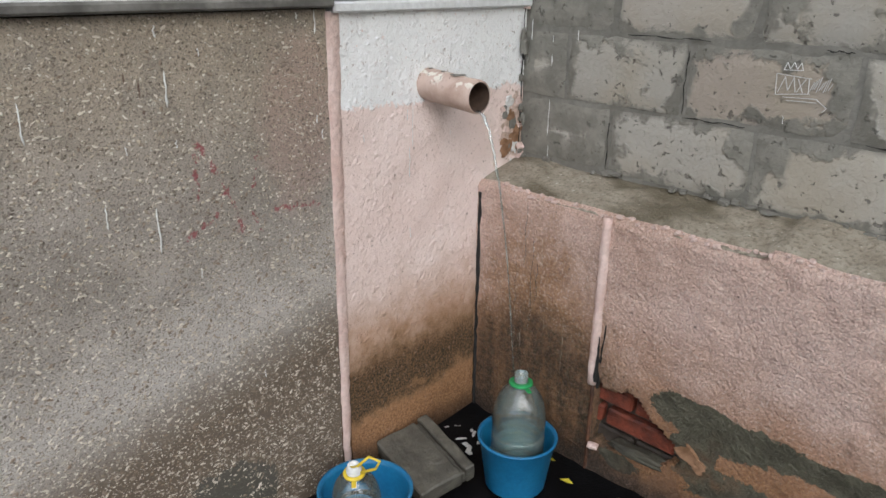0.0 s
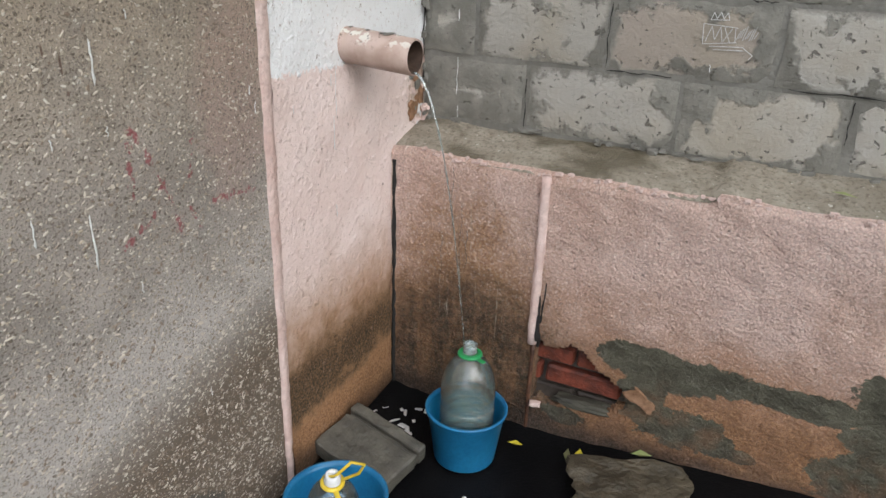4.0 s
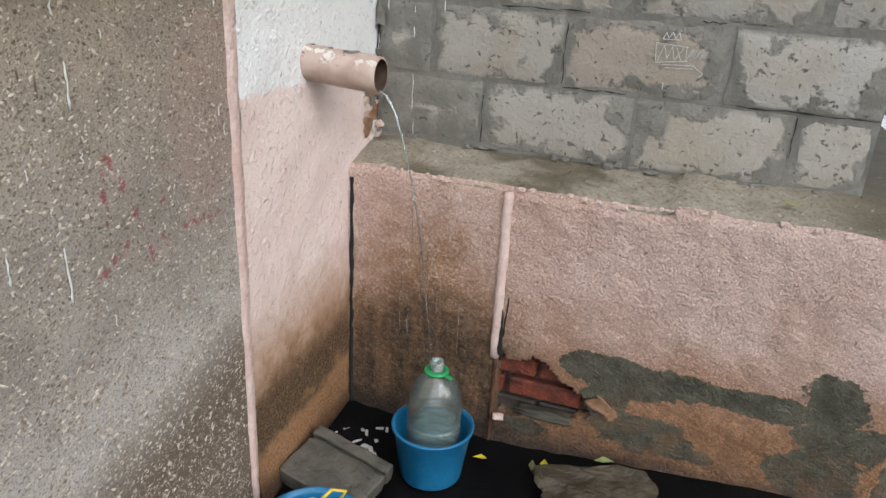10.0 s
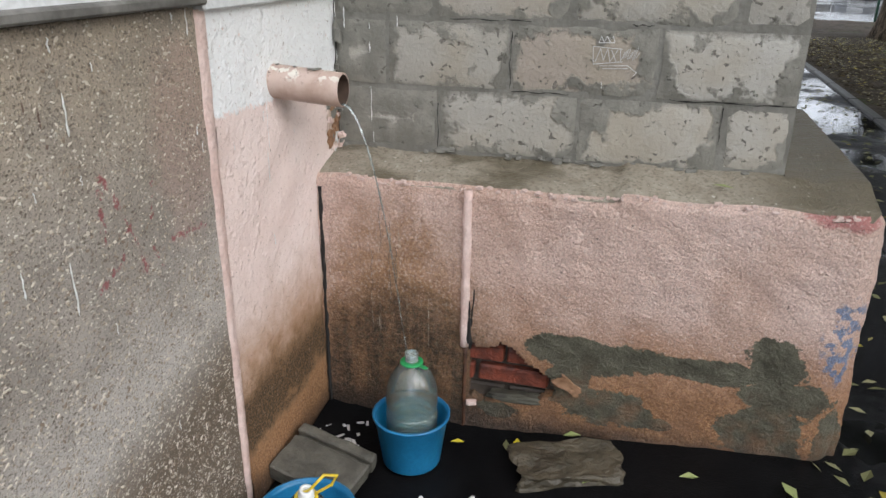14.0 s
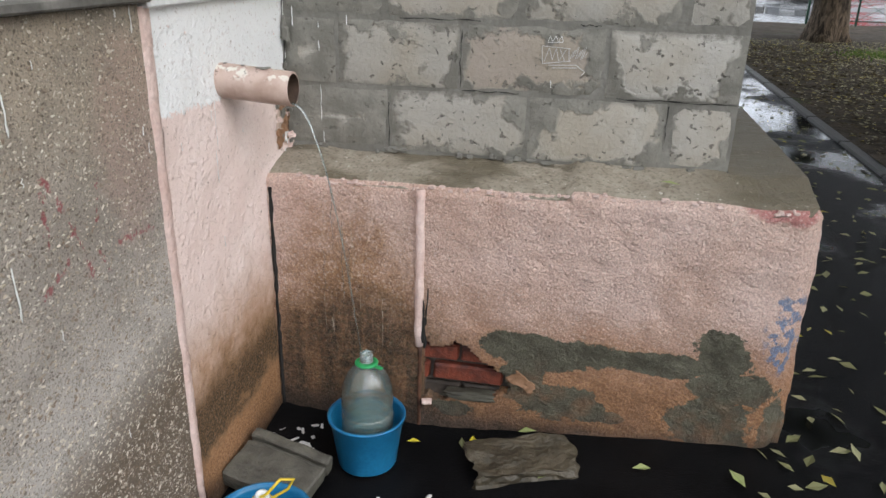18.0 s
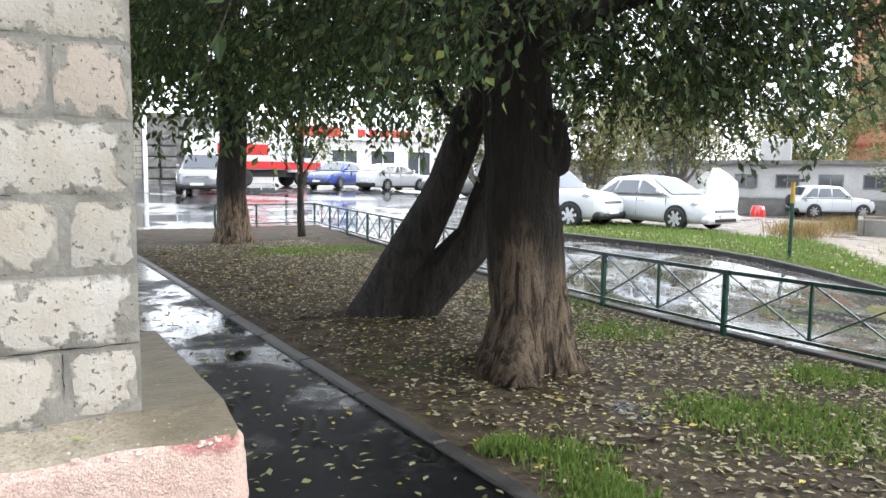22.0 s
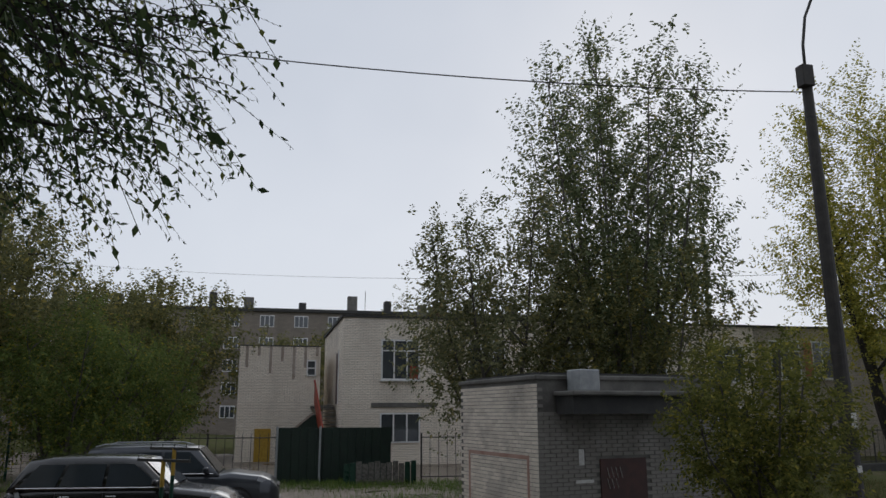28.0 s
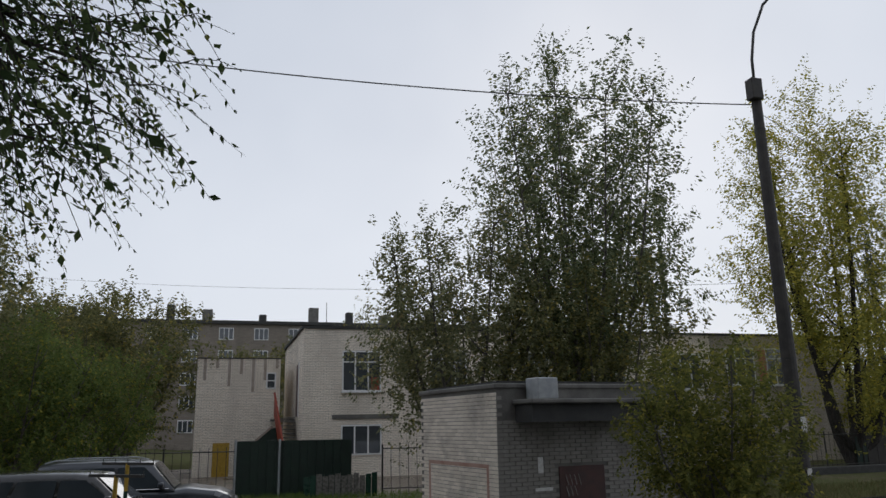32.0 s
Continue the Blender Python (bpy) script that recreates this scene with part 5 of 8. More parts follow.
grass("field_grass", "dull damp grass by the lamp post", 30000, field_place, 0.2, 15).data.materials[0] = foliage("dull_grass", (0.085, 0.085, 0.035), (0.15, 0.145, 0.065), (0.24, 0.2, 0.11), 0.35)
weeds = [(25.2, -3.5, 0.9), (24.5, -6.5, 1.0), (25.5, -0.5, 0.8), (22.5, -7.5, 1.0), (15.5, -4.9, 0.5), (15.3, 7.1, 0.35), (19, 3.5, 0.5), (23, 6, 1.2), (26, -3, 1.5), (24, 10, 1.5), (20, -4, 1.0)]
grass("yard_weeds", "weeds in the yard", 16000, lambda r: clumps(r, weeds), 0.2, 13)
dry_grass = [(18.6, 10.8, 0.5), (20.5, 10, 0.5), (22, 9.6, 0.8), (15.6, 10.2, 0.3)]
STRAW = foliage("dry_grass", (0.20, 0.14, 0.06), (0.28, 0.2, 0.09), (0.3, 0.24, 0.1), 0.2)
dg = grass("dry_weeds", "tawny dry weeds by the planter", 4000, lambda r: clumps(r, dry_grass), 0.45, 14)
dg.data.materials[0] = STRAW


# ---- trees ----
def make_bark(name, a, b, scale=1.0):
    k = Nodes(name, 0.85)
    furrow = k.noise(14 * scale, 6, 0.65, stretch=(1, 1, 0.22), distort=0.6)
    fine = k.noise(70 * scale, 4)
    col = k.mix(k.ramp(furrow, 0.36, 0.62), a, b)
    col = k.mix(k.ramp(fine, 0.4, 0.7, 0, 0.4), col, tuple(v * 0.5 for v in a))
    k.bump(furrow, 1.0, 0.06)
    k.bump(fine, 0.5, 0.01)
    return k.done(col)


def make_elm_bark():
    k = Nodes("dark_topped_furrowed_bark", 0.8)
    furrow, fine = k.noise(15, 6, 0.65, stretch=(1, 1, 0.2), distort=0.7), k.noise(75, 4)
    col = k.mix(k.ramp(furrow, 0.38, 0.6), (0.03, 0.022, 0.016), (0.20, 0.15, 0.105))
    # bark colour goes near black above roughly 0.65 to 1.2 m
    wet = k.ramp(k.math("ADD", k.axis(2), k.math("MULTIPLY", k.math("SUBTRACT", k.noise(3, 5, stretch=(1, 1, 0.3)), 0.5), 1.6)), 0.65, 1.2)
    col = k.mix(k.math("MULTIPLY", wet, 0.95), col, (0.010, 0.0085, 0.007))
    k.b.inputs["Specular IOR Level"].default_value = 0.2
    col = k.mix(k.ramp(fine, 0.4, 0.7, 0, 0.4), col, (0.03, 0.022, 0.016))
    k.bump(furrow, 1.0, 0.08)
    k.bump(fine, 0.6, 0.012)
    return k.done(col, k.ramp(wet, 0, 1, 0.9, 0.7))


ELM_BARK = make_elm_bark()
BARK = make_bark("furrowed_bark", (0.025, 0.019, 0.014), (0.17, 0.13, 0.095))
DARK_BARK = make_bark("wet_dark_bark", (0.010, 0.0085, 0.007), (0.042, 0.034, 0.028))
GREY_BARK = make_bark("grey_bark", (0.06, 0.055, 0.045), (0.13, 0.12, 0.10))
ELM = foliage("elm_leaves", (0.036, 0.06, 0.026), (0.085, 0.125, 0.05), (0.2, 0.22, 0.065), 0.3)
POPLAR = foliage("poplar_leaves", (0.07, 0.09, 0.042), (0.16, 0.185, 0.095), (0.27, 0.26, 0.10), 0.4)
WILLOW = foliage("willow_leaves", (0.11, 0.12, 0.06), (0.22, 0.225, 0.12), (0.32, 0.28, 0.11), 0.4)
GOLD = foliage("yellowing_leaves", (0.17, 0.175, 0.04), (0.36, 0.335, 0.07), (0.5, 0.41, 0.065), 0.45)
SHRUB = foliage("shrub_leaves", (0.07, 0.105, 0.03), (0.15, 0.195, 0.055), (0.28, 0.26, 0.045), 0.4)
HUT_SHRUB = foliage("dull_shrub_leaves", (0.085, 0.10, 0.028), (0.21, 0.215, 0.055), (0.38, 0.33, 0.07), 0.45)
OLIVE = foliage("olive_autumn_leaves", (0.08, 0.088, 0.034), (0.175, 0.17, 0.07), (0.30, 0.25, 0.07), 0.4)


def stem(name, pts, radii, parent, material, n=14, rough=0.06, seed=1, flare=0.0):
    """A trunk or limb along bent points, thickened to the root."""
    rng = random.Random(seed)
    pts = [Vector(p) for p in pts]
    fine, rad = [], []
    for (a, b), (ra, rb) in zip(zip(pts, pts[1:]), zip(radii, radii[1:])):
        cuts = max(2, int((b - a).length / 0.18))
        for i in range(cuts):
            t = i / cuts
            fine.append(a.lerp(b, t) + Vector((wobble((a.x, t * 2, seed), 1.5, 0.02), wobble((t * 2, a.y, seed), 1.5, 0.02), 0)))
            rad.append(ra + (rb - ra) * t)
    fine.append(pts[-1])
    rad.append(radii[-1])
    bm = bmesh.new()
    rows = []
    for i, p in enumerate(fine):
        d = (fine[min(i + 1, len(fine) - 1)] - fine[max(i - 1, 0)]).normalized()
        side = Vector((1, 0, 0)) - d * d.x
        side = side.normalized() if side.length > 0.1 else d.orthogonal().normalized()
        up = d.cross(side)
        hgt = p.z - fine[0].z
        row = []
        for k in range(n):
            a = 2 * math.pi * k / n
            lobe = 1 + flare * math.exp(-hgt / 0.28) * (0.55 + 0.6 * math.sin(a * 3 + seed) + 0.35 * math.sin(a * 5 + 2 * seed))
            r = rad[i] * lobe * (1 + rough * noise.noise(Vector((math.cos(a) * 2, math.sin(a) * 2, hgt * 1.2 + seed))) * 2)
            row.append(p + (side * math.cos(a) + up * math.sin(a)) * r)
        rows.append(row)
    ring_loft(bm, rows)
    return part(name, bm, material, parent, "", True)


def twig_cloud(name, parent, anchors, outward, length, per, size, material, seed, droop=0.5, twig_mat=None, slim=0.5, trim=None):
    """Sprays: a drooping twig from each anchor with leaves on both sides."""
    rng = np.random.default_rng(seed)
    n = len(anchors)
    d = outward + rng.normal(0, 0.45, (n, 3))
    d /= np.linalg.norm(d, axis=1, keepdims=True)
    L = length * rng.uniform(0.55, 1.3, n)
    s = (np.arange(per) + 0.6) / per
    down = np.array([0, 0, -1.0])
    pos = anchors[:, None] + d[:, None] * (L[:, None] * s)[..., None] + down * (droop * L[:, None] * s**2)[..., None]
    if trim is not None:
        ok = trim(pos[:, -1])
        anchors, d, L, pos, n = anchors[ok], d[ok], L[ok], pos[ok], int(ok.sum())
    tang = d[:, None] + down * (2 * droop * s)[None, :, None]
    side = np.cross(d, rng.normal(0, 1, (n, 3)))
    side /= np.linalg.norm(side, axis=1, keepdims=True) + 1e-9
    sign = np.where(np.arange(per) % 2 == 0, 1.0, -1.0)[None, :, None]
    axis = tang * 0.55 + side[:, None] * sign + down * 0.45 + rng.normal(0, 0.25, (n, per, 3))
    nrm = rng.normal(0, 1, (n, per, 3))
    ls = size * rng.uniform(0.6, 1.3, n * per)
    v, f = leaf_mesh(pos.reshape(-1, 3), axis.reshape(-1, 3), nrm.reshape(-1, 3), ls, ls * slim, 0.15)
    soup(name, v, f, material, parent)
    if twig_mat:
        q = np.linspace(0, 1, 4)
        line = anchors[:, None] + d[:, None] * (L[:, None] * q)[..., None] + down * (droop * L[:, None] * q**2)[..., None]
        up = np.array([0, 0, 1.0])
        r = np.array([0.006, 0.005, 0.0035, 0.0015])[None, :, None]
        tri = np.stack([line + side[:, None] * r, line - side[:, None] * r * 0.5 + up * r * 0.87, line - side[:, None] * r * 0.5 - up * r * 0.87], 2)
        tv = tri.reshape(-1, 3)
        base = (np.arange(n)[:, None] * 12)
        quads = []
        for g in range(3):
            for k in range(3):
                quads.append(np.hstack([base + g * 3 + k, base + g * 3 + (k + 1) % 3, base + (g + 1) * 3 + (k + 1) % 3, base + (g + 1) * 3 + k]))
        soup("twig_tangle", tv, np.concatenate(quads), twig_mat, parent)["kind"] = "stuff"


def in_crown(rng, n, centre, radii, hollow=0.0):
    p = rng.normal(0, 1, (n, 3))
    p /= np.linalg.norm(p, axis=1, keepdims=True)
    r = (hollow + (1 - hollow) * rng.random((n, 1))) ** (1 / 2.4)
    out = p * r
    return np.array(centre) + out * np.array(radii), out


def clumpy(rng, n, centre, radii, groups, spread, hollow=0.3):
    """Points in clusters inside an oval, so that the crown has gaps and an uneven edge."""
    g, out = in_crown(rng, groups, centre, radii, hollow)
    pick = rng.integers(groups, size=n)
    return g[pick] + rng.normal(0, 1, (n, 3)) * spread, out[pick] + np.array([0, 0, 0.1]), g


def limbs(parent, tops, centre_line, material, r0, seed, n=6):
    rng = random.Random(seed)
    for i, t in enumerate(tops):
        a = Vector(centre_line[min(len(centre_line) - 1, i % len(centre_line))])
        b = Vector(t)
        mid = a.lerp(b, 0.5) + Vector((rng.uniform(-0.2, 0.2), rng.uniform(-0.2, 0.2), 0.12 * (b - a).length))
        stem("limb", [a, mid, b], [r0 * rng.uniform(0.7, 1.1), r0 * 0.5, r0 * 0.12], parent, material, n, 0.05, seed + i)


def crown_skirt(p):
    """The lower rim of the elms' joint crown, trimmed by angles about the camera to fit its view: low over
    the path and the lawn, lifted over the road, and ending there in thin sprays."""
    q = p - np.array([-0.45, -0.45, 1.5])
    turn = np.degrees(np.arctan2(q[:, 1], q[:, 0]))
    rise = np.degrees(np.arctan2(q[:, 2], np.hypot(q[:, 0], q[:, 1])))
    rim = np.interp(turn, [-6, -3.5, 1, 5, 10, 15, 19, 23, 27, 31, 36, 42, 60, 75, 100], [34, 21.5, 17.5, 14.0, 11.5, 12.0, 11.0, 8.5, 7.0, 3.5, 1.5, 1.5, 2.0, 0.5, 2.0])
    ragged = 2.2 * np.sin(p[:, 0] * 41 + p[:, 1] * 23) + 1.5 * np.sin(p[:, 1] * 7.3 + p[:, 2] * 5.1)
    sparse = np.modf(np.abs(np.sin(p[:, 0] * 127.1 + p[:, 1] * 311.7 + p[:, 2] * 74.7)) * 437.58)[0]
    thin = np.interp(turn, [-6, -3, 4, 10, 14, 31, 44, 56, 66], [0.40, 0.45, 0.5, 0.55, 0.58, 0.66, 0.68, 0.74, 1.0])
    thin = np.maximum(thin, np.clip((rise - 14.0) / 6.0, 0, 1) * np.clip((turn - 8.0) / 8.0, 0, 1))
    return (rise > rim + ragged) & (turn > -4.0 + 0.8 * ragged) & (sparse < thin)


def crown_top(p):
    """The closed top of the crowns, high over the sprays: added above the camera's view to block skylight."""
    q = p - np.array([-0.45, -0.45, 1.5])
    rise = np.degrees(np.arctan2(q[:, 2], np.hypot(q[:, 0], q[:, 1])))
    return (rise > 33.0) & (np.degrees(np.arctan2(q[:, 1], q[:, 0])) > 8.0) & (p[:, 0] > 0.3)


# great elm on the lawn and its leaning neighbour, whose crowns roof the lawn
elm = thing("tree", "old elm with thick furrowed trunk and drooping green crown", "tree", None, "courtyard trees")
base = Vector((2.78, 4.02, -0.05))
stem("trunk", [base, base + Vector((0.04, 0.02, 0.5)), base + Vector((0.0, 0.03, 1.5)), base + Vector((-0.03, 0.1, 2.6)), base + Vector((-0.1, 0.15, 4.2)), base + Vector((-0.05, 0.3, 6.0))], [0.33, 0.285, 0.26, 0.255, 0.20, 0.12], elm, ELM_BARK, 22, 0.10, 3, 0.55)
burl = bmesh.new()
rock(burl, (0.09, 0.09, 0.19), 7.7, 0.6, 4, pose(base.x + 0.11, base.y - 0.13, 1.68))
part("burl", burl, ELM_BARK, elm, "swollen bark burl", True)
rng = np.random.default_rng(21)
an, out, gr = clumpy(rng, 3900, (3.0, 3.9, 4.4), (4.2, 4.6, 2.0), 190, 0.27, 0.25)
keep = ((an[:, 0] > 0.6) | (an[:, 2] > 4.2)) & ((an[:, 1] > 1.2) | (an[:, 2] > 3.2))
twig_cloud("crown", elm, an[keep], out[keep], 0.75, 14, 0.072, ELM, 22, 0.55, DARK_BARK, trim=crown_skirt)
hang, hout, _ = clumpy(rng, 1300, (4.6, 3.7, 2.15), (1.5, 1.5, 0.5), 70, 0.24, 0.0)
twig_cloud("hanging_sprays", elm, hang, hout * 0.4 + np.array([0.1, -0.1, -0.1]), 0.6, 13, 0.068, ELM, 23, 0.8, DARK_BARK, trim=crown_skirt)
over, oout, _ = clumpy(rng, 2400, (3.7, 2.6, 4.05), (2.3, 1.7, 0.95), 80, 0.24, 0.1)
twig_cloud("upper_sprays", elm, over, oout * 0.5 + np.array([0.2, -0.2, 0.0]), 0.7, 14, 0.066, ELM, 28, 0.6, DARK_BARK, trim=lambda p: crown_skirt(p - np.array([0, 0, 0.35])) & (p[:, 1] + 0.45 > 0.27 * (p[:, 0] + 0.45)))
an, out, gr2 = clumpy(rng, 360, (4.9, 1.0, 3.75), (1.6, 1.2, 0.9), 30, 0.25, 0.1)
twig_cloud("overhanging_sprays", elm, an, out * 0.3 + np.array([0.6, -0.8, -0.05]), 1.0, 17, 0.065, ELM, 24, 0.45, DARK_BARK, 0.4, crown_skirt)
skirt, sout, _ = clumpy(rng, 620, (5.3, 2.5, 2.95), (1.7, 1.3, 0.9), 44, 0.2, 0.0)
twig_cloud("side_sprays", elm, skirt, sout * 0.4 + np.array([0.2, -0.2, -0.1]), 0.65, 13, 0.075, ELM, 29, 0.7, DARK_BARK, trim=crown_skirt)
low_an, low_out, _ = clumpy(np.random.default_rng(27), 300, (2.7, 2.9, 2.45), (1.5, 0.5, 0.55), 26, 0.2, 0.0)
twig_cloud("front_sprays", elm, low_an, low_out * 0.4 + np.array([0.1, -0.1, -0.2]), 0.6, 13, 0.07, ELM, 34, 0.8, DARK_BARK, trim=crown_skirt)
# mass above the view, added to darken the lawn and the trunks
tall, tout, _ = clumpy(rng, 4200, (3.4, 4.6, 8.6), (4.8, 5.4, 3.4), 190, 0.5, 0.1)
twig_cloud("unseen_crown", elm, tall, tout, 1.0, 10, 0.17, ELM, 32, 0.4, trim=crown_top)
limbs(elm, [tuple(g) for g in gr[::15]] + [tuple(g) for g in gr2[::6]], [base + Vector((0, 0.1, 2.3)), base + Vector((-0.06, 0.12, 3.2)), base + Vector((-0.08, 0.2, 4.3)), base + Vector((-0.05, 0.3, 5.5))], DARK_BARK, 0.075, 31)

lean = thing("tree", "leaning twin-stemmed elm with dark wet bark", "tree", None, "courtyard trees")
lb = Vector((2.78, 6.5, -0.05))
R = Vector((0.766, -0.643, 0))
stem("trunk", [lb - R * 0.12 + Vector((0, 0, -0.35)), lb + R * 0.3 + Vector((0, 0, 0.55)), lb + R * 0.75 + Vector((0, 0, 1.4)), lb + R * 1.1 + Vector((0, 0, 2.4)), lb + R * 1.5 + Vector((0, 0.2, 4.6))], [0.36, 0.23, 0.175, 0.16, 0.09], lean, DARK_BARK, 16, 0.08, 5, 0.35)
stem("second_stem", [lb + R * 0.05 + Vector((0, 0, -0.35)), lb + R * 0.62 + Vector((0, 0, 0.38)), lb + R * 1.05 + Vector((0, 0, 0.85)), lb + R * 1.35 + Vector((0, 0, 1.9)), lb + R * 1.7 + Vector((0.3, 0.3, 4.2))], [0.25, 0.23, 0.20, 0.15, 0.08], lean, DARK_BARK, 16, 0.08, 6, 0.3)
stem("broken_limb", [lb + R * 1.05 + Vector((0, 0, 2.0)), lb + R * 0.75 + Vector((0, 0, 2.12)), lb + R * 0.62 + Vector((0, 0, 2.4))], [0.07, 0.06, 0.03], lean, DARK_BARK, 8, 0.05, 7)
an, out, gr = clumpy(rng, 2900, (3.6, 7.2, 4.4), (3.6, 3.6, 1.9), 170, 0.36, 0.25)
keep = (an[:, 2] > 2.2) & (an[:, 0] > 0.6)
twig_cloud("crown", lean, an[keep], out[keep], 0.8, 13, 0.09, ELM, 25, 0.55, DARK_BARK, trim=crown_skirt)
# the leaning elm gets the same unseen skylight blocker
tall, tout, _ = clumpy(rng, 2200, (4.2, 8.6, 8.0), (3.8, 4.2, 3.2), 120, 0.5, 0.1)
twig_cloud("unseen_crown", lean, tall, tout, 1.0, 10, 0.17, ELM, 33, 0.4, trim=crown_top)
limbs(lean, [tuple(g) for g in gr[::16]], [lb + R * 1.2 + Vector((0, 0, 2.8)), lb + R * 1.5 + Vector((0, 0.2, 4.4))], DARK_BARK, 0.08, 41)

far_elm = thing("tree", "dark-trunked elm near the end of the lawn", "tree", None, "courtyard trees")
fb = Vector((3.55, 14.6, -0.03))
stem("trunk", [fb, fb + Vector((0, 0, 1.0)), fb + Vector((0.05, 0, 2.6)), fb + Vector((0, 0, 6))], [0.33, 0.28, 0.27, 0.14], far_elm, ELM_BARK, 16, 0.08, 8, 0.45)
an, out, gr = clumpy(rng, 3300, (3.4, 13.8, 5.2), (4.0, 4.4, 2.6), 170, 0.45, 0.25)
keep = (an[:, 2] > 2.45) & (an[:, 0] > 0.9 - 0.2 * (an[:, 2] - 3))
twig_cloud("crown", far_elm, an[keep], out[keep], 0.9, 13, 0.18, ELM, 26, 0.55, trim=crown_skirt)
limbs(far_elm, [tuple(g) for g in gr[::18]], [fb + Vector((0, 0, 3)), fb + Vector((0, 0, 4.5))], DARK_BARK, 0.1, 51)

sapling = thing("tree", "slim young tree at the lawn's end", "tree", None, "courtyard trees")
sb = Vector((5.3, 15.4, 0))
stem("trunk", [sb, sb + Vector((0, 0.05, 1.6)), sb + Vector((0.05, 0, 3.2))], [0.085, 0.07, 0.03], sapling, DARK_BARK, 8, 0.05, 9, 0.2)
for i in range(7):
    a = i * 0.9
    stem("limb", [sb + Vector((0, 0, 1.3 + 0.2 * i)), sb + Vector((0.4 * math.cos(a), 0.4 * math.sin(a), 1.9 + 0.2 * i)), sb + Vector((0.8 * math.cos(a), 0.8 * math.sin(a), 2.6 + 0.2 * i))], [0.03, 0.02, 0.008], sapling, DARK_BARK, 5, 0.05, i)
an, out, _ = clumpy(rng, 300, (5.3, 15.4, 3.0), (1.4, 1.4, 1.0), 30, 0.25, 0.1)
twig_cloud("crown", sapling, an, out, 0.5, 10, 0.09, SHRUB, 27, 0.4)


def far_tree(kind_label, x, y, height, radius, low, material, n, size, seed, stems=5, lean_out=0.35, bark=GREY_BARK, group="courtyard trees", spread=None, per=9, trunk_r=0.16):
    """A tree seen from some way off: fanned stems and clustered sprays."""
    rng = np.random.default_rng(seed)
    pr = random.Random(seed)
    th = thing("tree", kind_label, "tree", None, group)
    z0 = gz(x, y) - 0.05
    trunk_r *= min(1.0, height / 9)
    tops = []
    for i in range(stems):
        a = 2 * math.pi * (i + pr.random() * 0.6) / stems
        rr = radius * lean_out * pr.uniform(0.3, 1.1)
        hh = height * pr.uniform(0.7, 0.97)
        fork = low * pr.uniform(0.4, 1.0)
        p0 = Vector((x, y, z0)) if i == 0 else Vector((x, y, z0 + fork * 0.6))
        p1 = Vector((x + rr * 0.25 * math.cos(a), y + rr * 0.25 * math.sin(a), z0 + fork + 0.4))
        p2 = Vector((x + rr * 0.75 * math.cos(a), y + rr * 0.75 * math.sin(a), z0 + hh * 0.6))
        p3 = Vector((x + rr * math.cos(a), y + rr * math.sin(a), z0 + hh))
        r0 = trunk_r * (1.0 if i == 0 else 0.6)
        stem("trunk" if i == 0 else "limb", [p0, p1, p2, p3], [r0 * 1.15, r0 * 0.85, r0 * 0.42, 0.015], th, bark, 7, 0.05, seed + i, 0.2 if i == 0 else 0)
        tops.append((p1, p2, p3))
    segs = [(p1.lerp(p2, 0.4), p3) for p1, p2, p3 in tops]
    for i in range(stems * 7):
        p1, p2, p3 = tops[i % stems]
        t = pr.random()
        a = p1.lerp(p2, t * 2) if t < 0.5 else p2.lerp(p3, t * 2 - 1)
        an_ = pr.uniform(0, 6.283)
        ln = radius * pr.uniform(0.25, 0.55) * (1.1 - t * 0.6)
        b = a + Vector((math.cos(an_) * ln * 0.7, math.sin(an_) * ln * 0.7, ln * 0.9))
        segs.append((a.lerp(b, 0.3), b + (b - a) * 0.25))
        stem("branch", [a, a.lerp(b, 0.5) + Vector((0, 0, -0.05)), b], [trunk_r * 0.22, trunk_r * 0.14, 0.008], th, bark, 4, 0.0, i)
    centre = (x, y, z0 + (low + height) / 2)
    n = int(n * (1.9 if low > 0.5 else 2.6))
    an, out, _ = clumpy(rng, n, centre, (radius, radius, (height - low) / 2), max(14, n // 18), np.array([1.0, 1.0, 1.6]) * (spread or radius * 0.078), 0.2)
    along = np.array([[*a, *b] for a, b in segs])
    weight = np.linalg.norm(along[:, 3:] - along[:, :3], axis=1)
    pick = rng.choice(len(along), size=n, p=weight / weight.sum())
    t = rng.random((n, 1)) ** 0.8
    near = along[pick, :3] * (1 - t) + along[pick, 3:] * t + rng.normal(0, 1, (n, 3)) * radius * 0.075
    on_branch = rng.random(n) < (0.6 if low > 0.5 else 0.4)
    an = np.where(on_branch[:, None], near, an)
    twig_cloud("crown", th, an, out * 0.6 + np.array([0, 0, 0.8]), radius * 0.2, per, size * 1.0, material, seed + 1, 0.15)
    return th


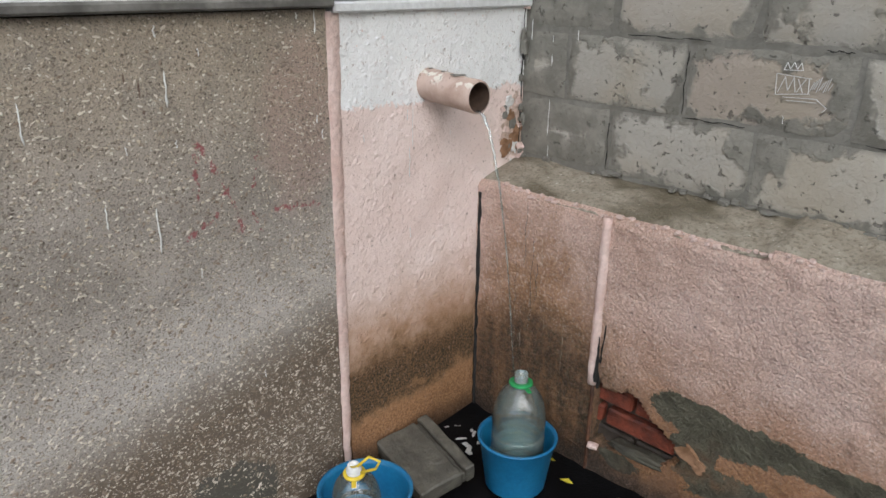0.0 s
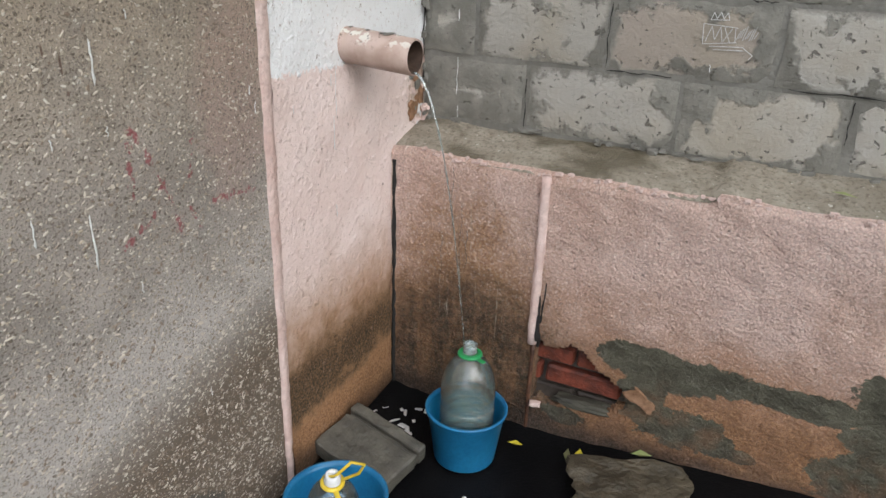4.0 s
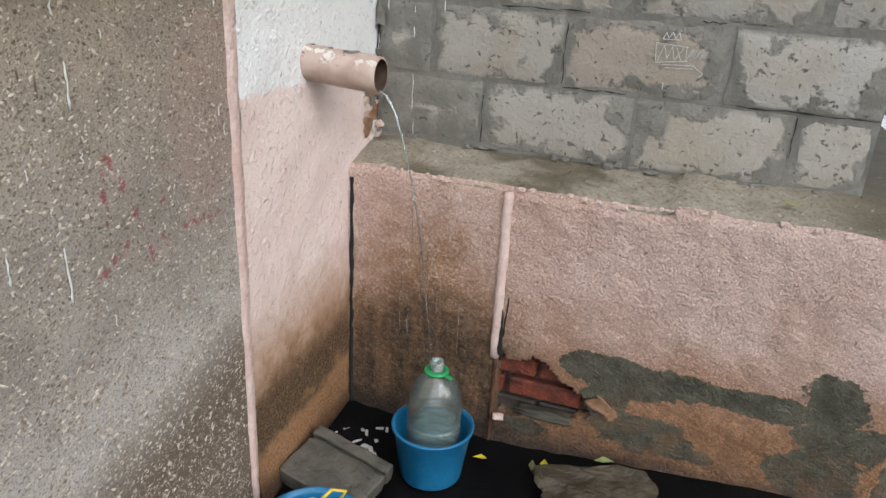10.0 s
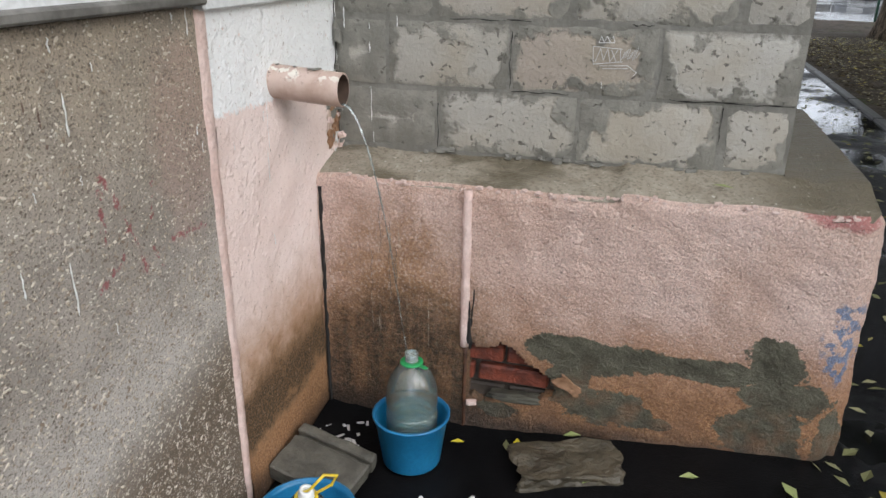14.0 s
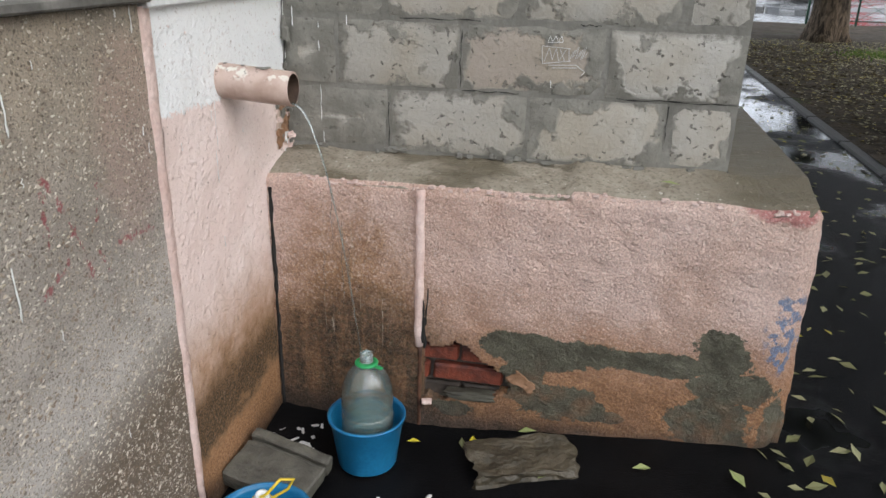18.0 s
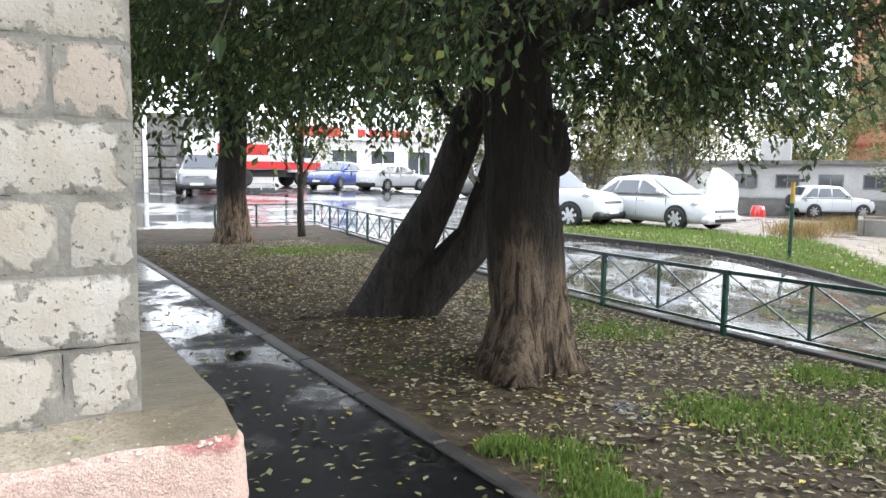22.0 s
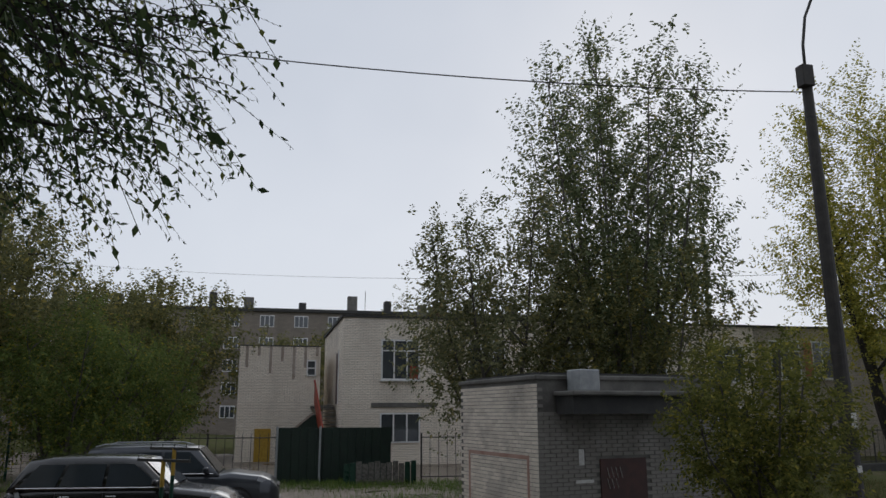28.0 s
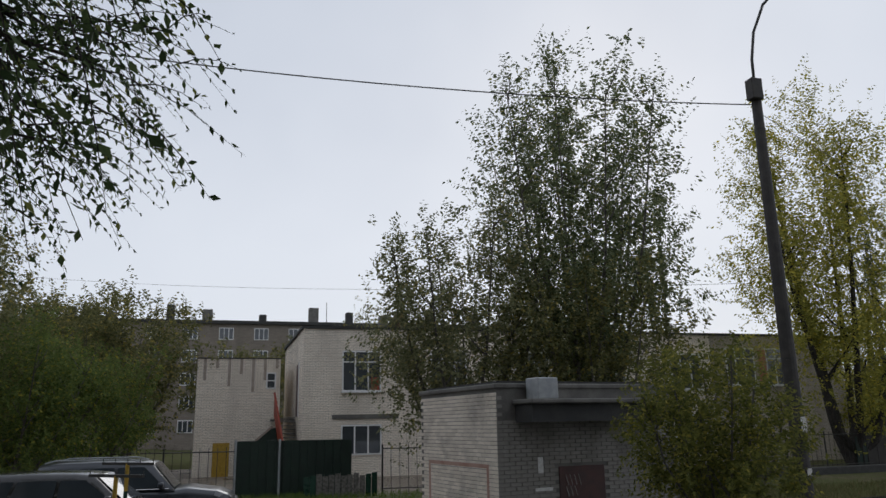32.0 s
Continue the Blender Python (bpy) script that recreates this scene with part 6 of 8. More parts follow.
for spec in (
    ("tall poplar with many fanned stems and thinning grey-green leaves", 22.9, -12.6, 15.9, 4.2, 2.5, POPLAR, 2100, 0.16, 61, 11, 0.95),
    ("poplar beside the tall one, thinner", 25.8, -14.0, 15.0, 2.4, 3.0, POPLAR, 800, 0.16, 62, 5, 0.6),
    ("feathery willow in front of the nursery", 22.8, -8.2, 8.8, 3.3, 1.0, WILLOW, 1500, 0.15, 63, 8, 0.9),
    ("rounded olive-leaved tree behind the hut", 20.8, -11.9, 7.2, 3.6, 0.8, OLIVE, 950, 0.14, 64, 6, 0.8),
    ("tall thin poplar with sparse leaves", 33.5, -37.0, 17.0, 2.0, 5.0, POPLAR, 520, 0.16, 67, 4, 0.6),
    ("far slim poplar over the roofs", 40.0, -27.0, 17.0, 1.7, 4.0, POPLAR, 400, 0.2, 68, 4, 0.5),
    ("golden bush beyond the far fence", 33.0, -43.0, 5.0, 3.5, 0.4, GOLD, 400, 0.2, 85, 6, 0.8),
    ("golden bush beyond the far fence", 24.0, -50.0, 6.0, 4.0, 0.4, GOLD, 400, 0.22, 86, 6, 0.8),
    ("olive tree beyond the far fence", 38.0, -52.0, 6.4, 4.4, 0.6, OLIVE, 500, 0.24, 87, 6, 0.8),
    ("green tree in front of the far flats", 49.0, 6.5, 9.0, 5.0, 1.0, OLIVE, 900, 0.22, 88, 6, 0.8),
    ("green tree in front of the far flats", 58.0, 12.0, 11.0, 5.5, 1.0, OLIVE, 800, 0.25, 89, 6, 0.8),
    ("olive tree beside the low workshop", 27.5, 30.5, 7.0, 3.6, 0.8, OLIVE, 700, 0.18, 93, 6, 0.8),
    ("golden bush by the nursery's end", 34.0, -38.5, 5.0, 3.2, 0.2, GOLD, 450, 0.18, 94, 6, 0.8),
    ("olive tree past the nursery", 41.0, -45.5, 6.0, 4.2, 0.4, OLIVE, 600, 0.22, 95, 6, 0.8),
    ("dark green tree behind the low workshop", 45.0, 29.0, 8.5, 4.6, 0.5, OLIVE, 700, 0.22, 96, 6, 0.8),
    ("dark green tree behind the low workshop", 39.0, 36.0, 9.0, 4.8, 0.5, OLIVE, 700, 0.22, 97, 6, 0.8),
    ("low golden tree in the distance", 26.0, -38.0, 6.2, 3.6, 0.6, GOLD, 500, 0.2, 69, 5, 0.7),
    ("olive-green tree behind the parked cars", 24.5, 8.6, 9.0, 3.6, 1.4, OLIVE, 1300, 0.15, 71, 7, 0.8),
    ("tall yellow-green tree behind the parked cars", 31.0, 9.8, 11.2, 3.4, 2.0, WILLOW, 1000, 0.18, 72, 6, 0.7),
    ("dense green shrub behind the parked cars", 25.2, 5.4, 5.4, 2.7, 0.3, SHRUB, 1300, 0.11, 73, 8, 0.9),
    ("dense bright shrub by the mesh fence", 27.8, 3.9, 5.0, 2.2, 0.3, SHRUB, 1000, 0.11, 74, 8, 0.9),
    ("olive tree beyond the mesh fence", 40.0, 4.4, 9.0, 4.2, 1.2, OLIVE, 1000, 0.2, 75, 6, 0.8),
    ("olive tree beyond the mesh fence", 44.0, 9.5, 9.5, 4.6, 1.2, OLIVE, 1000, 0.22, 76, 6, 0.8),
    ("green tree by the low building", 29.5, 14.2, 7.5, 3.0, 1.2, WILLOW, 800, 0.17, 77, 6, 0.8),
    ("tree behind the nursery annex", 55.0, -2.5, 7.2, 4.6, 1.0, OLIVE, 700, 0.28, 78, 6, 0.8),
    ("bare-topped tree by the far flats", 75.0, -14.0, 15.0, 4.5, 3.0, OLIVE, 200, 0.25, 79, 7, 0.8),
    ("leafy shrub in front of the brick hut", 9.72, -8.02, 3.15, 1.35, 0.2, HUT_SHRUB, 950, 0.075, 81, 9, 0.9),
    ("green trees along the lane", 20.0, 30.0, 8.0, 4.0, 1.5, OLIVE, 700, 0.2, 82, 6, 0.8),
    ("green tree by the lane shop", 27.0, 24.0, 8.5, 3.8, 2.0, WILLOW, 700, 0.2, 83, 6, 0.8),
    ("yellow-green tree by the stone house", 1.2, 26.5, 8.5, 2.6, 3.2, GOLD, 600, 0.15, 84, 5, 0.8),
):
    far_tree(*spec[:10], spec[10], spec[11])
far_tree("yellowing tree with dark forked trunk", 29.0, -29.8, 19.0, 5.2, 1.8, GOLD, 2700, 0.185, 65, 5, 0.95, DARK_BARK, trunk_r=0.36)
side_elm = thing("tree", "dark elm at the roadside with a low bough", "tree", None, "courtyard trees")
eb = Vector((5.1, -10.6, gz(5.1, -10.6) - 0.05))
terrain("tree_bed", "grassy bed round the roadside elm", VERGE, (3.9, -11.8), (6.3, -9.4), 8, 8, 0.02, "verge")
stem("trunk", [eb, eb + Vector((-0.15, 0.3, 2.4)), eb + Vector((-0.35, 1.5, 5.4)), eb + Vector((-0.5, 2.6, 8.0))], [0.3, 0.25, 0.17, 0.10], side_elm, DARK_BARK, 12, 0.06, 10, 0.4)
rng = np.random.default_rng(90)
an, out, gr = clumpy(rng, 1500, (4.5, -9.1, 3.75), (1.1, 1.1, 1.0), 55, 0.2, 0.15)
twig_cloud("crown", side_elm, an, out, 0.4, 12, 0.08, ELM, 91, 0.5, DARK_BARK)
limbs(side_elm, [tuple(g) for g in gr[::8]], [eb + Vector((-0.2, 0.4, 2.6)), eb + Vector((-0.4, 0.7, 4.0))], DARK_BARK, 0.08, 92)


# ---- fences, posts and lamp ----
GREEN_PAINT = plain("green_fence_paint", (0.004, 0.034, 0.021), (0.008, 0.055, 0.034), 8, 0.3, 0.2, 60)
DARK_GREEN = plain("dark_green_sheet", (0.004, 0.016, 0.010), (0.008, 0.026, 0.016), 3, 0.5, 0.3, 30)
YELLOW_PAINT = plain("worn_yellow_paint", (0.34, 0.2, 0.02), (0.5, 0.32, 0.04), 10, 0.5, 0.3, 60)
BLUE_PAINT = plain("worn_blue_paint", (0.03, 0.06, 0.16), (0.05, 0.1, 0.24), 10, 0.5, 0.3, 60)
DARK_IRON = plain("dark_iron", (0.015, 0.014, 0.013), (0.03, 0.027, 0.024), 10, 0.5, 0.3, 60)
OLD_POLE = plain("weathered_pole", (0.024, 0.021, 0.019), (0.055, 0.048, 0.043), 5, 0.7, 0.6, 50)
RUST = plain("rusty_iron", (0.07, 0.04, 0.025), (0.12, 0.07, 0.045), 10, 0.8, 0.5, 60)
GALV = plain("grey_metal", (0.3, 0.32, 0.33), (0.42, 0.43, 0.44), 6, 0.45, 0.2, 60)


def fence_panel(th, a, b, h, material, crosses=2):
    """Posts, two rails and crossed bars between a and b."""
    za, zb = gz(*a), gz(*b)
    P = lambda t, z: Vector((a[0] + (b[0] - a[0]) * t, a[1] + (b[1] - a[1]) * t, za + (zb - za) * t + z))
    bm = bmesh.new()
    square_bar(bm, P(0, -0.1), P(0, h + 0.01), 0.04)
    part("post", bm, material, th)
    for z, w in ((h, 0.034), (0.12, 0.026)):
        bm = bmesh.new()
        square_bar(bm, P(0, z), P(1, z), w)
        part("rail", bm, material, th)
    for i in range(crosses):
        t0, t1 = i / crosses, (i + 1) / crosses
        for z0, z1 in ((0.14, h), (h, 0.14)):
            bm = bmesh.new()
            square_bar(bm, P(t0, z0), P(t1, z1), 0.018, 0.012)
            part("brace", bm, material, th)
        if i:
            bm = bmesh.new()
            square_bar(bm, P(t0, 0.14), P(t0, h), 0.022)
            part("upright", bm, material, th)


lawn_fence = thing("lawn_fence", "low green steel fence with crossed bars round the lawn", "fence")
line = [(1.72, 0.45), (3.58, 1.33), (5.04, 2.38)]
y = 2.38
while y < 17.2:
    y += 1.62
    line.append((fence_x(y), y))
line += [(5.2, 18.4), (4.2, 18.6)]
for a, b in zip(line, line[1:]):
    fence_panel(lawn_fence, a, b, 0.6, GREEN_PAINT, 2)
stub = bmesh.new()
square_bar(stub, (*line[-1], 0), (*line[-1], 0.62), 0.045)
part("post", stub, GREEN_PAINT, lawn_fence)
road_fence = thing("road_fence", "low dark iron fence with crossed bars by the road", "fence")
for i in range(6):
    fence_panel(road_fence, (11.6 - 1.5 * i, -12.6 - 1.15 * i), (11.6 - 1.5 * (i + 1), -12.6 - 1.15 * (i + 1)), 0.75, DARK_IRON, 3)
# simple pale cup in place of the clear-blue vessel caught here
cup = thing("fence_cup", "pale cup standing in for a clear-blue vessel on the fence", "cup", pose(3.62, 1.36, 0.56, 80, 0, 30))
part("cup_shell", lathe([(0.028, 0), (0.036, 0.09), (0.034, 0.09), (0.026, 0.004)], 14), WHITE_CAP, cup, "", True)


def line_post(x, y, h, arm, rz, low_mat, label):
    th = thing("washing_line_post", label, "post", at(x, y, rz), "washing line posts")
    part("lower_shaft", bar((0, 0, -0.1), (0, 0, h * 0.2), 0.038, 10), low_mat, th)
    part("shaft", bar((0, 0, h * 0.2), (0, 0, h * 0.72), 0.037, 10), GREEN_PAINT, th)
    part("upper_shaft", bar((0, 0, h * 0.72), (0, 0, h), 0.037, 10), YELLOW_PAINT, th)
    if arm:
        bm = bmesh.new()
        square_bar(bm, (-arm, 0, h), (arm, 0, h), 0.06, 0.05)
        part("crossarm", bm, DARK_IRON if low_mat is GREEN_PAINT else YELLOW_PAINT, th, "rusty crossarm")
        for i in range(5):
            part("hook", bar((-arm + i * arm / 2, 0, h + 0.02), (-arm + i * arm / 2, 0, h + 0.09), 0.008, 6), DARK_IRON, th)


line_post(12.1, 8.1, 1.5, 0.55, 50, GREEN_PAINT, "washing line post, green with dark crossarm")
line_post(14.45, 5.45, 1.75, 0.62, 50, BLUE_PAINT, "washing line post painted yellow, green and blue")
line_post(13.85, 1.05, 1.6, 0.62, 50, GREEN_PAINT, "washing line post painted yellow and green")
line_post(15.3, 7.1, 1.5, 0, 0, GREEN_PAINT, "plain yellow and green post without crossarm")
line_post(24.8, 6.7, 2.0, 0, 0, GREEN_PAINT, "plain yellow and green post without crossarm")
line_post(15.0, 1.0, 1.75, 0.62, 50, GREEN_PAINT, "washing line post behind the black car")

lamp = thing("street_lamp", "tall dark concrete lamp post with curved arm", "street lamp", at(11.1, -10.85))
part("pole", tube(bmesh.new(), [(0, 0, -0.3), (0, 0, 4.5), (0, 0, 8.95)], [0.155, 0.125, 0.095], 14), OLD_POLE, lamp)
part("arm", tube(bmesh.new(), [(0, 0, 8.8), (0.0, -0.02, 9.5), (-0.05, -0.1, 10.1), (-0.2, -0.3, 10.7), (-0.5, -0.75, 11.2), (-0.9, -1.3, 11.5)], 0.03, 8), DARK_IRON, lamp, "bent steel arm", True)
part("junction_box", boxed((-0.17, -0.06, 8.55), (0.05, 0.2, 9.0), bevel=0.015), OLD_POLE, lamp, "dark box at the pole head")
for z in (1.15, 3.3, 7.9):
    part("strap", lathe([(0.155 - z * 0.006, z), (0.16 - z * 0.006, z), (0.16 - z * 0.006, z + 0.04), (0.155 - z * 0.006, z + 0.04)], 14), DARK_IRON, lamp)
part("notice", boxed((-0.165, -0.07, 1.98), (-0.145, 0.03, 2.25)), DEBRIS, lamp, "torn pale paper notice")
part("notice", boxed((-0.165, -0.06, 1.22), (-0.148, 0.03, 1.34)), DEBRIS, lamp)


def wire(name, a, b, sag, r, label):
    bm = tube(bmesh.new(), [Vector(a).lerp(Vector(b), i / 16) - Vector((0, 0, sag * 4 * (i / 16) * (1 - i / 16))) for i in range(17)], r, 5)
    tagged(part(name, bm, DARK_IRON, None), label, "cable")


wire("cable", (11.1, -10.85, 7.75), (13.6, 4.5, 8.62), 0.28, 0.013, "black overhead cable from the lamp post")
wire("cable", (11.1, -10.85, 7.6), (20.5, -27.0, 9.6), 0.3, 0.008, "thin overhead cable to the next post")
wire("cable", (90.0, 30.0, 19.0), (34.0, -30.0, 9.0), 1.2, 0.012, "thin far overhead wire above the roofs")


# ---- parked cars ----
TYRE = plain("tyre_rubber", (0.012, 0.012, 0.012), (0.02, 0.02, 0.02), 20, 0.8, 0.3, 80)
RIM = plain("alloy_rim", (0.4, 0.4, 0.41), (0.5, 0.5, 0.51), 8, 0.3, 0.05, 60, 0.8)
CAR_GLASS = glazing("car_glass")
BLACK_TRIM = plain("black_trim", (0.012, 0.012, 0.013), (0.02, 0.02, 0.021), 12, 0.5, 0.15)
LAMP_GLASS = glazing("headlamp", (0.22, 0.23, 0.25))
RED_GLASS = glazing("tail_lamp", (0.35, 0.015, 0.015))
CHROME = plain("chrome", (0.6, 0.6, 0.6), (0.7, 0.7, 0.7), 8, 0.15, 0.0, 60, 1.0)
PLATE = plain("plate_white", (0.7, 0.7, 0.7), (0.75, 0.75, 0.75), 8, 0.4, 0.0)
BLACK_CAR, GREY_CAR, WHITE_CAR = paint("black_car_paint", (0.008, 0.008, 0.009)), paint("dark_grey_car_paint", (0.035, 0.04, 0.05), 0.3, 0.3), paint("white_car_paint", (0.54, 0.55, 0.56), 0.3)
SILVER_CAR, BLUE_CAR, RED_TRUCK = paint("silver_car_paint", (0.2, 0.205, 0.215), 0.3, 0.4), paint("blue_car_paint", (0.03, 0.06, 0.28)), paint("red_truck_paint", (0.55, 0.03, 0.03))


def blend(table, x):
    """Smooth steps through a table of rising x and values."""
    for p, q in zip(table, table[1:]):
        if x <= q[0]:
            u = max(0.0, (x - p[0]) / (q[0] - p[0]))
            u = 0.5 * u + 0.5 * u * u * (3 - 2 * u)
            return [a + (b - a) * u for a, b in zip(p[1:], q[1:])]
    return list(table[-1][1:])


def section(x, w, z0, z1):
    """Rounded cross-section of the lower body at station x."""
    h = z1 - z0
    pts = [(w * 0.82, z0), (w * 0.95, z0 + 0.05), (w * 0.985, z0 + 0.25 * h), (w, z0 + 0.5 * h), (w * 0.995, z0 + 0.72 * h), (w * 0.965, z0 + 0.88 * h), (w * 0.92, z1 - 0.02), (w * 0.82, z1), (w * 0.45, z1 + 0.012)]
    return [Vector((x, -a, z)) for a, z in pts] + [Vector((x, a, z)) for a, z in reversed(pts)]


def pane(th, name, corners, out, material, label="", cuts=3):
    """A slightly bowed panel laid just over four corners."""
    c = [Vector(p) for p in corners]
    n = (c[1] - c[0]).cross(c[3] - c[0]).normalized()
    n = n if n.dot(Vector(out)) > 0 else -n
    bm = sheet(lambda u, v: c[0].lerp(c[1], u).lerp(c[3].lerp(c[2], u), v) + n * (0.012 + 0.03 * u * (1 - u)), cuts, cuts)
    part(name, bm, material, th, label, True)


def car(label, m, material, L, W, H, base, belt, hood, bonnet, screen, roof0, roof1, tail, deck, wheel_r=0.34, rails=False, spare=False, trim=True):
    """A parked car along x, front at +x: stations are given from the middle."""
    th = thing("car", label, "car", m, "parked cars")
    w, f = W / 2, L / 2
    g = 0.2 + 0.05 * (wheel_r > 0.33)
    boot = deck < belt + 0.06 and tail > -f + 0.6
    shape = [(-f, 0.74, g + 0.20, deck - 0.22), (-f + 0.06, 0.86, g + 0.06, deck - 0.08), (-f + 0.22, 0.95, g + 0.02, deck - 0.02), (-f + 0.6, 1.0, g, deck if boot else belt), (tail + 0.1 if boot else -f + 0.9, 1.0, g, belt), (0.2, 1.0, g, belt - 0.01), (screen, 1.0, g, belt - 0.03), (bonnet - 0.2, 0.99, g, hood + 0.02), (f - 0.42, 0.945, g, hood - 0.06), (f - 0.2, 0.87, g + 0.02, hood - 0.15), (f - 0.07, 0.76, g + 0.06, hood - 0.25), (f, 0.62, g + 0.14, hood - 0.36)]
    xs = sorted({round(-f + L * i / 22, 3) for i in range(23)} | {round(q[0], 3) for q in shape})
    bm = bmesh.new()
    ring_loft(bm, [section(x, w * k, z0, z1) for x, (k, z0, z1) in ((x, blend(shape, x)) for x in xs)])
    part("body", bm, material, th, "", True)
    # cabin: a painted shell that leans in, with panes laid over its openings
    rear = max(tail - 0.3, -f + 0.12) if not boot else tail
    wb, wt = w * 0.945, w * 0.77
    line = [(rear, belt - 0.02), (roof1, H - 0.05), (roof1 + 0.4, H - 0.008), ((roof0 + roof1) / 2, H), (roof0 - 0.35, H - 0.018), (roof0, H - 0.055), (screen, belt - 0.03)]

    def arch(x, z):
        t = max(0.02, (z - belt + 0.05) / (H - belt + 0.05))
        y = wb + (wt - wb) * t
        r = 0.10 * t
        side = [(wb, belt - 0.06), (wb + (y - wb) * 0.5, belt - 0.06 + (z - belt + 0.06) * 0.5), (y + 0.012, z - r), (y - 0.03, z - r * 0.35), (y - 0.12, z - 0.01 * t), (y * 0.45, z + 0.012 * t)]
        return [Vector((x, -p, q)) for p, q in side] + [Vector((x, p, q)) for p, q in reversed(side)]

    cab = bmesh.new()
    ring_loft(cab, [arch(x, z) for x, z in line])
    part("cabin", cab, material, th, "", True)
    zb, zt = belt + 0.03, H - 0.15
    yb = wb + (wt - wb) * 0.04
    yt = wb + (wt - wb) * 0.86
    pane(th, "windscreen", [(screen - 0.03, -wb * 0.86, belt + 0.02), (screen - 0.03, wb * 0.86, belt + 0.02), (roof0 + 0.03, wt * 0.84, H - 0.08), (roof0 + 0.03, -wt * 0.84, H - 0.08)], (1, 0, 0.6), CAR_GLASS, "dark sloping windscreen")
    pane(th, "rear_window", [(rear + (roof1 - rear) * 0.2, -wb * 0.8, belt + (H - belt) * 0.2), (rear + (roof1 - rear) * 0.2, wb * 0.8, belt + (H - belt) * 0.2), (roof1 - 0.03, wt * 0.8, H - 0.1), (roof1 - 0.03, -wt * 0.8, H - 0.1)], (-1, 0, 0.4), CAR_GLASS)
    fs, rs = (roof0 - screen) * 0.82, (roof1 - rear) * 0.82
    a0, a1 = rear + 0.18 + rs * 0.1, screen - 0.22
    splits = [a0, a0 + (a1 - a0) * (0.2 if boot else 0.27), a0 + (a1 - a0) * 0.60, a1]
    tops = [a0 + rs + 0.06, splits[1] + (0.12 if not boot else 0.2), splits[2] + 0.02, a1 + fs - 0.02]
    for sgn in (-1, 1):
        for i in range(3):
            g0, g1 = 0.035 * (i > 0), 0.035 * (i < 2)
            pane(th, "side_window", [(splits[i] + g0, sgn * yb, zb), (splits[i + 1] - g1, sgn * yb, zb), (max(tops[i + 1] - g1, tops[i] + 0.06), sgn * yt, zt), (tops[i] + g0, sgn * yt, zt)], (0, sgn, 0.2), CAR_GLASS, "dark tinted side window", 2)
        part("window_strip", tube(bmesh.new(), [(a0 - 0.04, sgn * (wb + 0.008), belt + 0.012), ((a0 + a1) / 2, sgn * (wb + 0.012), belt + 0.006), (a1 + 0.1, sgn * (wb + 0.008), belt)], 0.012, 6), CHROME if trim else BLACK_TRIM, th, "bright strip below the windows")
        if rails:
            part("roof_rail", tube(bmesh.new(), [(roof1 + 0.1, sgn * wt * 0.93, H - 0.02), (roof1 + 0.3, sgn * wt * 0.94, H + 0.035), (roof0 - 0.5, sgn * wt * 0.94, H + 0.03), (roof0 - 0.25, sgn * wt * 0.93, H - 0.03)], 0.016, 6), GALV, th)
        part("mirror", boxed((screen - 0.34, sgn * (w + 0.06) - 0.08, belt + 0.03), (screen - 0.22, sgn * (w + 0.06) + 0.08, belt + 0.15), bevel=0.035, seg=2), material, th, "", True)
        part("mirror_stalk", bar((screen - 0.28, sgn * (wb - 0.02), belt + 0.06), (screen - 0.28, sgn * (w + 0.02), belt + 0.07), 0.018, 6), BLACK_TRIM, th)
        for xh in (splits[1] + 0.06, splits[2] + 0.06):
            part("door_handle", boxed((xh, sgn * w * 0.985 - 0.015, belt - 0.17), (xh + 0.19, sgn * w * 0.985 + 0.022, belt - 0.14), bevel=0.008), CHROME if trim else material, th)
        for xd in (splits[1] - 0.02, splits[2], screen - 0.12):
            part("door_seam", boxed((xd, sgn * w * 0.985 - 0.012, g + 0.16), (xd + 0.008, sgn * w * 0.985 + 0.0135, belt - 0.08)), BLACK_TRIM, th)
        if trim:
            part("sill_trim", boxed((-base / 2 + wheel_r + 0.04, sgn * w * 0.95 - 0.05, g - 0.02), (base / 2 - wheel_r - 0.04, sgn * w * 0.95 + 0.055, g + 0.09), bevel=0.025, seg=2), BLACK_TRIM, th, "", True)
        pane(th, "headlight", [(f - 0.50, sgn * w * 0.965, hood - 0.15), (f - 0.10, sgn * w * 0.72, hood - 0.29), (f - 0.14, sgn * w * 0.70, hood - 0.18), (f - 0.46, sgn * w * 0.93, hood - 0.07)], (0.6, sgn, 0.2), LAMP_GLASS, "clear swept headlight", 4)
        pane(th, "tail_light", [(-f + 0.42, sgn * w * 0.995, deck - 0.20), (-f + 0.07, sgn * w * 0.80, deck - 0.26), (-f + 0.09, sgn * w * 0.78, deck - 0.09), (-f + 0.36, sgn * w * 0.955, deck - 0.06)], (-0.6, sgn, 0.1), RED_GLASS if not trim else LAMP_GLASS, "wrapped tail light", 4)
        for xw in (-base / 2, base / 2):
            # no opening is cut: a flat dark disc paints the arch's shaded gap
            well = lathe([(0.001, 0), (wheel_r + 0.03, 0.0), (wheel_r + 0.03, 0.03), (0.001, 0.034)], 28)
            bmesh.ops.transform(well, matrix=pose(xw, sgn * (w - 0.024), wheel_r + 0.015, -90 * sgn, 0, 0), verts=well.verts)
            for v in well.verts:
                v.co.z = max(v.co.z, g + 0.01)
            part("arch_gap_disc", well, TYRE, th, "dark disc for the shaded gap of the wheel arch")
            wh = thing("wheel", "", "")
            wh.parent, wh.location = th, (xw, sgn * (w - 0.09), wheel_r)
            wh.rotation_euler = (radians(-90 * sgn), 0, 0)
